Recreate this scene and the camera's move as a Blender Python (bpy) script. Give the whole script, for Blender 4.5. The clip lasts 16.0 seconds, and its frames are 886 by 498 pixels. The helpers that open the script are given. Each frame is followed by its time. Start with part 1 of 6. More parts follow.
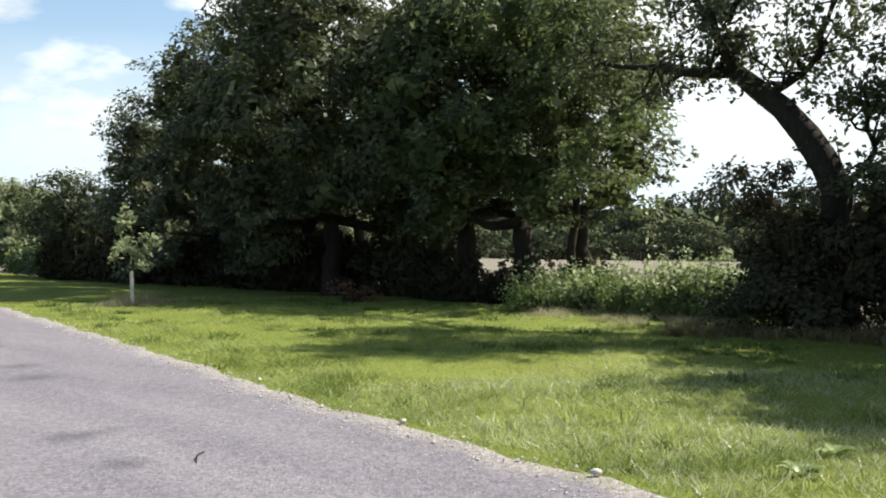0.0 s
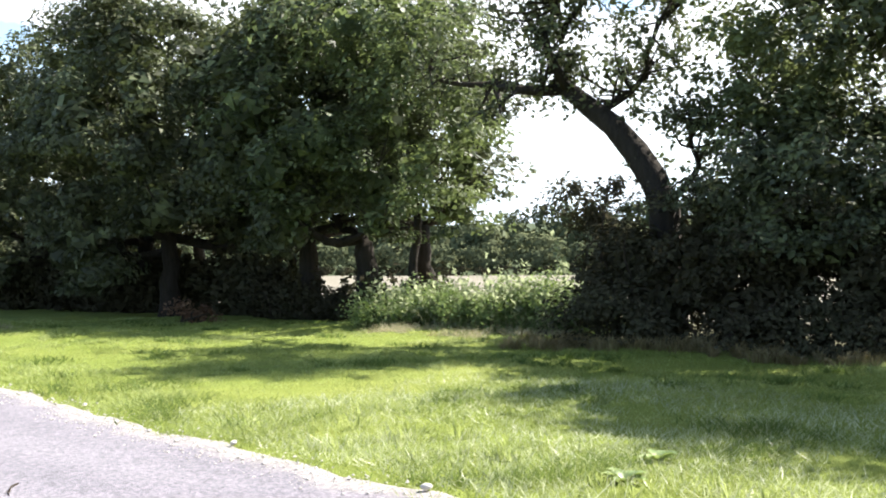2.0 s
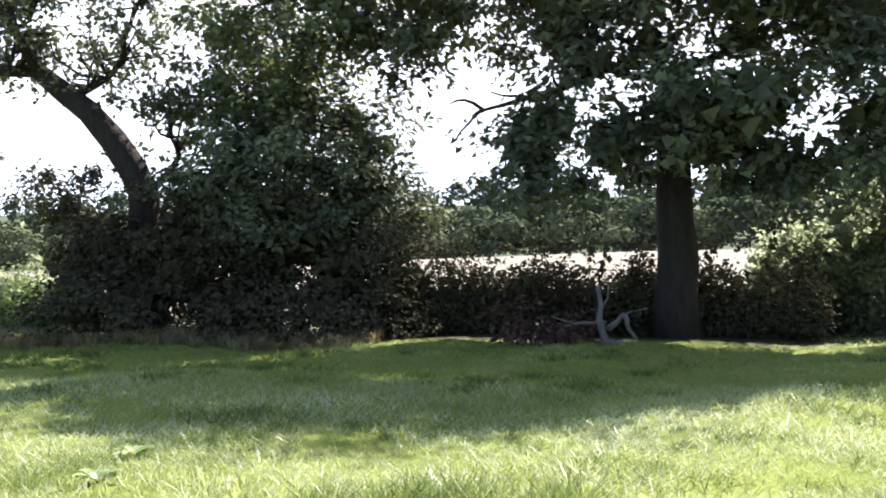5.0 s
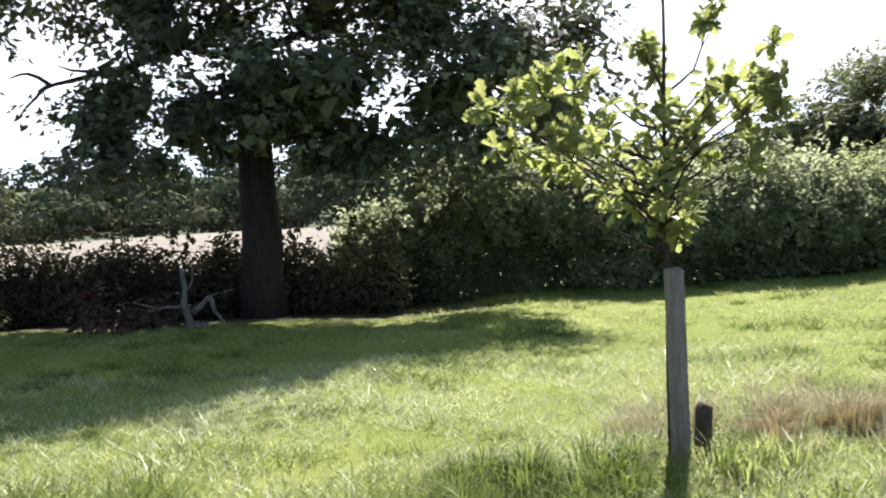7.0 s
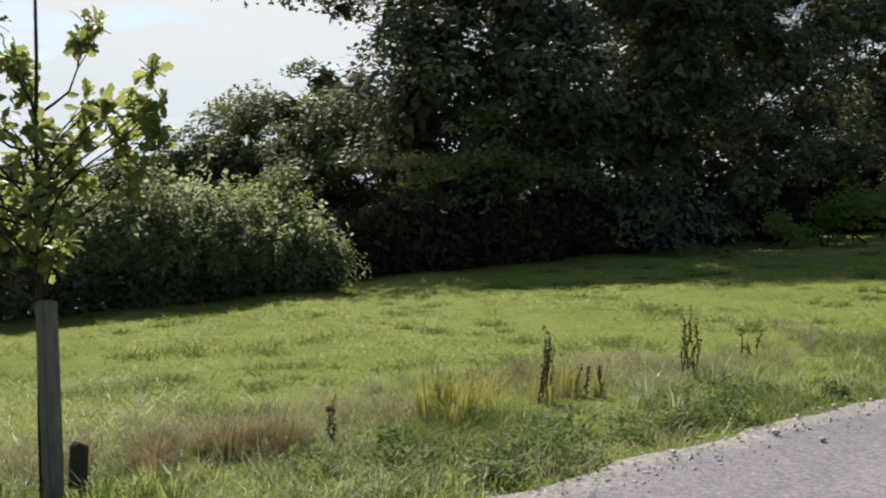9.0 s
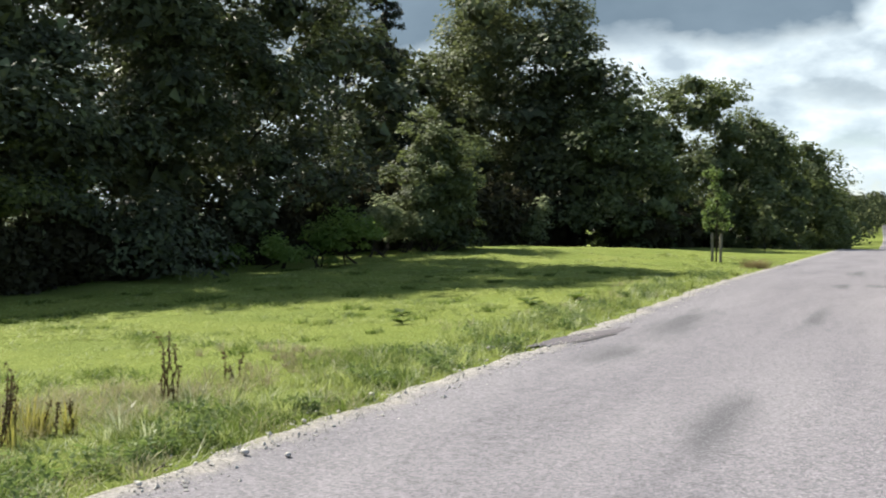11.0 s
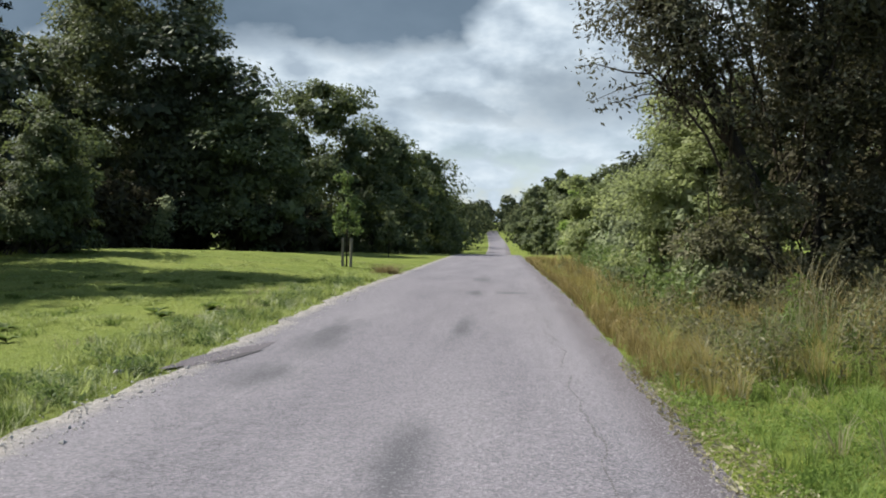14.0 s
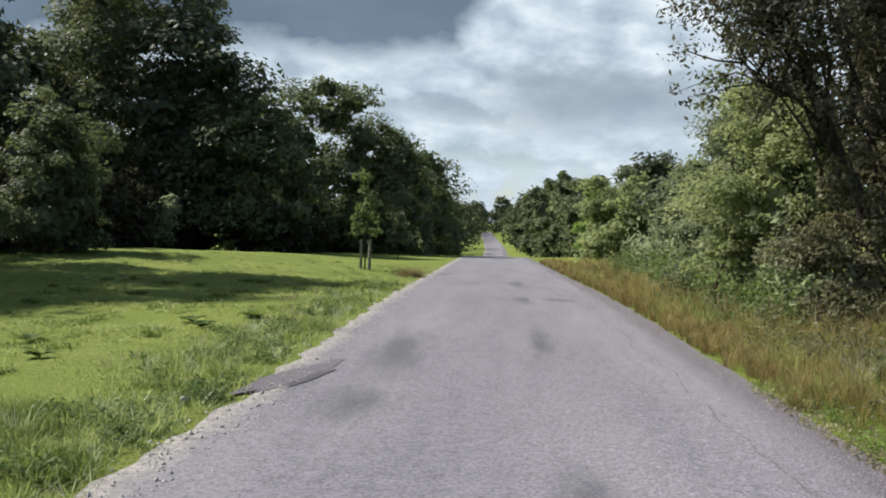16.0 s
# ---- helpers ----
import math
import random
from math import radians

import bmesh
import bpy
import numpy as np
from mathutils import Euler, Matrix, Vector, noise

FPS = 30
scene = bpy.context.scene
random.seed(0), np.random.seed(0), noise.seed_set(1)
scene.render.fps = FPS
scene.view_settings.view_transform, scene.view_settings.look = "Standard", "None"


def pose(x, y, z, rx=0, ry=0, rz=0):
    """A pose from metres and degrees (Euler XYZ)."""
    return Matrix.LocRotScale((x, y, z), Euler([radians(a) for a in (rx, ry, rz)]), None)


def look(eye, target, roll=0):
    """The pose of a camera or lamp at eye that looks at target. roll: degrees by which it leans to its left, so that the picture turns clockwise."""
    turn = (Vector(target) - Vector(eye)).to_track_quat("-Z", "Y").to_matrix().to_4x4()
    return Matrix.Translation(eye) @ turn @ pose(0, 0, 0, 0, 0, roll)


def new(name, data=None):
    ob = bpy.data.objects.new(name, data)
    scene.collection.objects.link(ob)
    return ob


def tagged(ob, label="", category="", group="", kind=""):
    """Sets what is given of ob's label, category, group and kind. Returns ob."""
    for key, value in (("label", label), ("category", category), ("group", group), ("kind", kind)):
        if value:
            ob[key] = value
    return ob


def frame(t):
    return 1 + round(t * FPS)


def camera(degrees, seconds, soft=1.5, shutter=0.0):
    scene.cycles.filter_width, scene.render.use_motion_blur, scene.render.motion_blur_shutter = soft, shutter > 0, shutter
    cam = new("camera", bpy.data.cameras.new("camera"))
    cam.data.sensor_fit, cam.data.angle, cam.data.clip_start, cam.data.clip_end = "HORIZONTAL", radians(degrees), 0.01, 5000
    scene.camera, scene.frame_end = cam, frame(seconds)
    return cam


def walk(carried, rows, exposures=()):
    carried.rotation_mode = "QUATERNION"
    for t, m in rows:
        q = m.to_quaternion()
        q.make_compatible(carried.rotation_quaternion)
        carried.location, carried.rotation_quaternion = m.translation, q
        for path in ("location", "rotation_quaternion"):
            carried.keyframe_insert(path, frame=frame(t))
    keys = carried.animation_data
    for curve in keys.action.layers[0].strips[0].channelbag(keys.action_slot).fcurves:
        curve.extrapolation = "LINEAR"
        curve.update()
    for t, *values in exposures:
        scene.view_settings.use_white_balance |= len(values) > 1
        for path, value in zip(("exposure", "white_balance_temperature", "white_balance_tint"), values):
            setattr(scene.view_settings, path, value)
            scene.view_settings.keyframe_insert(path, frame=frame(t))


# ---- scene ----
cam = camera(44.65, 16.0, soft=1.9, shutter=0.12)
PATH = [
    (0, -0.989, 0.617, 1.520, 87.92, 0.98, 136.92),
    (0.5, -1.002, 0.627, 1.521, 88.09, 1.01, 136.09),
    (1, -1.013, 0.647, 1.521, 88.31, 1.08, 134.42),
    (1.5, -1.047, 0.662, 1.516, 88.50, 1.24, 132.11),
    (2, -1.098, 0.669, 1.508, 88.63, 1.52, 128.79),
    (2.5, -1.130, 0.666, 1.492, 88.61, 1.25, 124.91),
    (3, -1.166, 0.658, 1.491, 88.51, 1.22, 120.25),
    (3.5, -1.201, 0.665, 1.484, 88.42, 1.25, 115.90),
    (4, -1.214, 0.707, 1.486, 88.26, 1.32, 111.14),
    (4.2, -1.210, 0.726, 1.485, 88.18, 1.34, 109.29),
    (6.3, -1.250, 0.579, 1.469, 86.24, 1.57, 88.88),
    (6.5, -1.287, 0.598, 1.470, 86.10, 1.67, 86.62),
    (7, -1.318, 0.729, 1.474, 85.86, 1.92, 80.24),
    (7.5, -1.316, 0.833, 1.479, 85.95, 1.89, 73.23),
    (8, -1.333, 0.855, 1.483, 86.28, 1.20, 64.79),
    (8.5, -1.383, 0.828, 1.486, 86.51, 0.30, 56.66),
    (9, -1.415, 0.820, 1.482, 86.84, -0.33, 48.57),
    (9.5, -1.386, 0.908, 1.461, 87.33, -0.49, 42.16),
    (10, -1.262, 0.959, 1.467, 87.74, -0.33, 35.86),
    (10.2, -1.214, 0.968, 1.469, 87.91, -0.28, 33.44),
    (12.3, -1.208, 1.157, 1.523, 88.10, 0.19, 7.82),
    (12.5, -1.241, 1.246, 1.516, 88.16, 0.05, 6.30),
    (13, -1.342, 1.545, 1.496, 88.37, -0.29, 3.78),
    (13.5, -1.516, 1.824, 1.500, 88.46, -0.72, 3.03),
    (14, -1.779, 2.164, 1.501, 88.49, -1.02, 3.08),
    (14.5, -2.057, 2.506, 1.504, 88.42, -1.25, 2.96),
    (15, -2.296, 2.870, 1.493, 88.36, -1.37, 3.09),
    (15.5, -2.566, 3.172, 1.500, 88.29, -1.40, 2.99),
    (16, -2.911, 3.575, 1.494, 88.54, -1.45, 2.63),
]
walk(cam, [(t, pose(*p)) for t, *p in PATH], exposures=[
    (0.0, 1.15, 6750, 10), (0.5, 1.15, 6750, 10), (1.0, 1.4, 6680, 10), (1.5, 1.8, 6600, 11), (2.0, 2.0, 6550, 12), (2.5, 1.78, 6500, 12), (3.0, 1.85, 6500, 12), (3.5, 1.95, 6450, 13),
    (6.3, 2.32, 6200, 23), (7.0, 1.8, 6350, 20), (7.5, 1.38, 6550, 18), (8.0, 1.22, 6700, 16), (8.5, 0.7, 6780, 14), (9.0, 0.7, 6800, 12), (9.5, 1.0, 6800, 10), (10.0, 1.3, 6800, 8),
    (12.5, 0.8, 6600, 6), (13.5, 0.68, 6500, 8), (14.5, 0.8, 6450, 9), (16.0, 0.72, 6450, 9)])

# ---- world and sun ----
SUN_AZ, SUN_EL = 67.0, 46.0          # degrees left of +Y, degrees up
world = bpy.data.worlds.new("world")
scene.world = world
world.use_nodes = True
wn, wl = world.node_tree.nodes, world.node_tree.links
wn.clear()
sky = wn.new("ShaderNodeTexSky")
sky.sky_type = "NISHITA"
sky.sun_disc = False
sky.sun_elevation, sky.sun_rotation = radians(SUN_EL), radians(-SUN_AZ)
sky.air_density, sky.dust_density, sky.ozone_density = 1.0, 0.4, 2.0


def math_node(tree, op, a, b=None, c=None, clamp=False):
    n = tree.nodes.new("ShaderNodeMath")
    n.operation, n.use_clamp = op, clamp
    for k, v in enumerate((a, b, c)):
        if v is None:
            continue
        if isinstance(v, (int, float)):
            n.inputs[k].default_value = v
        else:
            tree.links.new(v, n.inputs[k])
    return n.outputs[0]


def ramp_node(tree, fac, stops):
    n = tree.nodes.new("ShaderNodeValToRGB")
    while len(n.color_ramp.elements) < len(stops):
        n.color_ramp.elements.new(0.5)
    for e, (p, c) in zip(n.color_ramp.elements, stops):
        e.position = p
        e.color = (*c, 1) if len(c) == 3 else c
    tree.links.new(fac, n.inputs[0])
    return n.outputs[0]


wt = world.node_tree
geo = wn.new("ShaderNodeTexCoord")
sep = wn.new("ShaderNodeSeparateXYZ")
wl.new(geo.outputs["Generated"], sep.inputs[0])
lift = math_node(wt, "ADD", math_node(wt, "MAXIMUM", sep.outputs[2], 0.0), 0.30)
com = wn.new("ShaderNodeCombineXYZ")
wl.new(math_node(wt, "DIVIDE", sep.outputs[0], lift), com.inputs[0])
wl.new(math_node(wt, "DIVIDE", sep.outputs[1], lift), com.inputs[1])
cl = wn.new("ShaderNodeTexNoise")
cl.inputs["Scale"].default_value, cl.inputs["Detail"].default_value, cl.inputs["Roughness"].default_value = 1.9, 8, 0.55
wl.new(com.outputs[0], cl.inputs["Vector"])
sunward = wn.new("ShaderNodeVectorMath")
sunward.operation = "DOT_PRODUCT"
wl.new(geo.outputs["Generated"], sunward.inputs[0])
sunward.inputs[1].default_value = (-math.sin(radians(SUN_AZ)), math.cos(radians(SUN_AZ)), 0.2)
cover = ramp_node(wt, math_node(wt, "ADD", cl.outputs[0], math_node(wt, "MULTIPLY_ADD", sunward.outputs["Value"], 0.14, -0.04)), [(0.44, (0, 0, 0)), (0.53, (1, 1, 1))])
dk = wn.new("ShaderNodeTexNoise")
dk.inputs["Scale"].default_value, dk.inputs["Detail"].default_value, dk.inputs["Roughness"].default_value, dk.inputs["Distortion"].default_value = 5.0, 9, 0.56, 0.3
puff = wn.new("ShaderNodeVectorMath")
puff.operation = "MULTIPLY"
wl.new(geo.outputs["Generated"], puff.inputs[0])
puff.inputs[1].default_value = (1, 1, 2.8)
wl.new(puff.outputs[0], dk.inputs["Vector"])
# clouds are white towards the sun and greyer away from it
dot = wn.new("ShaderNodeVectorMath")
dot.operation = "DOT_PRODUCT"
wl.new(geo.outputs["Generated"], dot.inputs[0])
dot.inputs[1].default_value = (-math.sin(radians(SUN_AZ)), math.cos(radians(SUN_AZ)), 0.35)
# over the lane's far end lies a slate-grey bank, a paler grey layer below it and broken bright cloud near the horizon
ahead = math_node(wt, "MULTIPLY_ADD", sep.outputs[1], 5.0, -3.4, clamp=True)
fwd = math_node(wt, "MAXIMUM", sep.outputs[1], 0.2)
cu, cv = math_node(wt, "DIVIDE", sep.outputs[0], fwd), math_node(wt, "DIVIDE", sep.outputs[2], fwd)


def sky_noise(scale, detail, stretch, shift=0.0):
    n = wn.new("ShaderNodeTexNoise")
    n.inputs["Scale"].default_value, n.inputs["Detail"].default_value, n.inputs["Roughness"].default_value = scale, detail, 0.52
    c = wn.new("ShaderNodeCombineXYZ")
    wl.new(math_node(wt, "ADD", cu, shift), c.inputs[0])
    wl.new(math_node(wt, "MULTIPLY", cv, stretch), c.inputs[1])
    wl.new(c.outputs[0], n.inputs["Vector"])
    return math_node(wt, "SUBTRACT", n.outputs[0], 0.5)


wob = sky_noise(9.0, 5, 1.7)
fine = sky_noise(22.0, 6, 1.8, 3.0)
wu = math_node(wt, "ADD", cu, math_node(wt, "MULTIPLY", sky_noise(7.0, 4, 1.6, 7.0), 0.16))
wv = math_node(wt, "ADD", cv, math_node(wt, "ADD", math_node(wt, "MULTIPLY", wob, 0.09), math_node(wt, "MULTIPLY", fine, 0.025)))
rim = math_node(wt, "MULTIPLY", math_node(wt, "MAXIMUM", math_node(wt, "ADD", wu, 0.04), 0.0), 1.1)
bank = math_node(wt, "MULTIPLY", math_node(wt, "SUBTRACT", math_node(wt, "SUBTRACT", wv, 0.147), rim), 34.0, clamp=True)


def puff_at(u0, v0, ru, rv, gain):
    a = math_node(wt, "POWER", math_node(wt, "DIVIDE", math_node(wt, "SUBTRACT", wu, u0), ru), 2.0)
    b = math_node(wt, "POWER", math_node(wt, "DIVIDE", math_node(wt, "SUBTRACT", wv, v0), rv), 2.0)
    return math_node(wt, "MULTIPLY", math_node(wt, "SUBTRACT", 1.0, math_node(wt, "ADD", a, b), clamp=True), gain)


layer = math_node(wt, "MAXIMUM", puff_at(0.10, 0.115, 0.14, 0.04, 0.75), puff_at(-0.02, 0.102, 0.10, 0.012, 0.55))
layer = math_node(wt, "MAXIMUM", layer, puff_at(0.0, 0.058, 0.16, 0.007, 0.3))
tone = math_node(wt, "MULTIPLY_ADD", math_node(wt, "SUBTRACT", dk.outputs[0], 0.5), 0.9, 0.34)
tone = math_node(wt, "ADD", tone, math_node(wt, "MULTIPLY", math_node(wt, "MULTIPLY_ADD", dot.outputs["Value"], 0.5, 0.55, clamp=True), 0.72))
shade = ramp_node(wt, tone, [(0.20, (0.33, 0.47, 0.61)), (0.40, (0.66, 0.86, 1.05)), (0.58, (1.12, 1.32, 1.52)), (0.85, (2.15, 2.3, 2.42))])


def sky_mix(fac, a, b):
    n = wn.new("ShaderNodeMix")
    n.data_type = "RGBA"
    wl.new(fac, n.inputs[0])
    for k, v in ((6, a), (7, b)):
        if isinstance(v, tuple):
            n.inputs[k].default_value = (*v, 1)
        else:
            wl.new(v, n.inputs[k])
    return n.outputs[2]


lane = ramp_node(wt, math_node(wt, "ADD", math_node(wt, "MULTIPLY_ADD", fine, 1.1, 0.5), math_node(wt, "MULTIPLY", wob, 0.9)), [(0.25, (1.05, 1.27, 1.52)), (0.5, (1.55, 1.8, 2.05)), (0.75, (2.2, 2.42, 2.6))])
lane = sky_mix(layer, lane, (0.72, 0.88, 1.05))
lane = sky_mix(bank, lane, sky_mix(math_node(wt, "MULTIPLY_ADD", wob, 1.6, 0.4, clamp=True), (0.35, 0.50, 0.68), (0.55, 0.74, 0.96)))
shade = sky_mix(ahead, shade, lane)
gap = math_node(wt, "MULTIPLY", math_node(wt, "MULTIPLY_ADD", fine, -6.0, 0.25, clamp=True), math_node(wt, "MULTIPLY_ADD", cv, -14.0, 1.25, clamp=True))
cover = math_node(wt, "MAXIMUM", cover, math_node(wt, "MULTIPLY", ahead, math_node(wt, "MULTIPLY_ADD", gap, -0.75, 1.0)))
# overhead the cloud is more broken
cover = math_node(wt, "MULTIPLY", cover, math_node(wt, "MULTIPLY_ADD", math_node(wt, "MULTIPLY_ADD", sep.outputs[2], 4.0, -1.3, clamp=True), -0.62, 1.0))
low = math_node(wt, "MULTIPLY_ADD", sep.outputs[2], -7.0, 1.15, clamp=True)
low = math_node(wt, "MULTIPLY", low, math_node(wt, "MULTIPLY_ADD", ahead, -0.85, 1.0))
cover = math_node(wt, "MAXIMUM", cover, low)
haze = wn.new("ShaderNodeMix")
haze.data_type = "RGBA"
wl.new(math_node(wt, "MULTIPLY", low, 0.8), haze.inputs[0])
wl.new(shade, haze.inputs[6])
haze.inputs[7].default_value = (1.75, 2.1, 2.35, 1)
shade = haze.outputs[2]
cloud_bg = wn.new("ShaderNodeBackground")
cloud_bg.inputs["Strength"].default_value = 0.235
wl.new(shade, cloud_bg.inputs["Color"])
sky_bg = wn.new("ShaderNodeBackground")
sky_bg.inputs["Strength"].default_value = 0.078
wl.new(sky.outputs[0], sky_bg.inputs["Color"])
mixw = wn.new("ShaderNodeMixShader")
wl.new(cover, mixw.inputs[0])
wl.new(sky_bg.outputs[0], mixw.inputs[1])
wl.new(cloud_bg.outputs[0], mixw.inputs[2])
wout = wn.new("ShaderNodeOutputWorld")
wl.new(mixw.outputs[0], wout.inputs[0])

sun = new("sun", bpy.data.lights.new("sun", "SUN"))
sun.data.energy, sun.data.angle, sun.data.color = 5.0, radians(0.6), (1.0, 0.955, 0.87)
ce = math.cos(radians(SUN_EL))
SUN_DIR = Vector((-math.sin(radians(SUN_AZ)) * ce, math.cos(radians(SUN_AZ)) * ce, math.sin(radians(SUN_EL))))
sun.matrix_world = look(SUN_DIR * 60, (0, 0, 0))


# ---- materials ----
def material(name):
    m = bpy.data.materials.new(name)
    m.use_nodes = True
    m.node_tree.nodes.clear()
    out = m.node_tree.nodes.new("ShaderNodeOutputMaterial")
    return m, m.node_tree, out


def noise_node(tree, scale, detail=4, rough=0.55, coord=None, dims="3D"):
    n = tree.nodes.new("ShaderNodeTexNoise")
    n.inputs["Scale"].default_value, n.inputs["Detail"].default_value, n.inputs["Roughness"].default_value = scale, detail, rough
    if coord is None:
        g = tree.nodes.new("ShaderNodeNewGeometry")
        coord = g.outputs["Position"]
    tree.links.new(coord, n.inputs["Vector"])
    return n.outputs[0]


def mix_col(tree, fac, a, b, mode="MIX"):
    n = tree.nodes.new("ShaderNodeMix")
    n.data_type, n.blend_type = "RGBA", mode
    for sock, v in ((n.inputs[0], fac), (n.inputs[6], a), (n.inputs[7], b)):
        if isinstance(v, (int, float)):
            sock.default_value = v
        elif isinstance(v, tuple):
            sock.default_value = (*v, 1)
        else:
            tree.links.new(v, sock)
    return n.outputs[2]


def bsdf(tree, color, rough=0.8, spec=0.3, bump=None, bump_strength=0.4, bump_dist=0.02, metallic=0.0):
    p = tree.nodes.new("ShaderNodeBsdfPrincipled")
    if isinstance(color, tuple):
        p.inputs["Base Color"].default_value = (*color, 1)
    else:
        tree.links.new(color, p.inputs["Base Color"])
    if isinstance(rough, (int, float)):
        p.inputs["Roughness"].default_value = rough
    else:
        tree.links.new(rough, p.inputs["Roughness"])
    p.inputs["Specular IOR Level"].default_value = spec
    p.inputs["Metallic"].default_value = metallic
    if bump is not None:
        b = tree.nodes.new("ShaderNodeBump")
        b.inputs["Strength"].default_value, b.inputs["Distance"].default_value = bump_strength, bump_dist
        tree.links.new(bump, b.inputs["Height"])
        tree.links.new(b.outputs[0], p.inputs["Normal"])
    return p.outputs[0]


def leaf_material(name, dark, mid, light, trans=0.35, tint=(0.35, 0.5, 0.06), spec=0.1, rough=0.6, patch=0.5):
    """Foliage: colour varies leaf by leaf and over larger sprays; light passes through."""
    m, t, out = material(name)
    g = t.nodes.new("ShaderNodeNewGeometry")
    big = math_node(t, "MULTIPLY_ADD", noise_node(t, patch, 3, 0.6), 1.9, -0.45, clamp=True)
    f = math_node(t, "ADD", math_node(t, "MULTIPLY", g.outputs["Random Per Island"], 0.34), math_node(t, "MULTIPLY", big, 0.66))
    col = ramp_node(t, f, [(0.22, dark), (0.5, mid), (0.78, light)])
    p = bsdf(t, col, rough, spec)
    tr = t.nodes.new("ShaderNodeBsdfTranslucent")
    t.links.new(mix_col(t, 0.55, col, tint), tr.inputs["Color"])
    mx = t.nodes.new("ShaderNodeMixShader")
    mx.inputs[0].default_value = trans
    t.links.new(p, mx.inputs[1])
    t.links.new(tr.outputs[0], mx.inputs[2])
    t.links.new(mx.outputs[0], out.inputs[0])
    return m


OAK = leaf_material("oak_leaves", (0.042, 0.047, 0.03), (0.064, 0.074, 0.041), (0.14, 0.162, 0.08), 0.16, (0.15, 0.19, 0.06), spec=0.12, rough=0.55, patch=0.9)
ASH = leaf_material("ash_leaves", (0.032, 0.042, 0.022), (0.064, 0.084, 0.038), (0.16, 0.195, 0.092), 0.3, (0.24, 0.31, 0.1), spec=0.15, rough=0.5, patch=1.3)
LIGHTOAK = leaf_material("lit_oak_leaves", (0.048, 0.06, 0.032), (0.085, 0.105, 0.052), (0.175, 0.205, 0.1), 0.28, (0.24, 0.29, 0.09), patch=0.7)
# oak leaves lightened in colour, for crowns the sun lights from the side
SUNOAK = leaf_material("sun_paled_oak_leaves", (0.048, 0.056, 0.034), (0.088, 0.102, 0.057), (0.195, 0.215, 0.12), 0.24, (0.24, 0.28, 0.1), patch=0.6)
# shrub leaves with deep shade put into the colour: dark, even, no gloss
SHADELEAF = leaf_material("shaded_shrub_leaves", (0.036, 0.032, 0.02), (0.048, 0.044, 0.027), (0.066, 0.066, 0.038), 0.06, (0.07, 0.07, 0.035), spec=0.0, rough=0.9)
HEDGE = leaf_material("hedge_leaves", (0.048, 0.06, 0.035), (0.105, 0.127, 0.07), (0.23, 0.26, 0.15), 0.4, (0.30, 0.34, 0.15), patch=1.6)
BRAMBLE = leaf_material("bramble_leaves", (0.06, 0.09, 0.035), (0.13, 0.18, 0.07), (0.27, 0.31, 0.15), 0.35, (0.2, 0.28, 0.06), patch=1.5)
YOUNG = leaf_material("young_oak_leaves", (0.05, 0.068, 0.028), (0.115, 0.145, 0.05), (0.27, 0.3, 0.115), 0.5, (0.46, 0.51, 0.15), spec=0.3, rough=0.45, patch=5)
WILLOW = leaf_material("willow_leaves", (0.042, 0.037, 0.022), (0.062, 0.058, 0.033), (0.21, 0.205, 0.14), 0.2, (0.15, 0.15, 0.06), patch=1.3)
SALLOW = leaf_material("sallow_leaves", (0.09, 0.11, 0.05), (0.19, 0.225, 0.1), (0.37, 0.39, 0.215), 0.45, (0.42, 0.48, 0.18), patch=1.0)
LUSH = leaf_material("lush_verge_leaves", (0.065, 0.115, 0.022), (0.125, 0.19, 0.045), (0.24, 0.31, 0.1), 0.45, (0.36, 0.48, 0.12), patch=1.0)
REDDRY = leaf_material("reddish_dead_leaves", (0.075, 0.042, 0.027), (0.125, 0.07, 0.042), (0.2, 0.135, 0.08), 0.2, (0.3, 0.15, 0.07), patch=3)
OLIVE = leaf_material("olive_bush_leaves", (0.06, 0.058, 0.033), (0.125, 0.12, 0.068), (0.3, 0.28, 0.18), 0.35, (0.26, 0.27, 0.1), patch=1.4)
# leaves paled so that the colour itself carries the sunlight
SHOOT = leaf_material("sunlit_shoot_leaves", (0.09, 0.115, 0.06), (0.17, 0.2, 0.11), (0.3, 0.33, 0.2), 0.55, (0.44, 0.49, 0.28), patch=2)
SPRUCE = leaf_material("spruce_needles", (0.016, 0.02, 0.014), (0.022, 0.03, 0.02), (0.036, 0.048, 0.03), 0.05, (0.03, 0.05, 0.02))
FARLEAF = leaf_material("distant_leaves", (0.04, 0.05, 0.03), (0.068, 0.08, 0.044), (0.125, 0.135, 0.07), 0.04, (0.1, 0.13, 0.07), patch=0.09, spec=0.0, rough=1.0)
GRASS = leaf_material("grass_blades", (0.10, 0.142, 0.022), (0.174, 0.22, 0.045), (0.33, 0.375, 0.155), 0.48, (0.44, 0.495, 0.185), patch=0.8, spec=0.14, rough=0.5)
STRAW = leaf_material("dry_grass", (0.15, 0.14, 0.08), (0.26, 0.24, 0.145), (0.42, 0.395, 0.26), 0.3, (0.42, 0.38, 0.2), patch=0.8)
YELLOW = leaf_material("yellowing_stalks", (0.16, 0.165, 0.05), (0.26, 0.255, 0.085), (0.38, 0.36, 0.15), 0.4, (0.5, 0.45, 0.1), patch=3)
PALE = leaf_material("pale_grass_blades", (0.21, 0.245, 0.12), (0.33, 0.36, 0.215), (0.52, 0.54, 0.39), 0.45, (0.5, 0.53, 0.32), patch=1.0, spec=0.4, rough=0.4)
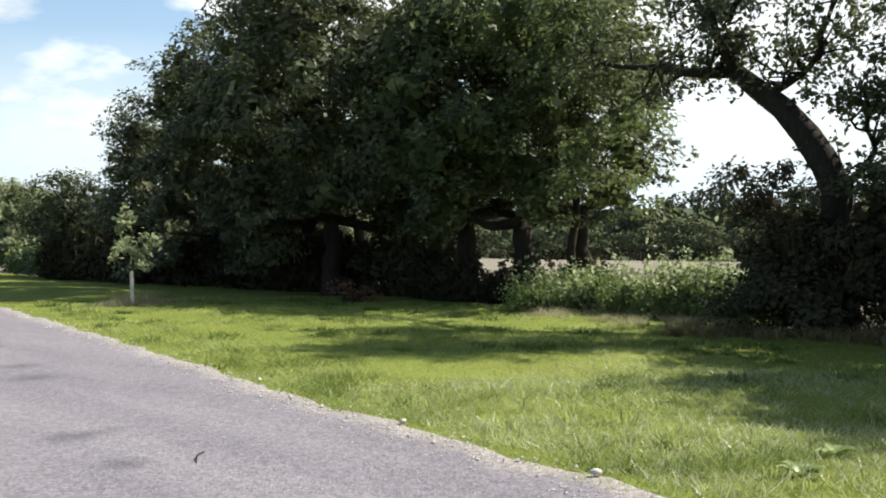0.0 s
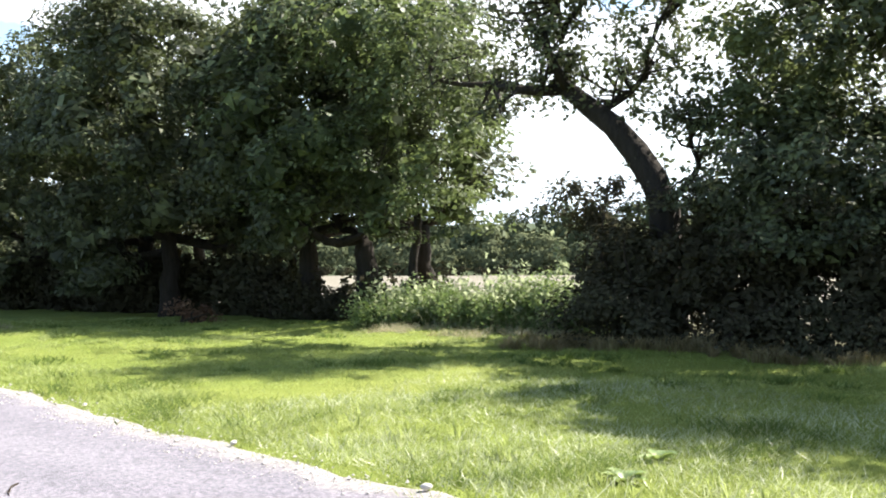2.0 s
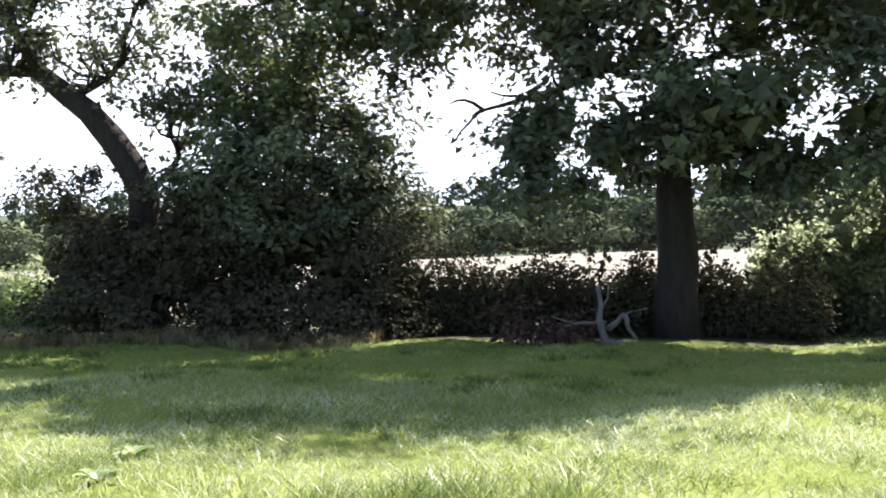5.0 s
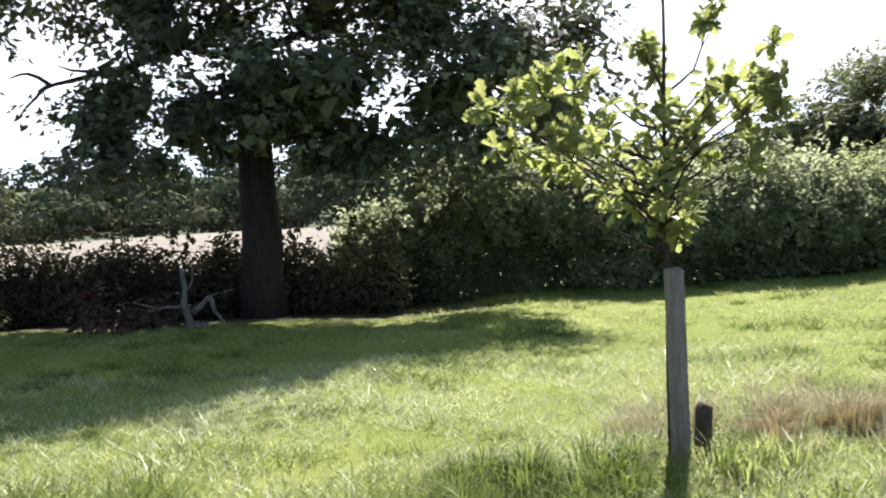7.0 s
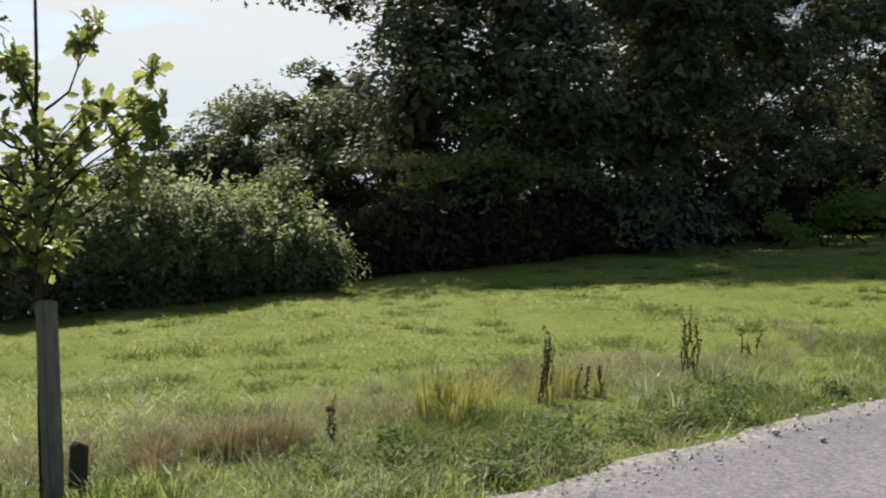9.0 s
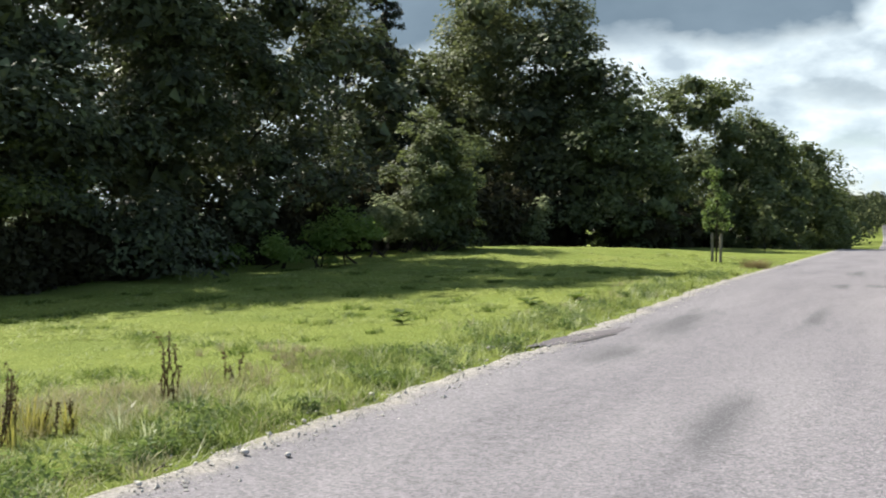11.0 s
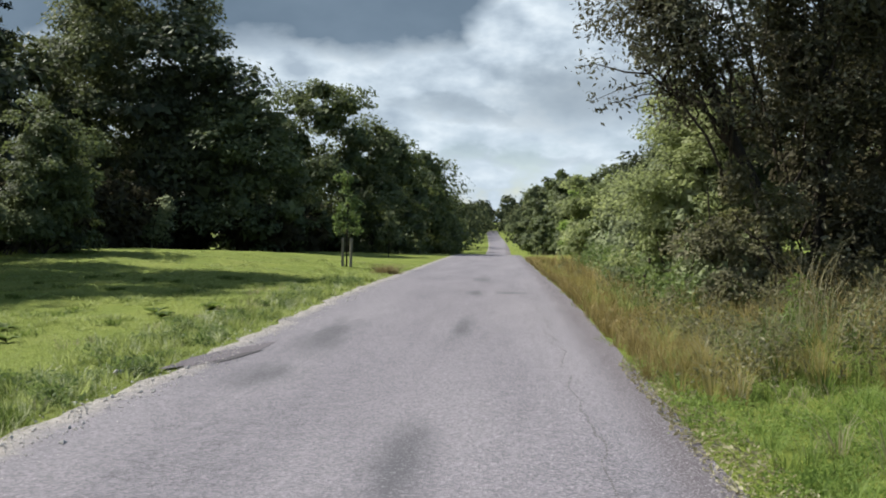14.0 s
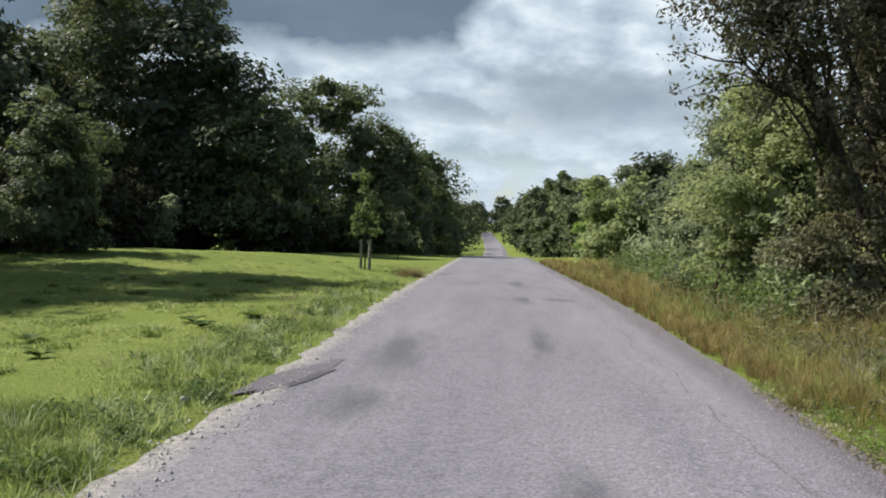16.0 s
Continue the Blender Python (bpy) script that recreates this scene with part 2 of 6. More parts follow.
RANK = leaf_material("rank_grass_blades", (0.042, 0.07, 0.016), (0.076, 0.115, 0.027), (0.145, 0.185, 0.056), 0.4, (0.22, 0.3, 0.06), patch=1.2)
DEADWEED = leaf_material("dead_weed_stems", (0.11, 0.088, 0.042), (0.19, 0.155, 0.075), (0.31, 0.27, 0.155), 0.3, (0.36, 0.29, 0.13), patch=4)
TAWNY = leaf_material("tawny_seed_grass", (0.14, 0.125, 0.042), (0.245, 0.21, 0.075), (0.39, 0.34, 0.16), 0.4, (0.42, 0.35, 0.11), patch=0.7)
RUSTY = leaf_material("rusty_verge_grass", (0.14, 0.11, 0.042), (0.225, 0.18, 0.075), (0.34, 0.28, 0.14), 0.35, (0.36, 0.28, 0.1), patch=0.8)
DOCK = leaf_material("dry_dock_seed", (0.06, 0.04, 0.022), (0.105, 0.07, 0.038), (0.18, 0.13, 0.07), 0.1, (0.15, 0.08, 0.03), patch=3)


def bark_material(name, a, b, scale=14):
    m, t, out = material(name)
    tc = t.nodes.new("ShaderNodeNewGeometry")
    mp = t.nodes.new("ShaderNodeMapping")
    mp.inputs["Scale"].default_value = (1, 1, 0.22)
    t.links.new(tc.outputs["Position"], mp.inputs["Vector"])
    n = noise_node(t, scale, 8, 0.65, mp.outputs[0])
    n2 = noise_node(t, 1.7, 3, 0.5)
    col = mix_col(t, n2, ramp_node(t, n, [(0.35, a), (0.65, b)]), tuple(x * 0.75 for x in b))
    t.links.new(bsdf(t, col, 0.95, 0.15, n, 0.9, 0.05), out.inputs[0])
    return m


BARK = bark_material("oak_bark", (0.014, 0.012, 0.010), (0.042, 0.035, 0.028))
TWIG = bark_material("twig_bark", (0.02, 0.016, 0.012), (0.07, 0.055, 0.04), 30)
STAKEWOOD = bark_material("weathered_stake", (0.13, 0.115, 0.09), (0.30, 0.275, 0.23), 40)
OLDSTAKE = bark_material("old_brown_stake", (0.045, 0.034, 0.025), (0.11, 0.088, 0.066), 40)
DEADWOOD = bark_material("bleached_wood", (0.07, 0.062, 0.052), (0.19, 0.175, 0.15), 25)
GUARD = bark_material("pale_tree_guard", (0.42, 0.41, 0.37), (0.62, 0.6, 0.55), 20)


def ground_material():
    m, t, out = material("meadow_ground")
    g = t.nodes.new("ShaderNodeNewGeometry")
    pos = g.outputs["Position"]
    a, b, c = noise_node(t, 0.35, 5, 0.6), noise_node(t, 3.5, 5, 0.6), noise_node(t, 38, 4, 0.7)
    green = ramp_node(t, a, [(0.3, (0.105, 0.143, 0.018)), (0.5, (0.152, 0.188, 0.028)), (0.7, (0.21, 0.228, 0.05))])
    green = mix_col(t, math_node(t, "MULTIPLY", b, 0.55), green, (0.055, 0.09, 0.018))
    green = mix_col(t, ramp_node(t, c, [(0.42, (0, 0, 0)), (0.72, (0.6, 0.6, 0.6))]), green, (0.21, 0.24, 0.06))
    # bare brown earth under the hedge and thicket, its colour darkened for the shade there
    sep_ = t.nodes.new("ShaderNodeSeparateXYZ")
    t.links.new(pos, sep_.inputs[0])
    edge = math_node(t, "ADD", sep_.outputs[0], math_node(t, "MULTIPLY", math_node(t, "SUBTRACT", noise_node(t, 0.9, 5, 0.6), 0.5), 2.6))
    shady_soil = math_node(t, "MULTIPLY_ADD", edge, -1.6, -24.6, clamp=True)
    shady_soil = math_node(t, "MULTIPLY", shady_soil, math_node(t, "MULTIPLY", math_node(t, "LESS_THAN", sep_.outputs[1], 4.0), math_node(t, "GREATER_THAN", sep_.outputs[1], -9.0)))
    green = mix_col(t, math_node(t, "MULTIPLY", shady_soil, 0.85), green, mix_col(t, b, (0.035, 0.03, 0.022), (0.085, 0.07, 0.05)))
    # the stubble field past the hedge
    f1 = math_node(t, "MULTIPLY", math_node(t, "LESS_THAN", sep_.outputs[0], -21.0), math_node(t, "GREATER_THAN", sep_.outputs[0], -262.0))
    f1 = math_node(t, "MULTIPLY", f1, math_node(t, "LESS_THAN", sep_.outputs[1], 70.0))
    wheat = mix_col(t, noise_node(t, 0.05, 4, 0.6), (0.13, 0.118, 0.088), (0.19, 0.174, 0.136))
    col = mix_col(t, f1, green, wheat)
    col = mix_col(t, math_node(t, "LESS_THAN", sep_.outputs[0], -262.0), col, (0.035, 0.05, 0.02))
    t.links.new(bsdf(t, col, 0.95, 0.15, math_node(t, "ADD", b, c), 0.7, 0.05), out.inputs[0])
    return m


def road_material():
    m, t, out = material("worn_asphalt")
    g = t.nodes.new("ShaderNodeNewGeometry")
    mp = t.nodes.new("ShaderNodeMapping")
    mp.inputs["Scale"].default_value = (1, 0.16, 1)
    t.links.new(g.outputs["Position"], mp.inputs["Vector"])
    big = noise_node(t, 1.1, 6, 0.6, mp.outputs[0])
    mid = noise_node(t, 9.0, 6, 0.7)
    grit = noise_node(t, 130, 3, 0.7)
    vor = t.nodes.new("ShaderNodeTexVoronoi")
    vor.inputs["Scale"].default_value = 52
    t.links.new(g.outputs["Position"], vor.inputs["Vector"])
    col = ramp_node(t, big, [(0.32, (0.112, 0.110, 0.128)), (0.48, (0.168, 0.164, 0.182)), (0.66, (0.228, 0.224, 0.24))])
    col = mix_col(t, ramp_node(t, mid, [(0.38, (0, 0, 0)), (0.66, (0.75, 0.75, 0.75))]), col, (0.23, 0.222, 0.245))
    chips = ramp_node(t, vor.outputs["Color"], [(0.2, (0.45, 0.41, 0.45)), (0.5, (0.97, 0.92, 0.96)), (0.85, (1.75, 1.55, 1.65))])
    col = mix_col(t, 0.55, col, chips, "MULTIPLY")
    col = mix_col(t, ramp_node(t, grit, [(0.45, (0, 0, 0)), (0.8, (0.5, 0.5, 0.5))]), col, (0.37, 0.36, 0.38))
    col = mix_col(t, 0.30, col, (0.0, 0.0, 0.0))
    # the frayed gritty margin
    at = t.nodes.new("ShaderNodeAttribute")
    at.attribute_name = "margin"
    ragged = math_node(t, "ADD", math_node(t, "MULTIPLY", noise_node(t, 3.2, 6, 0.7), 0.55), math_node(t, "MULTIPLY", noise_node(t, 22, 4, 0.7), 0.3))
    fray = math_node(t, "MULTIPLY", math_node(t, "SUBTRACT", math_node(t, "ADD", ragged, -0.13), at.outputs["Fac"]), 4.0, clamp=True)
    grit_col = ramp_node(t, noise_node(t, 26, 6, 0.8), [(0.34, (0.13, 0.115, 0.098)), (0.5, (0.29, 0.268, 0.24)), (0.66, (0.52, 0.49, 0.45))])
    # soft wheel-worn stains, longer along the lane
    warp = noise_node(t, 2.6, 6, 0.65, mp.outputs[0])
    total = None
    for cx, cy, rx, ry in ((-4.72, 13.6, 0.26, 0.9), (-2.3, 16.9, 0.2, 2.1), (-3.98, 12.2, 0.34, 0.9), (-2.36, 8.9, 0.24, 1.7), (-3.9, 15.6, 0.36, 2.4), (-1.53, 24.9, 0.4, 0.6), (-2.2, 31.5, 0.28, 3.0), (-2.28, 24.6, 0.2, 1.4),
                           (-5.6, -11.0, 0.3, 0.35), (-5.25, -9.9, 0.3, 0.3), (-3.97, -5.5, 0.22, 0.2), (-4.3, -6.6, 0.4, 0.25)):
        vm = t.nodes.new("ShaderNodeVectorMath")
        vm.operation = "SUBTRACT"
        t.links.new(g.outputs["Position"], vm.inputs[0])
        vm.inputs[1].default_value = (cx, cy, 0)
        vs = t.nodes.new("ShaderNodeVectorMath")
        vs.operation = "MULTIPLY"
        t.links.new(vm.outputs[0], vs.inputs[0])
        vs.inputs[1].default_value = (1 / rx, 1 / ry, 0)
        ln = t.nodes.new("ShaderNodeVectorMath")
        ln.operation = "LENGTH"
        t.links.new(vs.outputs[0], ln.inputs[0])
        f = math_node(t, "SUBTRACT", 2.3, math_node(t, "ADD", ln.outputs["Value"], math_node(t, "MULTIPLY", warp, 2.3)), clamp=True)
        total = f if total is None else math_node(t, "MAXIMUM", total, f)
    col = mix_col(t, math_node(t, "MULTIPLY", total, 0.95, clamp=True), col, (0.07, 0.068, 0.078))
    # an older, darker band of asphalt along one edge
    sx = t.nodes.new("ShaderNodeSeparateXYZ")
    t.links.new(g.outputs["Position"], sx.inputs[0])
    band = math_node(t, "ADD", sx.outputs[0], math_node(t, "MULTIPLY", math_node(t, "SUBTRACT", warp, 0.5), 0.35))
    band = math_node(t, "MULTIPLY", math_node(t, "ADD", band, 0.86), 4.0, clamp=True)
    col = mix_col(t, math_node(t, "MULTIPLY", band, 0.85), col, (0.078, 0.066, 0.074))
    # a long thin crack and crumbled grit beside it
    wig = math_node(t, "MULTIPLY", math_node(t, "SUBTRACT", noise_node(t, 0.8, 2, 0.45), 0.5), 0.45)
    off = math_node(t, "ABSOLUTE", math_node(t, "ADD", math_node(t, "ADD", sx.outputs[0], 1.1), wig))
    gap = math_node(t, "GREATER_THAN", noise_node(t, 0.9, 3, 0.5), 0.42)
    crack = math_node(t, "MULTIPLY", math_node(t, "LESS_THAN", off, 0.009), gap)
    col = mix_col(t, math_node(t, "MULTIPLY", crack, 0.55), col, (0.05, 0.045, 0.045))
    rough_side = math_node(t, "MULTIPLY_ADD", sx.outputs[0], 0.45, 1.25, clamp=True)
    chip2 = ramp_node(t, noise_node(t, 55, 3, 0.75), [(0.53, (0, 0, 0)), (0.64, (1, 1, 1))])
    col = mix_col(t, math_node(t, "MULTIPLY", math_node(t, "MULTIPLY", chip2, math_node(t, "MULTIPLY_ADD", rough_side, 0.7, 0.3)), 0.75), col, (0.44, 0.42, 0.44))
    col = mix_col(t, math_node(t, "MULTIPLY", fray, 0.85), col, grit_col)
    h = math_node(t, "ADD", grit, math_node(t, "MULTIPLY", vor.outputs["Distance"], 0.8))
    h = math_node(t, "ADD", h, math_node(t, "MULTIPLY", math_node(t, "MULTIPLY", fray, noise_node(t, 48, 5, 0.75)), 3.0))
    t.links.new(bsdf(t, col, 0.85, 0.3, h, 0.5, 0.012), out.inputs[0])
    return m


def plain_mat(name, a, b, scale=8, rough=0.8, spec=0.3, metallic=0.0, bump=0.3):
    m, t, out = material(name)
    n = noise_node(t, scale, 5, 0.6)
    t.links.new(bsdf(t, mix_col(t, n, a, b), rough, spec, n, bump, 0.01, metallic), out.inputs[0])
    return m


GROUND, ROAD = ground_material(), road_material()
STONE = plain_mat("pale_gravel", (0.28, 0.26, 0.24), (0.58, 0.55, 0.51), 30, 0.9)
OLDPATCH = plain_mat("sunken_asphalt", (0.07, 0.062, 0.07), (0.15, 0.136, 0.15), 26, 0.95, 0.2, 0, 0.8)
# dark colour for the shadow under the sunken patch's rim
RIMSHADE = plain_mat("patch_rim_shade", (0.03, 0.028, 0.03), (0.11, 0.103, 0.11), 38, 0.95, 0.2, 0, 0.8)
CARPAINT = plain_mat("green_car_paint", (0.01, 0.09, 0.075), (0.014, 0.11, 0.09), 2, 0.3, 0.5, 0.2, 0.0)
CARGLASS = plain_mat("car_glass", (0.01, 0.012, 0.014), (0.015, 0.017, 0.02), 2, 0.08, 0.5, 0, 0.0)
TYRE = plain_mat("tyre_rubber", (0.012, 0.012, 0.012), (0.02, 0.02, 0.02), 12, 0.8)


# ---- terrain ----
KY = np.array([-700, -300, -120, -60, -36, -20, -10, -2, 20, 41, 62, 82, 105, 130, 165, 200, 300, 480, 900], float)
KZ = np.array([-7, -4.5, -2.4, -1.3, -0.75, -0.32, -0.1, 0, 0, -0.28, -0.6, -0.98, -1.9, -3.1, -4.3, -4.45, -4.0, -3.0, -1.5], float)
MZ = np.array([-7, -4.5, -2.4, -1.3, -0.75, -0.32, -0.1, 0, 0, -0.05, -0.4, -0.98, -1.9, -3.1, -4.3, -4.45, -4.0, -3.0, -1.5], float)


def along(y, knots):
    """A smooth line through the knots."""
    y = np.asarray(y, float)
    sl = np.diff(knots) / np.diff(KY)
    m = np.r_[sl[0], (sl[1:] + sl[:-1]) / 2, sl[-1]]
    m = np.where(np.r_[1, np.sign(sl[1:]) * np.sign(sl[:-1]), 1] <= 0, 0, m)
    i = np.clip(np.searchsorted(KY, y) - 1, 0, len(KY) - 2)
    h = KY[i + 1] - KY[i]
    u = np.clip((y - KY[i]) / h, 0, 1)
    return ((1 + 2 * u) * (1 - u) ** 2 * knots[i] + u * (1 - u) ** 2 * h * m[i] + u * u * (3 - 2 * u) * knots[i + 1] + u * u * (u - 1) * h * m[i + 1])


def zroad(y):
    return along(y, KZ)


def smooth(a, b, v):
    u = np.clip((np.asarray(v, float) - a) / (b - a), 0, 1)
    return u * u * (3 - 2 * u)


def left_edge(y):
    """The road's edge on the meadow side: straight ahead, bending away behind."""
    y = np.asarray(y, float)
    v = np.clip(2.0 - y, 0, 600)
    bend = 0.22 * np.minimum(v, 7) ** 2 / 14 + 0.22 * np.clip(v - 7, 0, 600) + 0.13 * np.clip(-25 - y, 0, 600)
    bend = bend + 0.2 * np.exp(-((y + 2.6) / 2.6) ** 2)
    return -4.98 + 0.15 * smooth(7, 13, y) - bend + 0.5 * smooth(60, 180, y) - 3.2 * smooth(220, 480, y)


def right_edge(y):
    y = np.asarray(y, float)
    return left_edge(y) + 4.5 - 0.15 * smooth(7, 13, y)


def height(x, y):
    x, y = np.asarray(x, float), np.asarray(y, float)
    w = 1 - 0.8 * smooth(5, 30, y)
    e = left_edge(y)
    a, b = np.clip(e - x, 0, 12.5), np.clip(-17.5 - x, 0, 270)
    side = -0.045 * a * w - 0.0435 * b * np.clip(b / 20, 0, 1) * (1 - 0.6 * smooth(40, 120, y))
    side = side + 0.03 * np.clip(-330 - x, 0, 350)
    side = side + 0.02 * np.clip(x - e - 4.5, 0, 40)
    # soft hummocks in the meadow
    off = np.minimum(smooth(0.3, 3, e - x) + smooth(0.3, 3, x - e - 4.5), 1)
    hum = 0.05 * np.sin(0.9 * x + 0.5 * y) * np.sin(0.7 * y - 0.3 * x + 1) + 0.03 * np.sin(1.9 * y + 0.8 * x)
    hum = hum + 0.28 * np.exp(-((x + 17) / 9) ** 2 - ((y - 44) / 9) ** 2)
    lane = along(y, KZ) + (along(y, MZ) - along(y, KZ)) * smooth(2, 9, e - x)
    return lane + side + off * hum + 0.03 * np.minimum(off * 4, 1)


def hz(x, y):
    return float(height(x, y))


# ---- mesh helpers ----
def mesh_of(name, verts, faces_n, loops, mats, smooth_shade=False):
    me = bpy.data.meshes.new(name)
    me.vertices.add(len(verts))
    me.vertices.foreach_set("co", np.asarray(verts, np.float32).ravel())
    n = len(loops) // faces_n
    me.loops.add(len(loops))
    me.loops.foreach_set("vertex_index", np.asarray(loops, np.int32))
    me.polygons.add(n)
    me.polygons.foreach_set("loop_start", np.arange(0, n * faces_n, faces_n, dtype=np.int32))
    me.polygons.foreach_set("use_smooth", np.full(n, smooth_shade))
    for m in mats if isinstance(mats, (list, tuple)) else [mats]:
        me.materials.append(m)
    me.update(calc_edges=True)
    return me


def part(name, bm, mat, parent, label="", smooth_shade=False):
    me = bpy.data.meshes.new(name)
    for f in bm.faces:
        f.smooth = smooth_shade
    bm.to_mesh(me)
    bm.free()
    me.materials.append(mat)
    ob = new(name, me)
    if parent is not None:
        ob.parent = parent
    if label:
        tagged(ob, label)
    return ob


def unit(v):
    return v / np.maximum(np.linalg.norm(v, axis=-1, keepdims=True), 1e-9)


def leaf_quads(pos, size, rng, up=0.5, aspect=0.6, spread=0.45, out=None):
    """Kite-shaped leaves: one small quad each, at random turns. out: the way that each leaf tends to face."""
    n = len(pos)
    nor = rng.normal(size=(n, 3)) * (1.0 if out is None else 0.5) + np.array([0, 0, up])
    nor = unit(nor if out is None else nor + out)
    a = unit(np.cross(nor, rng.normal(size=(n, 3))))
    b = np.cross(nor, a)
    L = np.reshape(size, (-1, 1)) * (1 + spread * rng.uniform(-1, 1, (n, 1)))
    W = L * aspect
    p = np.asarray(pos)
    fold = nor * W * 0.18
    v = np.stack([p - a * L * 0.5, p + b * W * 0.5 + a * L * 0.06 + fold, p + a * L * 0.5, p - b * W * 0.5 + a * L * 0.06 + fold], 1)
    return v.reshape(-1, 3)


def leaf_mesh(name, verts, mat):
    q = np.asarray(verts).reshape(-1, 4, 3)
    along, across = q[:, 2] - q[:, 0], q[:, 1] - q[:, 3]
    if np.median(np.linalg.norm(along, axis=1)) > 0.13:      # leaves seen from afar: one triangle each
        c = (q[:, 0] + q[:, 2]) / 2
        v = np.stack([c - 0.55 * along, c + 0.62 * across + 0.32 * along, c - 0.6 * across + 0.45 * along], 1).reshape(-1, 3)
        return mesh_of(name, v, 3, np.arange(len(v), dtype=np.int32), mat)
    return mesh_of(name, verts, 4, np.arange(len(verts), dtype=np.int32), mat)


def lobed_leaves(name, pos, size, rng, mat, grow):
    """Oak leaves with a lobed outline, folded along the middle rib. grow: the way that each leaf points."""
    half = [(0.0, 0.03), (0.24, 0.2), (0.36, 0.13), (0.54, 0.29), (0.66, 0.18), (0.84, 0.24), (1.0, 0.0)]
    n = len(pos)
    a = unit(grow)
    nor = rng.normal(size=(n, 3)) * 0.7 + np.array([0, 0, 0.8])
    nor = unit(nor - a * (nor * a).sum(1, keepdims=True))
    b = np.cross(nor, a)
    L = size * rng.uniform(0.65, 1.25, (n, 1))
    rib = [pos + a * L * (u - 0.5) - nor * L * 0.25 * (u - 0.5) ** 2 for u, _ in half]
    left = [p + b * L * w + nor * L * w * 0.3 for p, (_, w) in zip(rib, half)]
    right = [p - b * L * w + nor * L * w * 0.3 for p, (_, w) in zip(rib, half)]
    k = len(half)
    v = np.stack(rib + left + right, 1).reshape(-1, 3)
    quads = [(i, i + 1, k + i + 1, k + i) for i in range(k - 1)] + [(i + 1, i, 2 * k + i, 2 * k + i + 1) for i in range(k - 1)]
    loops = (np.array(quads)[None] + 3 * k * np.arange(n)[:, None, None]).ravel()
    return mesh_of(name, v, 4, loops, mat)


def blob_leaves(blobs, n, lobe, rng, inner=0.5, core=0.3, airy=0.0):
    """Leaf places and facings. Each bough, an ellipsoid (x, y, z, rx, ry, rz), carries flattened sprays of leaves with gaps between;
    larger leaves fill the inside, fewer of them towards the top where airy is above 0."""
    bl = np.array(blobs, float)
    wgt = (bl[:, 3] * bl[:, 4] * bl[:, 5]) ** (2 / 3)
    lobe = lobe * 1.12
    m = max(len(bl) * 6, int(wgt.sum() * 1.1 / lobe ** 2))
    k = rng.choice(len(bl), size=m, p=wgt / wgt.sum())
    d = unit(rng.normal(size=(m, 3)) + np.array([0, 0, 0.15]))
    c = bl[k, :3] + d * bl[k, 3:] * (inner + (1.06 - inner) * rng.uniform(0, 1, (m, 1)) ** 0.45)
    r = lobe * np.exp(rng.normal(size=m) * 0.45)
    n = int(n * 0.8)
    nc = int(n * core * 0.75)
    j = rng.choice(m, n - nc, p=r ** 2 / (r ** 2).sum())
    o = unit(rng.normal(size=(n - nc, 3)))
    pos = c[j] + o * (r[j] * rng.uniform(0, 1, n - nc) ** 0.5)[:, None] * np.array([1.25, 1.25, 0.62])
    pos[:, 2] -= 0.25 * ((pos[:, :2] - c[j, :2]) ** 2).sum(1) / np.maximum(r[j], 0.05)
    face = unit(0.55 * o + 0.55 * d[j] + np.array([0, 0, 0.6]))
    rank = (bl[:, 2] - bl[:, 2].min()) / max(np.ptp(bl[:, 2]), 0.1)
    wc = wgt * (1 - airy * rank)
    i = rng.choice(len(bl), nc, p=wc / wc.sum())
    q = unit(rng.normal(size=(nc, 3)))
    p2 = bl[i, :3] + q * bl[i, 3:] * rng.uniform(0.05, 0.58, (nc, 1))
    return np.r_[pos, p2], np.r_[face, q], np.r_[np.ones(n - nc), rng.uniform(1.6, 2.5, nc) * np.clip(bl[i, 3:].min(1) / 0.8, 0.4, 1)]


def tube(bm, pts, radii, sides=8, wob=0.0, rng=None):
    """A tapered limb along a line of points."""
    rings = []
    pts = [Vector(p) for p in pts]
    for i, p in enumerate(pts):
        d = (pts[min(i + 1, len(pts) - 1)] - pts[max(i - 1, 0)]).normalized()
        u = d.cross(Vector((0.3, 0.9, 0.1)))
        if u.length < 0.1:
            u = d.cross(Vector((1, 0, 0)))
        u.normalize()
        v = d.cross(u)
        ring = []
        for s in range(sides):
            a = 2 * math.pi * s / sides
            r = radii[i] * (1 + (wob * rng.uniform(-1, 1) if rng is not None else 0))
            ring.append(bm.verts.new(p + (u * math.cos(a) + v * math.sin(a)) * r))
        rings.append(ring)
    for a, b in zip(rings, rings[1:]):
        for s in range(sides):
            bm.faces.new((a[s], a[(s + 1) % sides], b[(s + 1) % sides], b[s]))
    bm.faces.new(rings[0][::-1])
    bm.faces.new(rings[-1])


def bent(p, q, rng, n=5, bend=0.12, sag=0.0, jit=0.02):
    p, q = np.array(p, float), np.array(q, float)
    L = np.linalg.norm(q - p)
    off = rng.normal(size=3) * bend * L
    out = []
    for i in range(n + 1):
        u = i / n
        out.append(p + (q - p) * u + off * math.sin(math.pi * u) + rng.normal(size=3) * jit * L * (0 < i < n) + np.array([0, 0, sag * L * math.sin(math.pi * u)]))
    return out


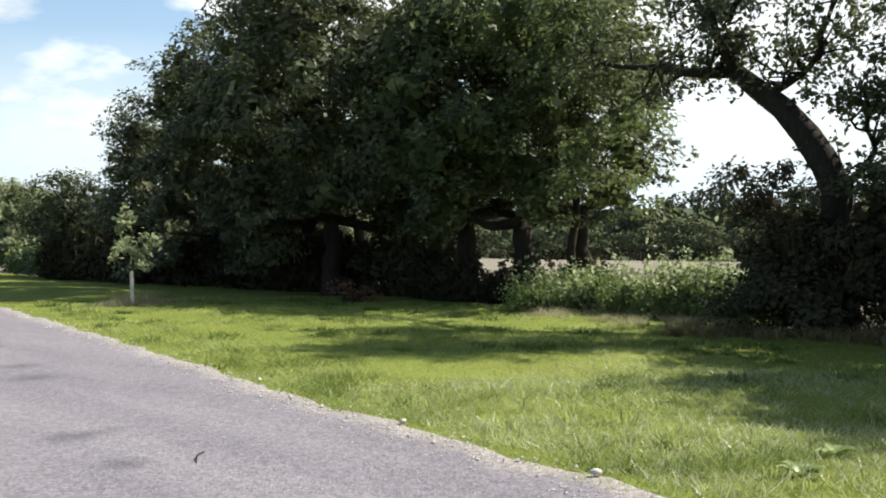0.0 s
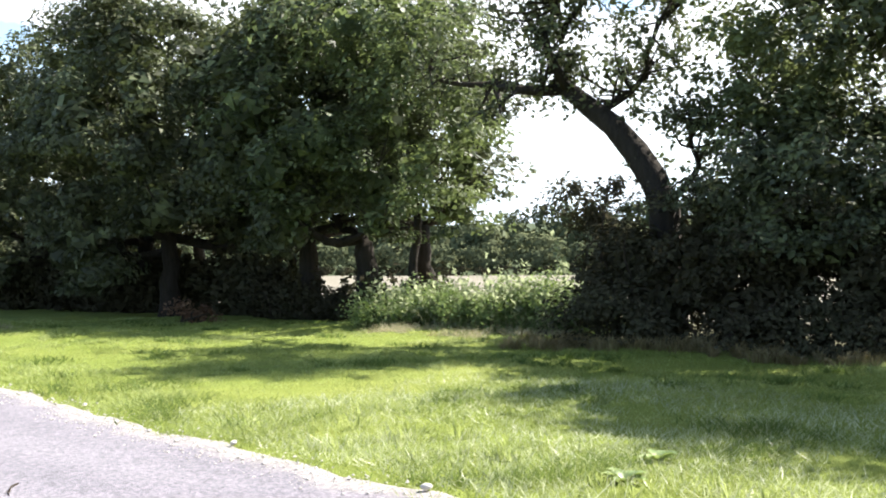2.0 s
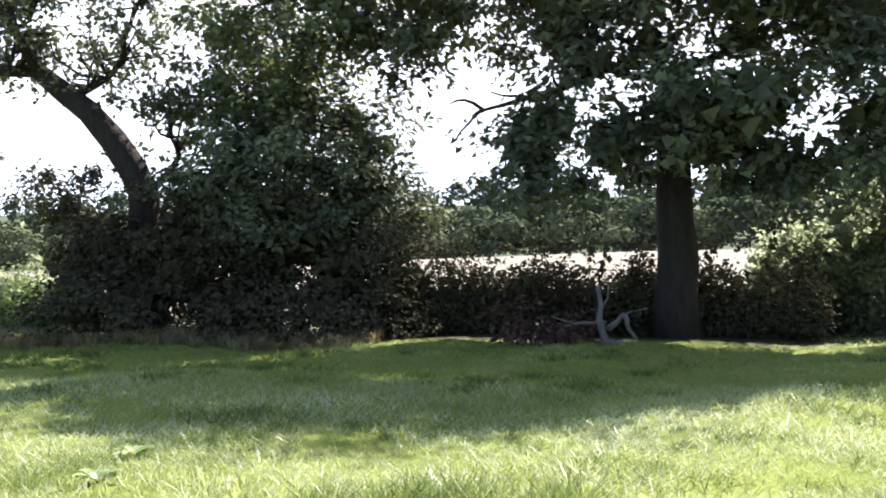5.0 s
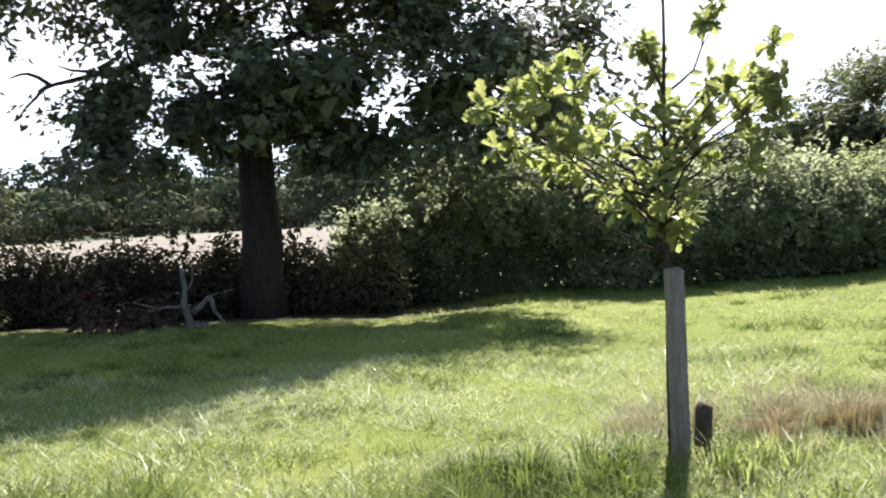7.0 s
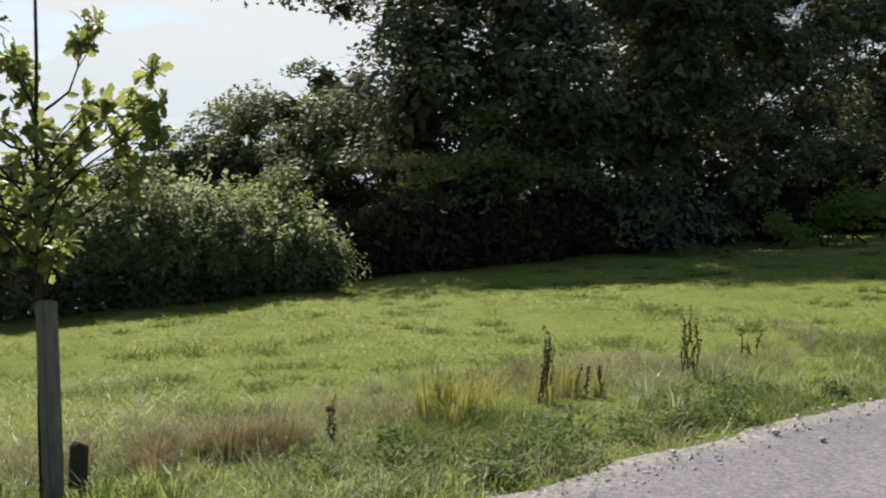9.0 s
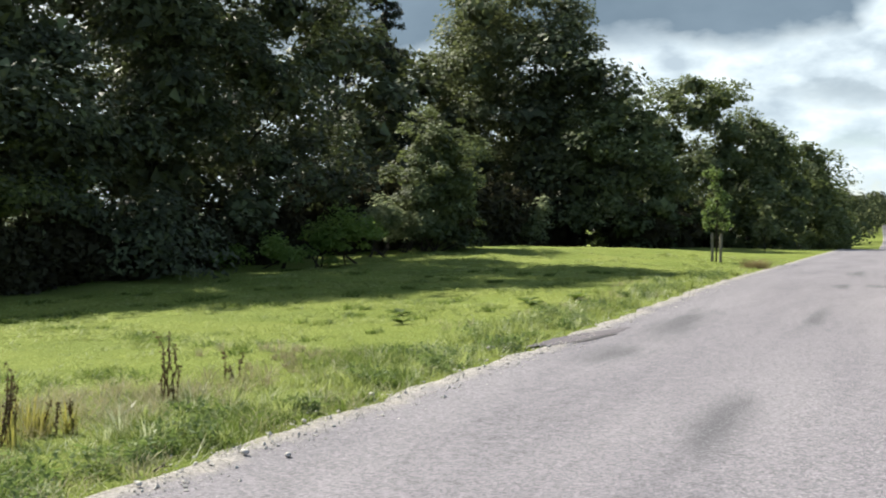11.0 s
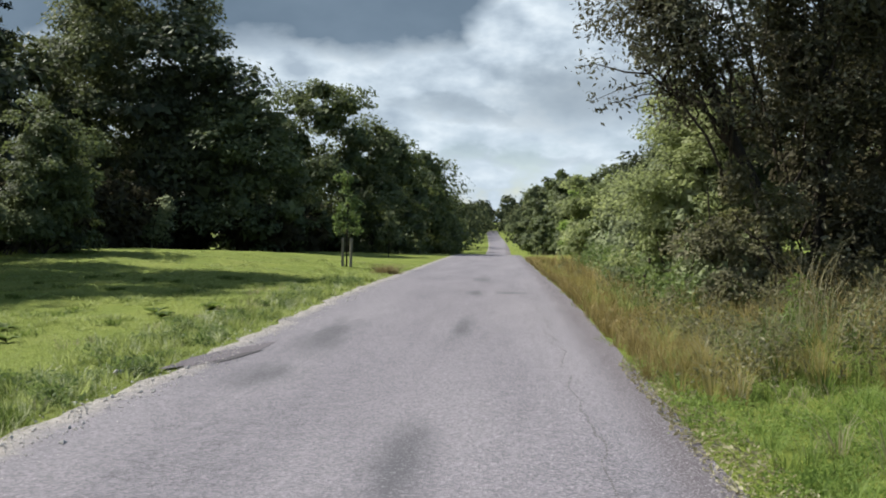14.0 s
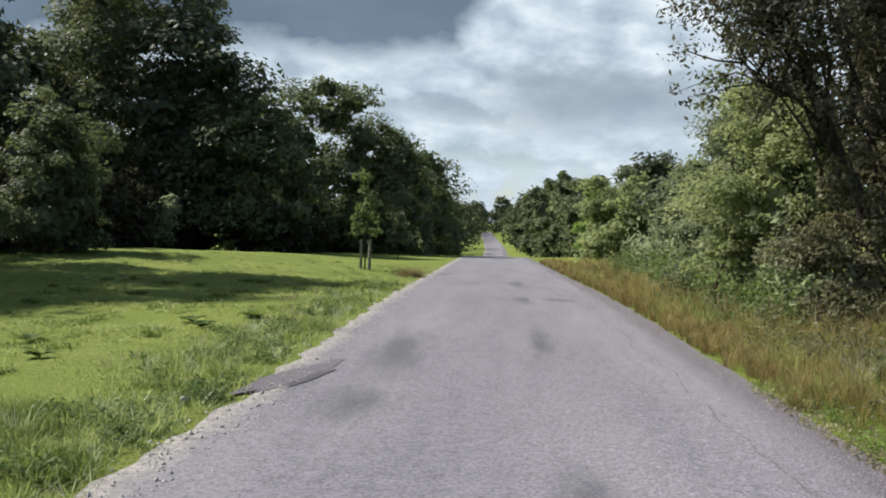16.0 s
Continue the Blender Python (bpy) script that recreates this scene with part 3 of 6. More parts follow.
def tree(name, label, base, blobs, leaves, leaf=0.13, clump=0.28, mat=None, trunk_r=0.28, fork=2.0, seed=1, inner=0.6,
         trunk_mat=None, twigs=4, category="tree", lean=(0, 0), stems=1, up=0.3, aspect=0.6, bend=0.03, flare=1.35, airy=0.5, core=0.3):
    """A trunk that forks into limbs, one to each bough of the crown, twigs, and the leaves."""
    rng = np.random.default_rng(seed)
    x, y = base
    z = hz(x, y) - 0.05
    root = tagged(new(name), label, category)
    root.location = (x, y, z)
    mat, trunk_mat = mat or OAK, trunk_mat or BARK
    if leaf < 0.16:
        leaf, leaves = leaf * 0.95, int(leaves * 1.45)
    tops = []
    for s in range(stems):
        bm = bmesh.new()
        o = rng.normal(size=2) * 0.35 * (stems > 1)
        top = (lean[0] + o[0] * 1.5, lean[1] + o[1] * 1.5, fork)
        pts = bent((o[0], o[1], 0), top, rng, 6, bend, jit=min(0.02, bend))
        rad = [trunk_r * (flare if i == 0 else 1.05 - 0.06 * i) for i in range(7)]
        tube(bm, pts, rad, 10, 0.07, rng)
        part("trunk", bm, trunk_mat, root, smooth_shade=True)
        tops.append(top)
    # limbs grow outwards: each bough branches off the nearest limb that stands already
    nodes = [(np.array(t, float), trunk_r * 0.6) for t in tops] + [(np.array(t, float) - np.array([0, 0, 0.12 * fork]), trunk_r * 0.5) for t in tops]
    for b in sorted(blobs, key=lambda b: math.dist(b[:3], tops[0])):
        bm = bmesh.new()
        c = np.array(b[:3]) - np.array([0, 0, b[5] * 0.15])
        t, r0 = min(nodes, key=lambda q: np.linalg.norm(q[0] - c) + 0.6 * max(0.0, q[0][2] - c[2]))
        pts = bent(t, c, rng, 6, 0.1)
        r0 = max(0.012, r0 * 0.78)
        rad = [r0 * (1 - 0.62 * k / 6) for k in range(7)]
        tube(bm, pts, rad, 7, 0.06, rng)
        nodes += [(pts[k], rad[k]) for k in (2, 4, 6)]
        limb = part("limb", bm, trunk_mat, root, smooth_shade=True)
        bm = bmesh.new()
        for _ in range(twigs):
            d = unit(rng.normal(size=3))
            q = np.array(b[:3]) + d * np.array(b[3:]) * 0.95
            tw = bent(pts[rng.integers(3, 7)], q, rng, 4, 0.14)
            tube(bm, tw, [max(0.006, min(0.02, r0 * 0.4)) * (1 - 0.8 * u / 4) for u in range(5)], 4)
        tagged(part("twig_spray", bm, trunk_mat, limb, smooth_shade=True), kind="stuff")
    pos, out, big = blob_leaves(blobs, leaves, clump, rng, inner, core, airy)
    ok = pos[:, 2] > 0.05
    ob = new("crown", leaf_mesh("crown", leaf_quads(pos[ok], leaf * big[ok], rng, up, aspect, out=out[ok]), mat))
    ob.parent = root
    return root


# ---- ground and road ----
def spaced(lo, hi, steps):
    """Coordinates that are close together near the camera and wide apart far off."""
    out, v = [lo], lo
    while v < hi - 1e-6:
        v = min(hi, v + steps(v))
        out.append(v)
    return np.array(out)


def step_of(near_lo, near_hi, fine):
    return lambda v: fine if near_lo <= v < near_hi else max(fine, 0.09 * min(abs(v - near_lo), abs(v - near_hi)) + fine)


def build_ground():
    xs = np.r_[-4000, -2400, -1500, spaced(-1000, 400, step_of(-20, 6, 0.5)), 900, 2000, 4000]
    ys = np.r_[-4000, -2400, -1500, spaced(-1000, 1000, step_of(-24, 46, 0.6)), 1600, 2500, 4000]
    X, Y = np.meshgrid(xs, ys)
    Z = height(X, Y)
    inside = (X > left_edge(Y) + 0.25) & (X < right_edge(Y) - 0.25)
    Z = np.where(inside, Z - 0.05, Z)
    v = np.stack([X, Y, Z], -1).reshape(-1, 3)
    nx, ny = len(xs), len(ys)
    i, j = np.meshgrid(np.arange(nx - 1), np.arange(ny - 1))
    a = (j * nx + i).ravel()
    loops = np.stack([a, a + 1, a + 1 + nx, a + nx], 1).ravel()
    return tagged(new("ground", mesh_of("ground", v, 4, loops, GROUND, True)), "rolling meadow and fields of short green grass", "ground", kind="structure")


def edge_wobble(y, seed):
    y = np.asarray(y, float)
    return 0.05 * np.sin(2.3 * y + seed) * np.sin(0.7 * y + 2 * seed) + 0.035 * np.sin(5.1 * y + 1.7 * seed) + 0.02 * np.sin(11 * y + seed)


def ribbon(name, ys, x0, x1, lift, mat, cols, crown=0.0):
    u = np.linspace(0, 1, cols)
    X = x0[:, None] + (x1 - x0)[:, None] * u
    Y = np.repeat(ys[:, None], cols, 1)
    Z = zroad(Y) + lift + crown * (1 - (2 * u - 1) ** 2)
    v = np.stack([X, Y, Z], -1).reshape(-1, 3)
    n = len(ys)
    i, j = np.meshgrid(np.arange(cols - 1), np.arange(n - 1))
    a = (j * cols + i).ravel()
    loops = np.stack([a, a + 1, a + 1 + cols, a + cols], 1).ravel()
    return new(name, mesh_of(name, v, 4, loops, mat, True))


def build_road():
    ys = spaced(-420, 520, step_of(-30, 60, 0.25))
    x0 = left_edge(ys) - 0.1 + edge_wobble(ys, 1)
    x1 = right_edge(ys) + 0.1 + 0.3 * edge_wobble(ys * 0.5, 4)
    cols = 41
    road = ribbon("road", ys, x0, x1, 0.012, ROAD, cols, 0.02)
    u = np.linspace(0, 1, cols)
    w = (x1 - x0)[:, None]
    margin = np.minimum(u * w, 0.28 + (1 - u) * w).astype(np.float32).ravel()
    road.data.attributes.new("margin", "FLOAT", "POINT").data.foreach_set("value", margin)
    tagged(road, "narrow lane of worn pale grey asphalt with frayed gritty edges", "road", kind="structure")


def stain(name, label, x, y, rx, ry, mat, seed, lift, slant=0.0):
    """A thin patch with an uneven outline, lying on the lane."""
    rng = np.random.default_rng(seed)
    bm = bmesh.new()
    n = 72
    ph = rng.uniform(0, 6.28, 8)
    k = [1 + sum(0.34 / (j + 1.5) * math.sin((j + 1) * 2 * math.pi * i / n + ph[j]) for j in range(8)) + 0.05 * rng.normal() for i in range(n)]
    ring = []
    for i in range(n):
        a = 2 * math.pi * i / n
        py = y + ry * k[i] * math.sin(a)
        px = x + rx * k[i] * math.cos(a) + slant * (py - y)
        u = (px - float(left_edge(py))) / 4.5
        ring.append(bm.verts.new((px, py, float(zroad(py)) + 0.012 + 0.02 * (1 - (2 * u - 1) ** 2) + lift)))
    bm.faces.new(ring)
    return tagged(part(name, bm, mat, None), label, "road patch", kind="structure")


build_ground()
build_road()
stain("patch_and_rim_shade", "sunken darker asphalt repair at the lane's edge", -4.72, 13.5, 0.22, 0.95, OLDPATCH, 5, 0.006, 0.2)
# flat dark crescent painting the shadow that the sunken rim would cast
stain("patch_and_rim_shade", "painted shadow along the rim of a sunken patch in the lane", -4.57, 13.35, 0.05, 0.6, RIMSHADE, 3, 0.009, 0.2)


# ---- trees by the meadow ----
def boughs(seed, n, r, z0, z1, size, squash=0.8, dx=0.0, dy=0.0):
    """Boughs of a crown: ellipsoids spread round and up the trunk."""
    rng = np.random.default_rng(seed)
    out = []
    for i in range(n):
        a = 2.4 * i + rng.uniform(-0.5, 0.5)
        u = (i + 0.5) / n
        z = z0 + (z1 - z0) * u
        w = r * math.sqrt(max(0.12, 1 - (2 * u - 0.8) ** 2 * 0.68)) * rng.uniform(0.5, 0.8)
        s = size * rng.uniform(0.8, 1.2)
        out.append((dx + w * math.cos(a), dy + w * math.sin(a), z, s, s, s * squash))
    return out


# the dense row of tall trees along the old hedge line
ROW = [((-19.6, -16.6), 3.3, 2.5, 7.6, 31000, ASH, "ash tree with light green drooping sprays, half lit from behind"),
       ((-19.7, -18.6), 3.1, 2.2, 7.9, 50000, OAK, "tall dark oak with a dense shaded crown"),
       ((-18.9, -23.0), 3.6, 2.0, 8.4, 54000, OAK, "tall dark oak with a dense shaded crown"),
       ((-20.0, -25.5), 4.2, 1.8, 8.8, 58000, OAK, "tall dark oak with a dense shaded crown"),
       ((-20.5, -30.0), 3.6, 1.3, 8.4, 44000, OAK, "dark oak with boughs hanging near the grass"),
       ((-21.5, -35.0), 3.4, 0.8, 7.9, 38000, OAK, "dark oak with boughs hanging near the grass"),
       ((-23.5, -41.0), 3.2, 0.7, 6.6, 30000, OAK, "dark oak with boughs hanging near the grass"),
       ((-21.8, -45.5), 2.2, 0.6, 4.2, 18000, OAK, "lower oak at the end of the tree row")]
for k, (p, r, z0, z1, n, m, lab) in enumerate(ROW):
    tagged(tree("tree", lab, p, boughs(30 + k, 27, r * 1.05, z0, z1, 1.05), int(n * 0.52), 0.15, 0.36, m, 0.3, 2.0 + 0.1 * k, 40 + k, airy=0.9), group="row of old trees")

for k, (p, z1) in enumerate((((-24.6, -23.5), 9.6), ((-24.2, -18.6), 8.6), ((-25.0, -29.5), 9.8), ((-26.5, -34.5), 9.0), ((-28.0, -40.5), 8.0))):
    tagged(tree("tree", "tall dark oak standing behind the tree row", p, boughs(24 + k, 16, 3.3, 3.0, z1, 1.2), 11000, 0.18, 0.34, OAK, 0.26, 2.4, 34 + k, airy=0.9), group="row of old trees")
tree("tree", "slim ash with drooping light green sprays", (-19.2, -14.6), boughs(29, 15, 1.8, 2.1, 7.0, 0.75, 1.0, 0.3, 0.3), 7000, 0.12, 0.24, ASH, 0.12, 2.4, 39, airy=0.9, core=0.12)
tree("tree", "pale green roundish tree by the lane's bend", (-24.5, -57), boughs(90, 11, 2.6, 1.0, 4.2, 1.4), 14000, 0.2, 0.45, SHOOT, 0.2, 1.2, 91)

# the half-bare leaning oak
def leaning_oak():
    rng = np.random.default_rng(7)
    x, y = -17.0, -7.5
    z = hz(x, y) - 0.05
    root = tagged(new("leaning_tree"), "gnarled dark oak with a bare leaning limb and thin leaves", "tree")
    root.location = (x, y, z)
    bm = bmesh.new()
    z0 = -z
    tube(bm, [(0, 0, 0), (0.05, 0.02, 1.1), (0, 0.0, z0 + 1.7), (0, -0.15, z0 + 2.1), (0, -0.5, z0 + 2.6), (0, -0.9, z0 + 3.05), (0, -1.35, z0 + 3.4), (0.05, -1.75, z0 + 3.75)],
         [0.34, 0.29, 0.255, 0.235, 0.215, 0.195, 0.175, 0.155], 10, 0.08, rng)
    part("trunk", bm, BARK, root, smooth_shade=True)
    ends = [((0.05, -1.75, z0 + 3.75), (0.1, -3.3, z0 + 4.0), 0.11), ((0.1, -3.2, z0 + 3.98), (0.3, -4.6, z0 + 4.5), 0.06),
            ((0.05, -1.7, z0 + 3.7), (0.2, -1.8, z0 + 5.2), 0.10), ((0.2, -1.8, z0 + 5.0), (0.4, -2.7, z0 + 6.6), 0.07), ((0.15, -1.8, z0 + 4.6), (-0.2, -0.7, z0 + 5.8), 0.06),
            ((0.0, -1.2, z0 + 3.3), (-0.3, -0.4, z0 + 3.9), 0.09), ((-0.3, -0.45, z0 + 3.85), (-0.2, 0.1, z0 + 5.0), 0.06), ((-0.2, 0.0, z0 + 4.8), (0.1, 1.0, z0 + 5.6), 0.04),
            ((0.05, -2.1, z0 + 3.85), (0.3, -2.4, z0 + 5.0), 0.05), ((0, 0.0, z0 + 1.7), (0.1, 0.55, z0 + 2.6), 0.08), ((0.1, 0.55, z0 + 2.6), (0.2, 0.5, z0 + 3.3), 0.04)]
    tips = []
    for a, b, r in ends:
        bm = bmesh.new()
        pts = bent(a, b, rng, 5, 0.16)
        tube(bm, pts, [r * (1 - 0.13 * k) for k in range(6)], 7, 0.05, rng)
        limb = part("limb", bm, BARK, root, smooth_shade=True)
        bm = bmesh.new()
        for _ in range(15):
            k = rng.integers(1, 6)
            q = pts[k] + rng.normal(size=3) * np.array([0.4, 0.48, 0.38]) + np.array([0, 0, 0.12])
            tw = bent(pts[k], q, rng, 3, 0.2)
            tube(bm, tw, [r * 0.32, r * 0.26, r * 0.18, r * 0.1], 5)
            tips += [q, tw[2]]
        tagged(part("twig_spray", bm, BARK, limb, smooth_shade=True), kind="stuff")
    tips = np.array(tips)
    tips = tips[tips[:, 2] > z0 + 2.2]
    pos = tips[rng.integers(0, len(tips), 9000)] + rng.normal(size=(9000, 3)) * 0.13
    top = boughs(8, 9, 1.7, z0 + 6.7, z0 + 8.3, 1.0, 0.7, -0.1, 1.2) + boughs(9, 5, 1.6, z0 + 5.2, z0 + 6.0, 0.6, 0.6, 0.2, -1.6)
    p2, _, _ = blob_leaves(top, 16000, 0.26, rng, 0.3)
    ob = new("crown", leaf_mesh("crown", leaf_quads(np.r_[pos, p2], 0.1, rng), OAK))
    ob.parent = root


leaning_oak()


def shrub(name, label, base, blobs, n, leaf, clump, mat, seed, category="shrub", stems=9):
    """Several stems from the ground, hidden in leaves."""
    leaf, n = leaf * 0.88, int(n * 1.5)
    rng = np.random.default_rng(seed)
    x, y = base
    z = hz(x, y) - 0.05
    root = tagged(new(name), label, category)
    root.location = (x, y, z)
    bm = bmesh.new()
    for i in range(stems):
        b = blobs[i % len(blobs)]
        foot = (b[0] + rng.normal() * 0.3, b[1] + rng.normal() * 0.3)
        foot = (*foot, hz(x + foot[0], y + foot[1]) - z - 0.03)
        end = np.array(b[:3]) + unit(rng.normal(size=3)) * np.array(b[3:]) * 0.8
        tube(bm, bent(foot, end, rng, 4, 0.1), [0.035, 0.03, 0.024, 0.017, 0.009], 5)
    tagged(part("stem_tangle", bm, TWIG, root), kind="stuff")
    pos, out, big = blob_leaves(blobs, n, clump, rng, 0.6, 0.45)
    ok = pos[:, 2] > height(x + pos[:, 0], y + pos[:, 1]) - z + 0.01
    pos, out, big = pos[ok], out[ok], big[ok]
    ob = new("foliage", leaf_mesh("foliage", leaf_quads(pos, leaf * big, rng, 0.3, out=out), mat))
    ob.parent = root
    return root


# the dark thicket under the leaning oak
shrub("thorn_bush", "thin dark thorn bush beside the leaning limb", (-17.0, -8.6), [(0, 0.1, 1.4, 0.4, 0.5, 0.6), (0, -0.2, 2.1, 0.3, 0.35, 0.35), (0.1, 0.3, 2.6, 0.25, 0.3, 0.35), (0, -0.55, 2.6, 0.2, 0.25, 0.2)], 2800, 0.1, 0.2, SHADELEAF, 16, stems=3)
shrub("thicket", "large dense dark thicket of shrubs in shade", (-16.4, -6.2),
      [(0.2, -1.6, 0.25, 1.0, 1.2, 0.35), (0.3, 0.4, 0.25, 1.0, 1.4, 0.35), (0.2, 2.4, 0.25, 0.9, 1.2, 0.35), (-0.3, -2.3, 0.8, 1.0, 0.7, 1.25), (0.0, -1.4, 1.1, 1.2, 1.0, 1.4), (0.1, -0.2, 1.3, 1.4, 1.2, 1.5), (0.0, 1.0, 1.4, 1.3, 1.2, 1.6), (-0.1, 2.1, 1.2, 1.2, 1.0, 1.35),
       (-0.2, 2.9, 0.7, 1.0, 0.8, 0.9), (0.5, -1.0, 0.6, 1.0, 1.2, 0.8), (0.6, 0.6, 0.6, 1.0, 1.2, 0.8), (0.2, 2.0, 0.5, 1.0, 1.2, 0.8)], 36000, 0.088, 0.28, SHADELEAF, 12, stems=26)
tree("tree", "slender tree rising out of the thicket, dark and airy", (-17.3, -5.85), boughs(19, 22, 1.2, 3.4, 8.4, 0.66, 0.8, 0.0, 0.2), 17000, 0.11, 0.26, LIGHTOAK, 0.11, 2.6, 15, 0.4, airy=0.95, core=0.15)
tree("hawthorn", "dense dark hawthorn standing over the thicket", (-17.0, -5.4), boughs(14, 16, 1.6, 1.6, 3.3, 0.78, 0.8, 0.2, 0.6) + [(0.3, 1.9, 2.2, 0.6, 0.7, 0.5), (0.3, 2.4, 1.8, 0.5, 0.6, 0.4), (0.2, -1.2, 2.2, 0.6, 0.6, 0.6)], 15000, 0.11, 0.26, OAK, 0.12, 1.6, 17, 0.5, airy=0.2)


def field_oak():
    """The broad oak in the hedge with its thick bare trunk."""
    b = boughs(21, 17, 3.9, 4.7, 7.7, 1.5, 0.75, -0.8, 0.5)
    b += [(-0.6, 3.6, 6.2, 1.4, 1.2, 1.1), (-0.4, 3.8, 4.9, 1.1, 0.7, 1.0), (-0.6, 3.9, 3.6, 1.0, 0.7, 0.9), (-0.8, -1.9, 8.4, 1.2, 1.1, 0.9), (-0.8, 0.0, 8.7, 1.2, 1.0, 0.8), (0.2, -3.0, 6.6, 1.3, 1.2, 0.9),
          (0.4, -4.4, 4.6, 1.0, 0.9, 0.55), (0.2, -3.5, 4.9, 1.1, 0.9, 0.6), (0.6, -5.0, 4.3, 0.7, 0.6, 0.4), (0.2, -4.1, 5.4, 1.2, 1.0, 0.6), (0.2, -5.2, 5.2, 1.0, 0.8, 0.55), (-0.7, -1.4, 5.0, 1.2, 1.0, 0.8), (-1.0, -2.4, 5.7, 1.2, 1.0, 0.8), (-0.6, -2.5, 8.5, 1.2, 1.0, 1.0), (-0.6, -1.2, 9.0, 1.2, 1.0, 0.9), (1.0, -0.9, 2.7, 0.7, 0.6, 0.55), (1.0, 0.8, 2.8, 0.8, 0.7, 0.55), (0.9, 2.0, 2.5, 0.8, 0.8, 0.6),
          (0.9, 3.1, 2.3, 0.7, 0.7, 0.6), (0.9, -2.0, 2.6, 0.6, 0.6, 0.6), (0.9, 4.3, 3.8, 0.8, 0.7, 0.7)]
    b += [(0.5, -1.7, 3.1, 0.9, 0.75, 0.8), (0.3, -1.2, 3.9, 0.9, 0.8, 0.7), (0.5, 2.2, 4.0, 1.2, 1.1, 0.9), (0.6, 2.6, 2.9, 1.3, 1.2, 0.9), (1.0, 3.9, 2.7, 1.0, 0.9, 0.8), (1.4, -3.0, 4.9, 1.0, 1.0, 0.7), (1.5, 0.9, 3.2, 1.3, 1.3, 0.8),
          (0.6, -1.9, 2.75, 0.8, 0.7, 0.7), (0.4, 1.4, 2.4, 0.9, 0.9, 0.7), (0.7, 0.1, 3.3, 0.9, 0.9, 0.8), (0.7, 3.2, 3.6, 1.2, 1.1, 0.9), (-0.9, 0.5, 2.9, 1.0, 1.0, 0.8), (-0.8, -0.8, 2.8, 0.9, 0.9, 0.7), (0.8, 0.9, 2.7, 0.7, 0.7, 0.6), (0.8, -0.6, 2.9, 0.7, 0.7, 0.6),
          (1.3, 0.1, 2.6, 0.7, 0.8, 0.55), (1.2, -0.9, 2.5, 0.6, 0.6, 0.5), (0.2, -3.9, 3.75, 0.55, 0.6, 0.4), (0.3, -3.6, 4.3, 0.8, 0.8, 0.5), (0.2, -4.3, 4.4, 0.8, 0.7, 0.5), (0.2, -3.0, 4.7, 0.9, 0.8, 0.5), (0.2, -4.8, 5.0, 0.8, 0.8, 0.6), (1.2, 1.0, 2.4, 0.7, 0.7, 0.5), (0.2, -1.8, 2.4, 0.6, 0.5, 0.6),
          (-0.5, -1.5, 4.3, 1.0, 0.9, 0.6), (-0.5, -0.3, 4.2, 1.0, 0.9, 0.6), (-0.5, 0.9, 4.2, 1.0, 0.9, 0.6), (-0.8, 0.8, 9.6, 1.3, 1.2, 0.8), (-0.8, -0.5, 10.0, 1.2, 1.1, 0.7), (-0.8, 2.0, 9.0, 1.2, 1.1, 0.8), (-0.3, 1.9, 4.5, 1.0, 0.9, 0.6), (0.4, -0.9, 4.6, 0.9, 0.8, 0.55), (0.4, 0.5, 4.7, 0.9, 0.9, 0.55),
          (0.6, -1.9, 2.2, 0.6, 0.5, 0.45), (0.6, -1.2, 2.2, 0.6, 0.5, 0.45), (0.8, 0.8, 2.2, 0.6, 0.6, 0.45), (0.8, 1.6, 2.2, 0.6, 0.6, 0.45), (-0.6, -0.5, 2.3, 0.7, 0.6, 0.45)]
    t = tree("oak_tree", "broad old oak with a thick dark trunk, seen against the light", (-16.4, 0.74), b, 63000, 0.12, 0.3, OAK, 0.29, 3.4, 22, 0.5, bend=0.004, flare=1.2, airy=0.1, core=0.45)
    rng = np.random.default_rng(23)
    bm = bmesh.new()
    z0 = -t.location.z
    main = bent((0.2, -0.6, z0 + 3.3), (0.3, -2.6, z0 + 2.75), rng, 6, 0.05)
    tube(bm, main, [0.07, 0.065, 0.056, 0.046, 0.04, 0.032, 0.022], 6)
    for q, k in (((0.3, -3.05, z0 + 2.3), 6), ((0.3, -3.1, z0 + 2.85), 6), ((0.3, -2.5, z0 + 3.0), 4), ((0.3, -2.2, z0 + 2.6), 4), ((0.35, -1.6, z0 + 3.3), 3)):
        tube(bm, bent(main[k], q, rng, 4, 0.12), [0.03, 0.026, 0.021, 0.016, 0.009], 5)
    part("dead_branch", bm, BARK, t, "bare dead branch")
    return t


field_oak()


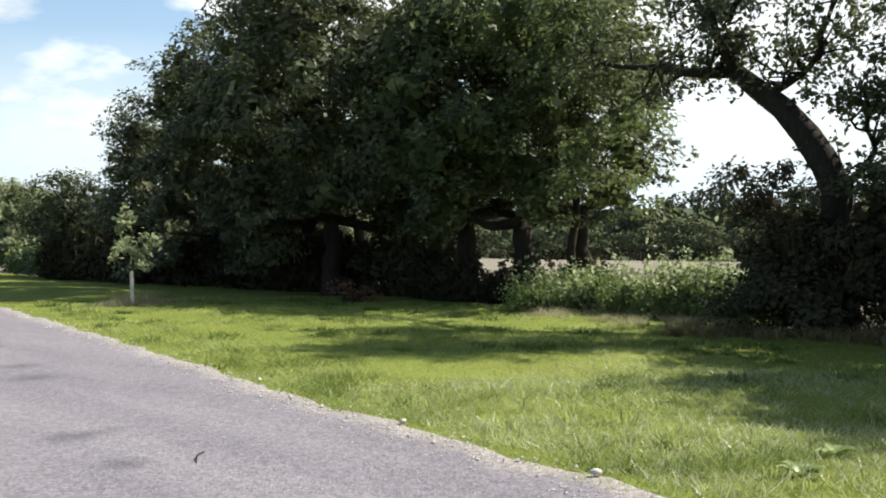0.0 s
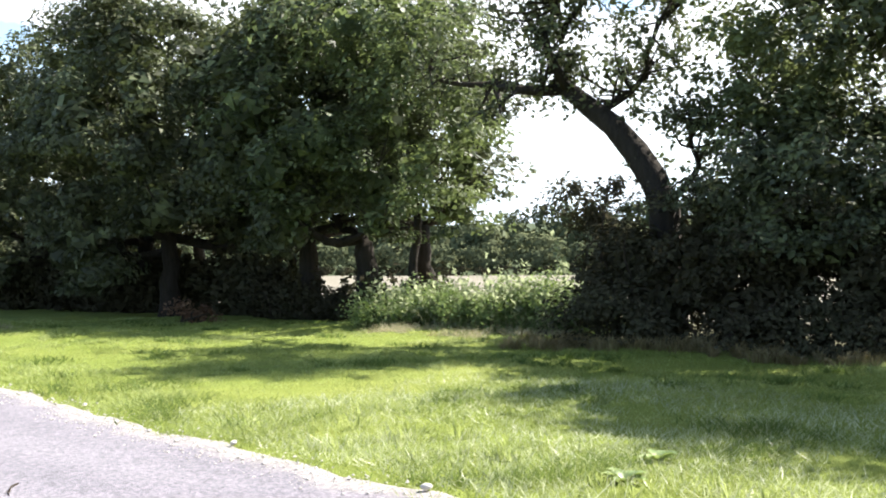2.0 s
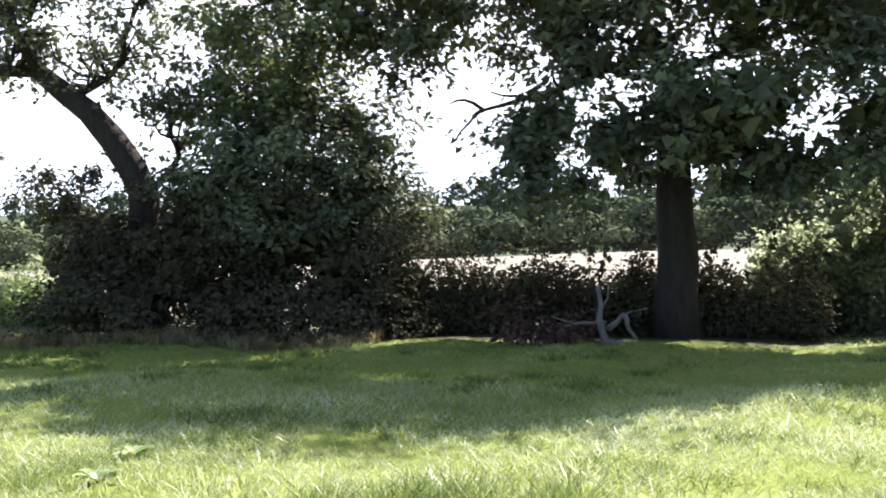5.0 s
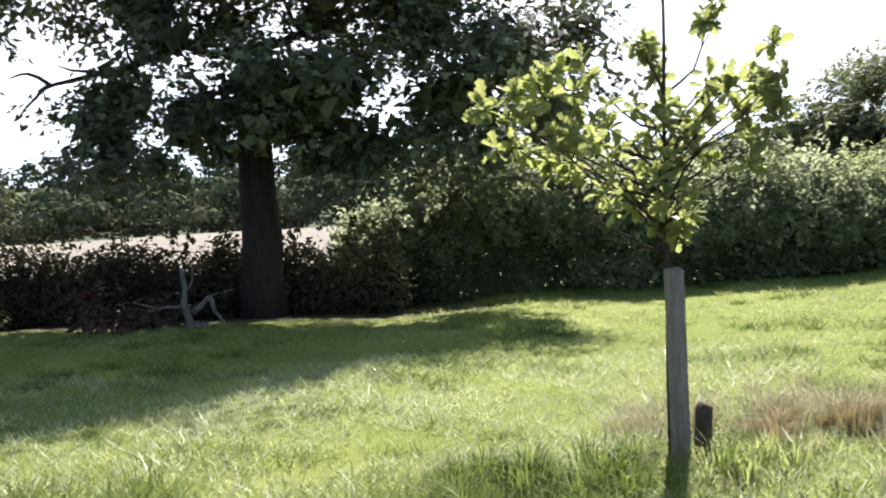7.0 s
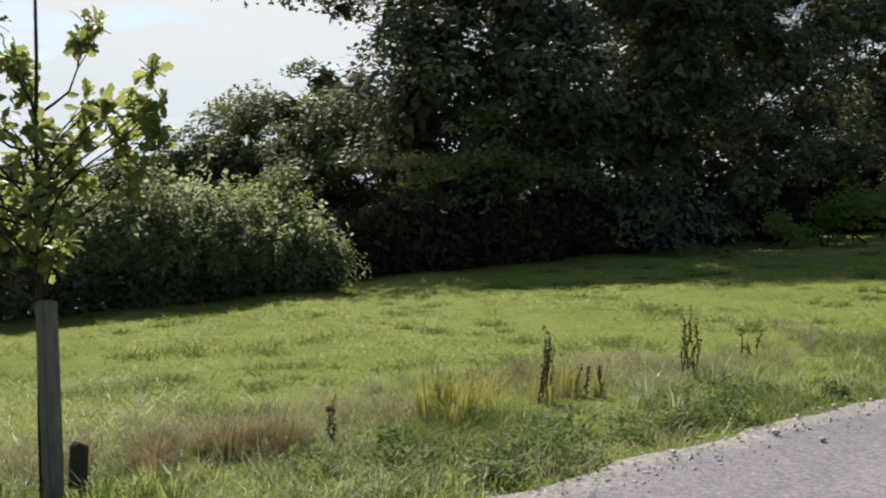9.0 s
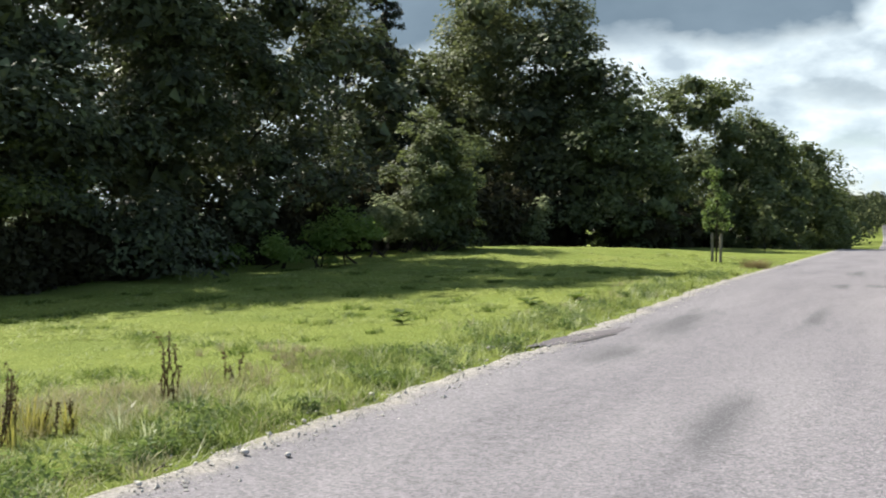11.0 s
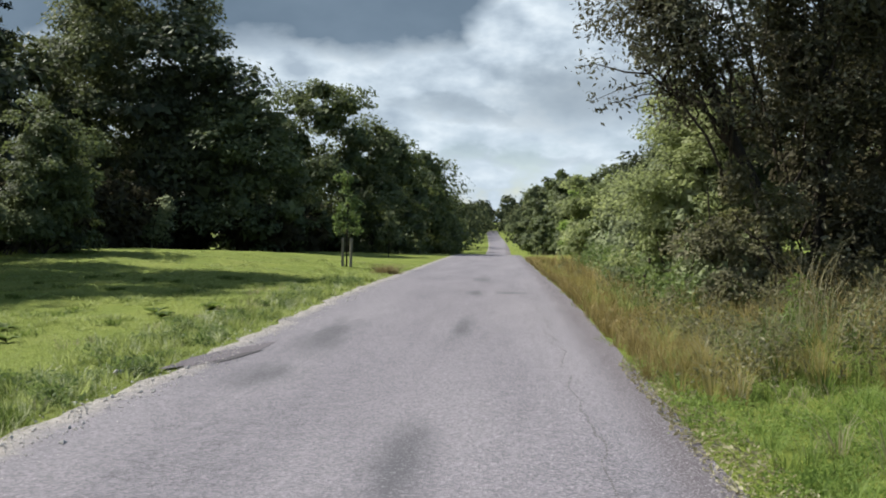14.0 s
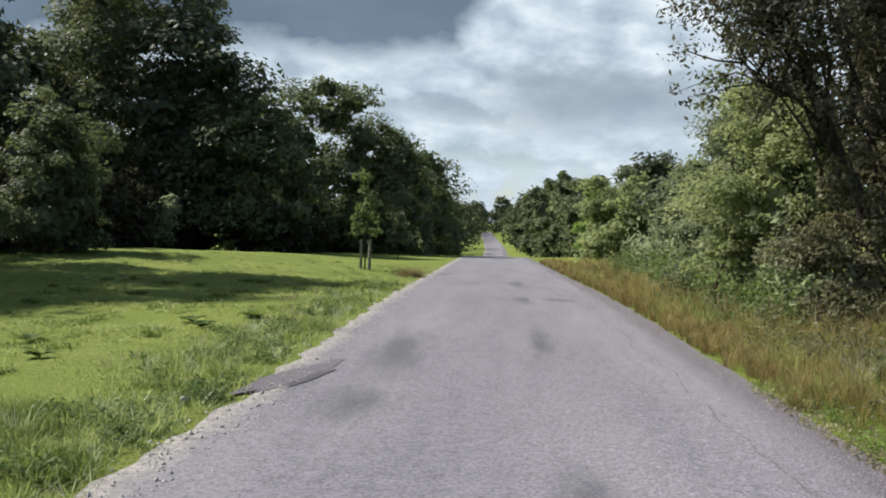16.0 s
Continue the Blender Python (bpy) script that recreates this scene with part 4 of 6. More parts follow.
# ---- hedges ----
def hedge(name, label, x, y0, y1, thick, tops, n, leaf, mat, seed, clump=0.2, stems=0.5):
    """A hedge along y. tops: heights over the ground at even steps from y0 to y1."""
    if leaf < 0.15:
        leaf, n = leaf * 0.8, int(n * 1.6)
    rng = np.random.default_rng(seed)
    root = tagged(new(name), label, "hedge")
    zc = hz(x, (y0 + y1) / 2) - 0.03
    root.location = (x, (y0 + y1) / 2, zc)
    yc = (y0 + y1) / 2
    y = rng.uniform(y0, y1, n // 14)
    top = np.interp(y, np.linspace(y0, y1, len(tops)), tops)
    top = top * (0.86 + 0.24 * np.sin(2.1 * y + seed) * np.sin(0.9 * y) + 0.14 * np.sin(5.3 * y + seed) + 0.1 * np.sin(9.7 * y)) + 0.2 * np.abs(rng.normal(size=len(y)))
    u = rng.uniform(0, 1, len(y))
    zz = top * u ** 0.75
    belly = thick * (0.6 + 0.4 * np.sin(math.pi * np.clip(u * 0.9 + 0.05, 0, 1)) + 0.22 * np.sin(2.3 * y + 5 * u) + 0.18 * np.sin(6.1 * y - 3 * u) - 0.3 * u ** 3)
    xx = x + belly * rng.choice((-1, 1), len(y)) * rng.uniform(0.1, 1, len(y)) ** 0.45
    c = np.stack([xx, y, height(xx, y) + zz], 1)
    j = rng.integers(0, len(c), n)
    o = unit(rng.normal(size=(n, 3)) + np.array([0, 0, 0.4]))
    pos = c[j] + o * clump * rng.uniform(0.5, 1.15, (n, 1)) * np.array([1, 1, 0.75])
    # the dense inside
    m = n // 2
    yi = rng.uniform(y0, y1, m)
    ti = np.interp(yi, np.linspace(y0, y1, len(tops)), tops)
    xi = x + rng.uniform(-0.7, 0.7, m) * thick
    pos = np.r_[pos, np.stack([xi, yi, height(xi, yi) + ti * rng.uniform(0.02, 0.85, m)], 1)]
    size = np.r_[np.full(n, leaf), np.full(m, leaf * 2.0)]
    # single shoots standing out of the top; the paler leaf colour paints sun on them
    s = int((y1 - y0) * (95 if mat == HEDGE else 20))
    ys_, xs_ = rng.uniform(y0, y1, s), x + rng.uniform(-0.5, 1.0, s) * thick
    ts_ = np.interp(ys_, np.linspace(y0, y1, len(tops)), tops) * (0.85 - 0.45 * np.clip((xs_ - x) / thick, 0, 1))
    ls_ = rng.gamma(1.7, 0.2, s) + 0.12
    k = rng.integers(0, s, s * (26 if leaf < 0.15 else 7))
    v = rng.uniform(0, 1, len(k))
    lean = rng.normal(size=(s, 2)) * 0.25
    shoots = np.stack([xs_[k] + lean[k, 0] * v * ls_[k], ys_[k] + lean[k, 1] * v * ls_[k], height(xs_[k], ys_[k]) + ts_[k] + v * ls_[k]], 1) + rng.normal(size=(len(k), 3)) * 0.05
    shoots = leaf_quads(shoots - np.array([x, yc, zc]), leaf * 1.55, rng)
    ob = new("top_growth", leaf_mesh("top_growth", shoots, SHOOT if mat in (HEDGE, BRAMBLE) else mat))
    ob.parent = root
    tagged(ob, kind="stuff")
    ok = pos[:, 2] > height(pos[:, 0], pos[:, 1]) + 0.015
    pos, size = pos[ok], size[ok]
    off = np.array([x, yc, zc])
    ob = new("foliage", leaf_mesh("foliage", leaf_quads(pos - off, size, rng), mat))
    ob.parent = root
    bm = bmesh.new()
    for _ in range(int((y1 - y0) / stems)):
        yy = rng.uniform(y0, y1)
        t = float(np.interp(yy, np.linspace(y0, y1, len(tops)), tops))
        xx = x + rng.normal() * thick * 0.4
        a = np.array([xx, yy, hz(xx, yy) - 0.03]) - off
        tube(bm, bent(a, a + np.array([rng.normal() * 0.2, rng.normal() * 0.25, t * rng.uniform(0.8, 1.15)]), rng, 4, 0.1), [0.022, 0.019, 0.015, 0.011, 0.005], 5)
    tagged(part("stem_tangle", bm, TWIG, root), kind="stuff")
    return root


# the dark hedges get their gloom from the shaded leaf colour too
hedge("hedge", "low dark field hedge in shade with sky showing through its top", -17.0, -3.9, 2.7, 0.45, (0.85, 0.78, 0.72, 0.75, 0.7, 0.74, 0.6), 19000, 0.085, SHADELEAF, 51)
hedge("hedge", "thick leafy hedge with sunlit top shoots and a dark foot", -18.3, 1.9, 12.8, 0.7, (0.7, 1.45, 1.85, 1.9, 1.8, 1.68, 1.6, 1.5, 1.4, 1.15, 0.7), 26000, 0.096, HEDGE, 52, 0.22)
hedge("hedge", "dark woodland-edge hedge under the trees", -20.2, 14.0, 33.0, 0.9, (1.2, 1.1, 1.5, 1.2, 1.5, 1.6), 18000, 0.17, SHADELEAF, 53, 0.3)
shrub("bush", "tall grey-green shrub at the hedge's end", (-18.6, 12.1), [(0, -0.2, 0.8, 0.6, 0.7, 0.7), (-0.1, -0.1, 1.4, 0.5, 0.6, 0.5), (0, -0.9, 1.3, 0.5, 0.6, 0.6), (-0.6, 0.1, 2.0, 0.35, 0.4, 0.4)], 7000, 0.1, 0.24, SALLOW, 59, stems=12)
# the bright leaf colour replaces sun that the wood's shadow keeps off
shrub("bush", "bushes at the meadow's far edge, leaves coloured bright as if sunlit", (-17.2, 29.6), [(0, 0, 0.9, 0.8, 0.9, 0.6), (-0.9, -1.3, 0.6, 0.8, 0.9, 0.45), (-2.2, -2.4, 0.5, 0.8, 0.9, 0.4), (0.5, 0.9, 1.2, 0.7, 0.8, 0.6)], 5000, 0.13, 0.24, LUSH, 58, stems=10)
shrub("dead_bush", "reddish brown dead bush below the tree row", (-17.2, -20.0), [(0, 0, 0.25, 0.4, 0.45, 0.25), (0.1, 0.5, 0.22, 0.35, 0.35, 0.22)], 1100, 0.09, 0.16, REDDRY, 60, stems=14)
hedge("bramble_bank", "sunlit bramble and weeds in a gap of the hedge", -17.6, -14.5, -9.0, 0.8, (0.3, 0.42, 0.56, 0.68, 0.8), 15000, 0.085, BRAMBLE, 54, 0.28)
hedge("hedge", "dark overgrown hedge foot under the tree row", -20.0, -44.0, -19.6, 0.7, (1.5, 1.5, 1.6, 1.6, 1.5, 1.3), 15000, 0.15, SHADELEAF, 57)
hedge("hedge", "broken low dark hedge under the tree row", -19.4, -20.0, -14.0, 0.5, (0.9, 0.6, 0.45, 0.5, 0.5), 6500, 0.11, SHADELEAF, 55)
hedge("hedge", "low sunlit hedge along the far meadow edge", -22.5, -54.0, -36.0, 0.7, (1.1, 1.2, 1.2, 1.3), 9000, 0.16, BRAMBLE, 56)

# ---- the wood past the meadow ----
WOOD = [((-22.0, 19.8), 3.3, 1.6, 7.6, 40000), ((-22.4, 24.6), 4.6, 1.4, 12.6, 52000), ((-22.0, 28.8), 4.4, 1.6, 15.0, 50000), ((-21.8, 33.8), 4.0, 2.4, 17.0, 46000)]
for k, (p, r, z0, z1, n) in enumerate(WOOD):
    tagged(tree("tree", "tall dark woodland oak in deep shade", p, boughs(60 + k, 26, r, z0, z1, 1.5) + ([(-2.6, -2.2, 6.5, 1.0, 0.9, 0.5), (-1.6, -2.6, 7.3, 0.9, 0.9, 0.5), (-2.4, -1.4, 7.9, 1.0, 0.9, 0.55), (-1.2, -1.6, 5.8, 0.9, 0.8, 0.5), (-3.0, -2.8, 7.2, 0.7, 0.7, 0.4), (-3.8, -3.3, 7.0, 0.8, 0.8, 0.45), (-3.6, -3.0, 8.1, 0.8, 0.8, 0.5), (-4.3, -3.5, 8.5, 0.7, 0.7, 0.45), (-3.1, -2.4, 9.1, 0.9, 0.9, 0.55), (-1.9, -1.6, 9.0, 1.0, 1.0, 0.6)] if k == 0 else []), int(n * 0.92), 0.17, 0.5, OAK, 0.34, 2.4, 64 + k, airy=0.6, core=0.34), group="wood edge")
for k, (p, r, z1, n) in enumerate((((-34.9, 18.6), 2.6, 3.4, 11000), ((-34.0, 21.0), 2.8, 4.9, 13000), ((-31.5, 22.6), 3.0, 6.0, 14000), ((-41.0, 20.0), 3.0, 3.0, 9000), ((-28.5, 21.0), 2.6, 4.6, 12000))):
    tagged(tree("tree", "mid-green tree standing in the field beyond the hedge", p, boughs(70 + k, 10, r, 0.8, z1, 1.3), int(n * 1.4), 0.165, 0.42, LIGHTOAK, 0.2, 1.2, 74 + k), group="trees beyond the hedge")


# tree added to carry the sunlit sprays; bright translucent leaves paint their light
tree("tree", "added young tree whose yellow-green leaves stand for sunlit sprays at the wood's edge", (-20.2, 18.2), [(0.5, -2.2, 2.5, 0.7, 0.9, 0.4), (0.6, -1.0, 2.3, 0.7, 0.9, 0.45), (0.7, 0.4, 2.5, 0.7, 0.9, 0.4), (0.6, 1.8, 2.4, 0.7, 1.0, 0.4), (0.4, 3.0, 2.6, 0.6, 0.8, 0.4), (0.2, 0.4, 3.4, 0.9, 1.4, 0.5)], 4200, 0.13, 0.24, YOUNG, 0.09, 1.5, 61)


def spruce(base, tall, r, seed, n=9000):
    rng = np.random.default_rng(seed)
    x, y = base
    z = hz(x, y) - 0.05
    root = tagged(new("spruce"), "tall narrow dark spruce behind the wood's edge", "conifer", "spruces")
    root.location = (x, y, z)
    bm = bmesh.new()
    tube(bm, [(0, 0, 0), (0, 0, tall * 0.5), (0, 0, tall)], [0.2, 0.13, 0.02], 8)
    part("trunk", bm, BARK, root, smooth_shade=True)
    bm = bmesh.new()
    pos = []
    for i in range(int(tall * 7)):
        zz = tall * (0.12 + 0.88 * i / (tall * 7))
        L = r * (1 - zz / tall) * rng.uniform(0.7, 1.1) + 0.15
        a = rng.uniform(0, 2 * math.pi)
        tip = np.array([L * math.cos(a), L * math.sin(a), zz - 0.28 * L])
        tube(bm, [(0, 0, zz), tip * np.array([0.55, 0.55, 0]) + np.array([0, 0, zz - 0.2 * L]), tip], [0.025, 0.018, 0.006], 4)
        u = rng.uniform(0.15, 1.02, int(26 + 40 * L))[:, None]
        p = np.array([0, 0, zz]) * (1 - u) + tip * u + rng.normal(size=(len(u), 3)) * np.array([0.12, 0.12, 0.09]) * (0.5 + L * 0.35)
        p[:, 2] -= 0.12 * rng.uniform(0, 1, len(u))
        pos.append(p)
    tagged(part("branches", bm, TWIG, root), kind="stuff")
    pos = np.concatenate(pos)
    ob = new("needles", leaf_mesh("needles", leaf_quads(pos, 0.3, rng, -0.2, 0.3), SPRUCE))
    ob.parent = root


spruce((-29.4, 59.0), 19.6, 3.4, 81)
spruce((-32.2, 58.0), 20.6, 3.6, 82)
# this bush lies in shadow; its pale leaf colour supplies the sunlight
shrub("bush", "bush at the meadow's end, leaves paled as if catching sun", (-18.4, 36.4), [(0, 0, 1.4, 1.0, 1.1, 0.9), (0.2, 1.3, 1.2, 0.8, 0.9, 0.8), (-0.2, -1.4, 1.1, 0.7, 0.9, 0.6)], 6000, 0.12, 0.3, SHOOT, 83)
shrub("bush", "tall rounded grey-green bush before the wood", (-18.0, 39.8), [(0, 0, 3.6, 1.9, 1.9, 2.0), (0, -1.2, 2.4, 1.5, 1.5, 1.8), (0.3, 1.2, 2.2, 1.6, 1.6, 1.8), (0, 0, 1.2, 1.7, 1.9, 1.2)], 20000, 0.15, 0.4, LIGHTOAK, 84, stems=14)
tree("tree", "large full-crowned dark oak at the meadow's end", (-24.2, 68.0), boughs(85, 34, 6.4, 1.4, 17.6, 2.1), 64000, 0.25, 0.75, SUNOAK, 0.5, 2.6, 86, airy=0.8)
shrub("bush", "pale-leaved bush standing in the wood's shade", (-19.6, 57.6), [(0, 0, 2.0, 0.8, 0.9, 0.9), (0.3, 0.4, 2.7, 0.5, 0.6, 0.6), (-0.3, -0.3, 1.2, 0.6, 0.7, 0.7)], 2600, 0.2, 0.4, SHOOT, 89, stems=7)
tree("tree", "dark oak beside the large oak", (-30.0, 76.0), boughs(87, 16, 6.0, 1.4, 16.4, 2.8), 26000, 0.34, 0.8, SUNOAK, 0.45, 2.6, 88)
hedge("wood_edge_thicket", "dark undergrowth filling the wood's edge", -21.5, 36.0, 70.0, 1.6, (2.5, 3.0, 3.2, 3.0, 3.2), 14000, 0.32, SHADELEAF, 57, 0.4, 2.0)
hedge("wood_edge_thicket", "dark undergrowth along the far wood's edge", -15.5, 62.0, 150.0, 1.8, (2.0, 2.6, 3.0, 3.2, 3.5, 4.0), 12000, 0.5, SHADELEAF, 58, 0.5, 4.0)
for k, (p, n) in enumerate((((-31.0, 42.0), 11000), ((-29.0, 52.0), 11000), ((-30.0, 64.0), 10000), ((-20.0, 66.0), 10000))):
    tagged(tree("tree", "tall dark oak deeper in the wood", p, boughs(120 + k, 13, 4.4, 1.5, 12.5, 2.1), n, 0.36, 0.7, OAK, 0.3, 2.2, 125 + k), group="wood edge")
FARROW = [((-16.4, 64.0), 3.8, 9.6, 18000, 0.28), ((-14.6, 77.0), 4.2, 12.6, 24000, 0.3), ((-11.2, 81.0), 3.4, 10.4, 16000, 0.3), ((-11.6, 98.0), 3.8, 10.4, 12000, 0.36),
          ((-10.4, 112.0), 4.0, 11.4, 12000, 0.4), ((-10.2, 130.0), 3.6, 9.6, 10000, 0.45), ((-12.0, 150.0), 4.0, 9.0, 8000, 0.5), ((-11.0, 176.0), 4.0, 9.5, 8000, 0.55)]
for k, (p, r, z1, n, lf) in enumerate(FARROW):
    tagged(tree("tree", "dark roadside oak further along the lane", p, boughs(100 + k, 24, r * 1.05, 0.7, z1 - 1.2, 1.55), int(n * 1.1), lf * 0.85, 0.6, LIGHTOAK, 0.25, 1.6, 110 + k), group="far roadside trees")


# ---- right-hand side of the lane ----
def willow():
    rng = np.random.default_rng(131)
    x, y = 2.6, 18.5
    z = hz(x, y) - 0.05
    root = tagged(new("willow_tree"), "large leaning willow overhanging the lane, dark with thin silvery twigs", "tree")
    root.location = (x, y, z)
    lines = [([(0, 0, 0), (-0.15, 0.0, 0.65), (-0.55, 0, 2.0), (-0.92, 0.0, 2.75), (-1.22, -0.05, 3.3), (-1.45, 0, 4.0), (-1.7, 0, 4.85), (-2.1, 0.1, 6.3)], 0.115),
             ([(0.3, 0.5, 0), (0.5, 0.5, 1.6), (0.6, 0.5, 3.2), (0.4, 0.4, 5.0), (0.5, 0.3, 7.0)], 0.09),
             ([(0.8, 0.8, 0), (1.5, 0.9, 1.8), (2.2, 0.8, 3.6), (2.6, 0.6, 6.2)], 0.09),
             ([(-0.95, 0, 2.8), (-1.5, -0.3, 3.25), (-2.0, -0.5, 3.4), (-2.35, -0.6, 3.75)], 0.04),
             ([(-1.3, 0, 3.5), (-1.9, -0.2, 4.3), (-2.3, -0.2, 5.2)], 0.04)]
    tips = []
    for pts, r in lines:
        bm = bmesh.new()
        n = len(pts)
        tube(bm, pts, [r * (1 - 0.75 * k / (n - 1)) for k in range(n)], 9, 0.08, rng)
        main = part("trunk" if r > 0.05 else "limb", bm, BARK, root, smooth_shade=True)
        bm = bmesh.new()
        for _ in range(26):
            k = rng.uniform(0.35, 1) * (n - 1)
            i = min(n - 2, int(k))
            a = np.array(pts[i]) * (1 - k + i) + np.array(pts[i + 1]) * (k - i)
            q = a + rng.normal(size=3) * np.array([0.55, 0.6, 0.45]) + np.array([-0.15, 0, 0.3])
            tw = bent(a, q, rng, 4, 0.14)
            tube(bm, tw, [0.016, 0.013, 0.01, 0.007, 0.003], 4)
            tips += tw[2:]
        tagged(part("twig_spray", bm, TWIG, main, smooth_shade=True), kind="stuff")
    dense = [(1.0, 0.6, 1.2, 1.3, 1.1, 1.1), (2.4, 0.4, 1.4, 1.3, 1.2, 1.3), (0.6, 0.7, 2.6, 1.0, 1.0, 1.1), (1.9, 0.5, 3.0, 1.4, 1.2, 1.4), (3.4, 0.3, 2.8, 1.5, 1.3, 1.7), (0.2, 0.7, 4.0, 1.1, 1.0, 1.1),
             (1.3, 0.5, 4.8, 1.4, 1.3, 1.3), (2.9, 0.3, 5.0, 1.5, 1.4, 1.5), (-0.3, 0.7, 5.4, 1.1, 1.1, 1.1), (0.9, 0.5, 6.5, 1.5, 1.4, 1.2), (2.6, 0.3, 6.9, 1.5, 1.4, 1.3), (4.4, 0.2, 4.4, 1.4, 1.3, 1.7), (-0.8, 0.6, 6.9, 1.3, 1.2, 1.0), (4.6, 0.4, 6.4, 1.5, 1.4, 1.4), (4.2, 0.3, 2.4, 1.4, 1.2, 1.4), (-0.1, 1.2, 3.3, 0.8, 0.8, 0.9), (0.0, 1.3, 4.7, 0.8, 0.8, 0.9), (-0.4, 1.2, 5.8, 0.8, 0.8, 0.8)]
    thin = [(-1.5, 0.1, 5.0, 0.7, 0.7, 0.7), (-2.0, -0.1, 4.6, 0.5, 0.6, 0.6), (-2.2, -0.3, 5.5, 0.6, 0.6, 0.6), (-1.2, 0.2, 5.9, 0.8, 0.8, 0.7), (-2.0, 0, 6.4, 0.7, 0.7, 0.6), (-2.2, -0.5, 3.8, 0.3, 0.3, 0.25), (-1.2, 0.1, 4.0, 0.4, 0.5, 0.5)]
    for b in dense + thin:
        bm = bmesh.new()
        foot = np.array([0.45 * b[0] - 0.1, 0.5 * b[1], b[2] * 0.5])
        pts = bent(foot, b[:3], rng, 4, 0.1)
        tube(bm, pts, [0.03, 0.026, 0.02, 0.015, 0.01], 6)
        part("limb", bm, TWIG, root, smooth_shade=True)
    tips = np.array(tips)
    p1 = tips[rng.integers(0, len(tips), 9000)] + rng.normal(size=(9000, 3)) * 0.1
    p2, o2, b2 = blob_leaves(dense, 80000, 0.26, rng, 0.4, 0.4)
    p3, o3, b3 = blob_leaves(thin, 14000, 0.2, rng, 0.3, 0.0)
    pos, out = np.r_[p1, p2, p3], np.r_[unit(rng.normal(size=(9000, 3))), o2, o3]
    ok = pos[:, 2] > 0.15
    ob = new("crown", leaf_mesh("crown", leaf_quads(pos[ok], 0.085 * np.r_[np.ones(9000), b2, b3][ok], rng, 0.2, 0.42, out=0.6 * out[ok]), WILLOW))
    ob.parent = root


willow()
shrub("bush", "grey-green sallow bush with pale leaves along the lane", (1.75, 19.6), [(-0.3, 0.0, 1.0, 0.8, 0.9, 0.9), (-0.5, 0.7, 2.0, 0.8, 1.0, 0.9), (-0.2, 0.9, 3.0, 0.7, 0.9, 0.8), (0.3, 0.3, 1.7, 0.7, 0.8, 1.0), (-0.75, 1.4, 1.4, 0.7, 0.9, 1.0), (-0.4, 1.6, 3.1, 0.45, 0.6, 0.6)], 19000, 0.085, 0.24, SALLOW, 141, stems=16)
shrub("bush", "olive-brown twiggy bush at the willow's foot", (2.3, 17.3), [(-0.6, 0.3, 0.7, 0.6, 0.6, 0.6), (-0.3, 0.2, 1.5, 0.5, 0.5, 0.6), (0.2, 0.2, 0.8, 0.7, 0.5, 0.7), (-0.9, 0.8, 1.2, 0.5, 0.5, 0.7), (1.1, 0.4, 0.7, 0.8, 0.5, 0.6), (2.2, 0.5, 0.8, 0.8, 0.6, 0.7), (-0.7, 0.7, 2.1, 0.5, 0.5, 0.6)], 15000, 0.075, 0.2, OLIVE, 149, stems=24)
shrub("bush", "leafy green bush beside the sallow", (2.0, 24.5), [(-0.4, 0, 1.2, 0.9, 1.2, 1.1), (-0.2, 0.6, 2.5, 0.9, 1.1, 1.0), (0.4, 1.6, 3.2, 0.9, 1.1, 0.9), (-0.5, 2.4, 1.6, 0.9, 1.2, 1.4)], 15000, 0.1, 0.26, HEDGE, 142, stems=14)
shrub("bush", "ragged green bush further along the lane", (2.7, 31.0), [(0, 0, 1.3, 1.1, 1.5, 1.2), (0.0, 1.0, 2.3, 0.8, 1.0, 0.7), (0.9, 2.0, 3.0, 0.8, 1.1, 0.8), (0.2, 3.2, 1.4, 1.1, 1.4, 1.2)], 13000, 0.13, 0.3, HEDGE, 146, stems=14)
for k, (px, py, tall, m) in enumerate(((2.2, 44.0, 3.4, SALLOW), (2.9, 47.5, 4.2, SALLOW), (1.9, 52.0, 3.8, SALLOW), (3.4, 56.0, 4.6, HEDGE), (2.6, 61.0, 4.4, LUSH), (3.9, 42.0, 3.6, HEDGE))):
    crown = [(0.35 * math.cos(2.4 * i + k), 0.4 * math.sin(2.4 * i + k), 1.1 + (tall - 1.4) * i / 5, 0.75 - 0.07 * i, 0.8 - 0.07 * i, 0.55) for i in range(6)]
    tagged(tree("tree", "slim young tree with pale green leaves on the verge", (px, py), crown, 5200, 0.155, 0.26, m, 0.05, 1.0, 230 + k, airy=0.8, core=0.15), group="young trees on the verge")
hedge("bramble_bank", "tangled brambles and tall weeds along the bushes' feet", 1.25, 17.2, 36.0, 0.55, (0.55, 0.75, 0.8, 0.85, 0.8, 0.75, 0.7), 9500, 0.1, BRAMBLE, 61, 0.24, 0.8)
shrub("weed_clump", "bright green leafy weed clump at the willow's foot", (2.1, 16.4), [(0, 0, 0.4, 0.3, 0.3, 0.3), (0.1, 0, 0.62, 0.2, 0.2, 0.2), (-0.35, 0.1, 0.25, 0.25, 0.25, 0.22)], 1100, 0.07, 0.12, LUSH, 151, "weeds", 6)
shrub("bush", "dark overgrown bushes behind the willow", (7.2, 20.0), [(0, 0, 1.6, 1.8, 2.0, 1.8), (0.2, 0.4, 4.0, 2.0, 2.2, 2.0), (0, 2.6, 2.4, 2.0, 2.0, 2.4), (0.4, 0.6, 6.4, 1.9, 2.1, 1.8), (-1.6, 3.4, 2.0, 1.6, 1.8, 2.0)], 22000, 0.15, 0.4, SHADELEAF, 144, stems=14)
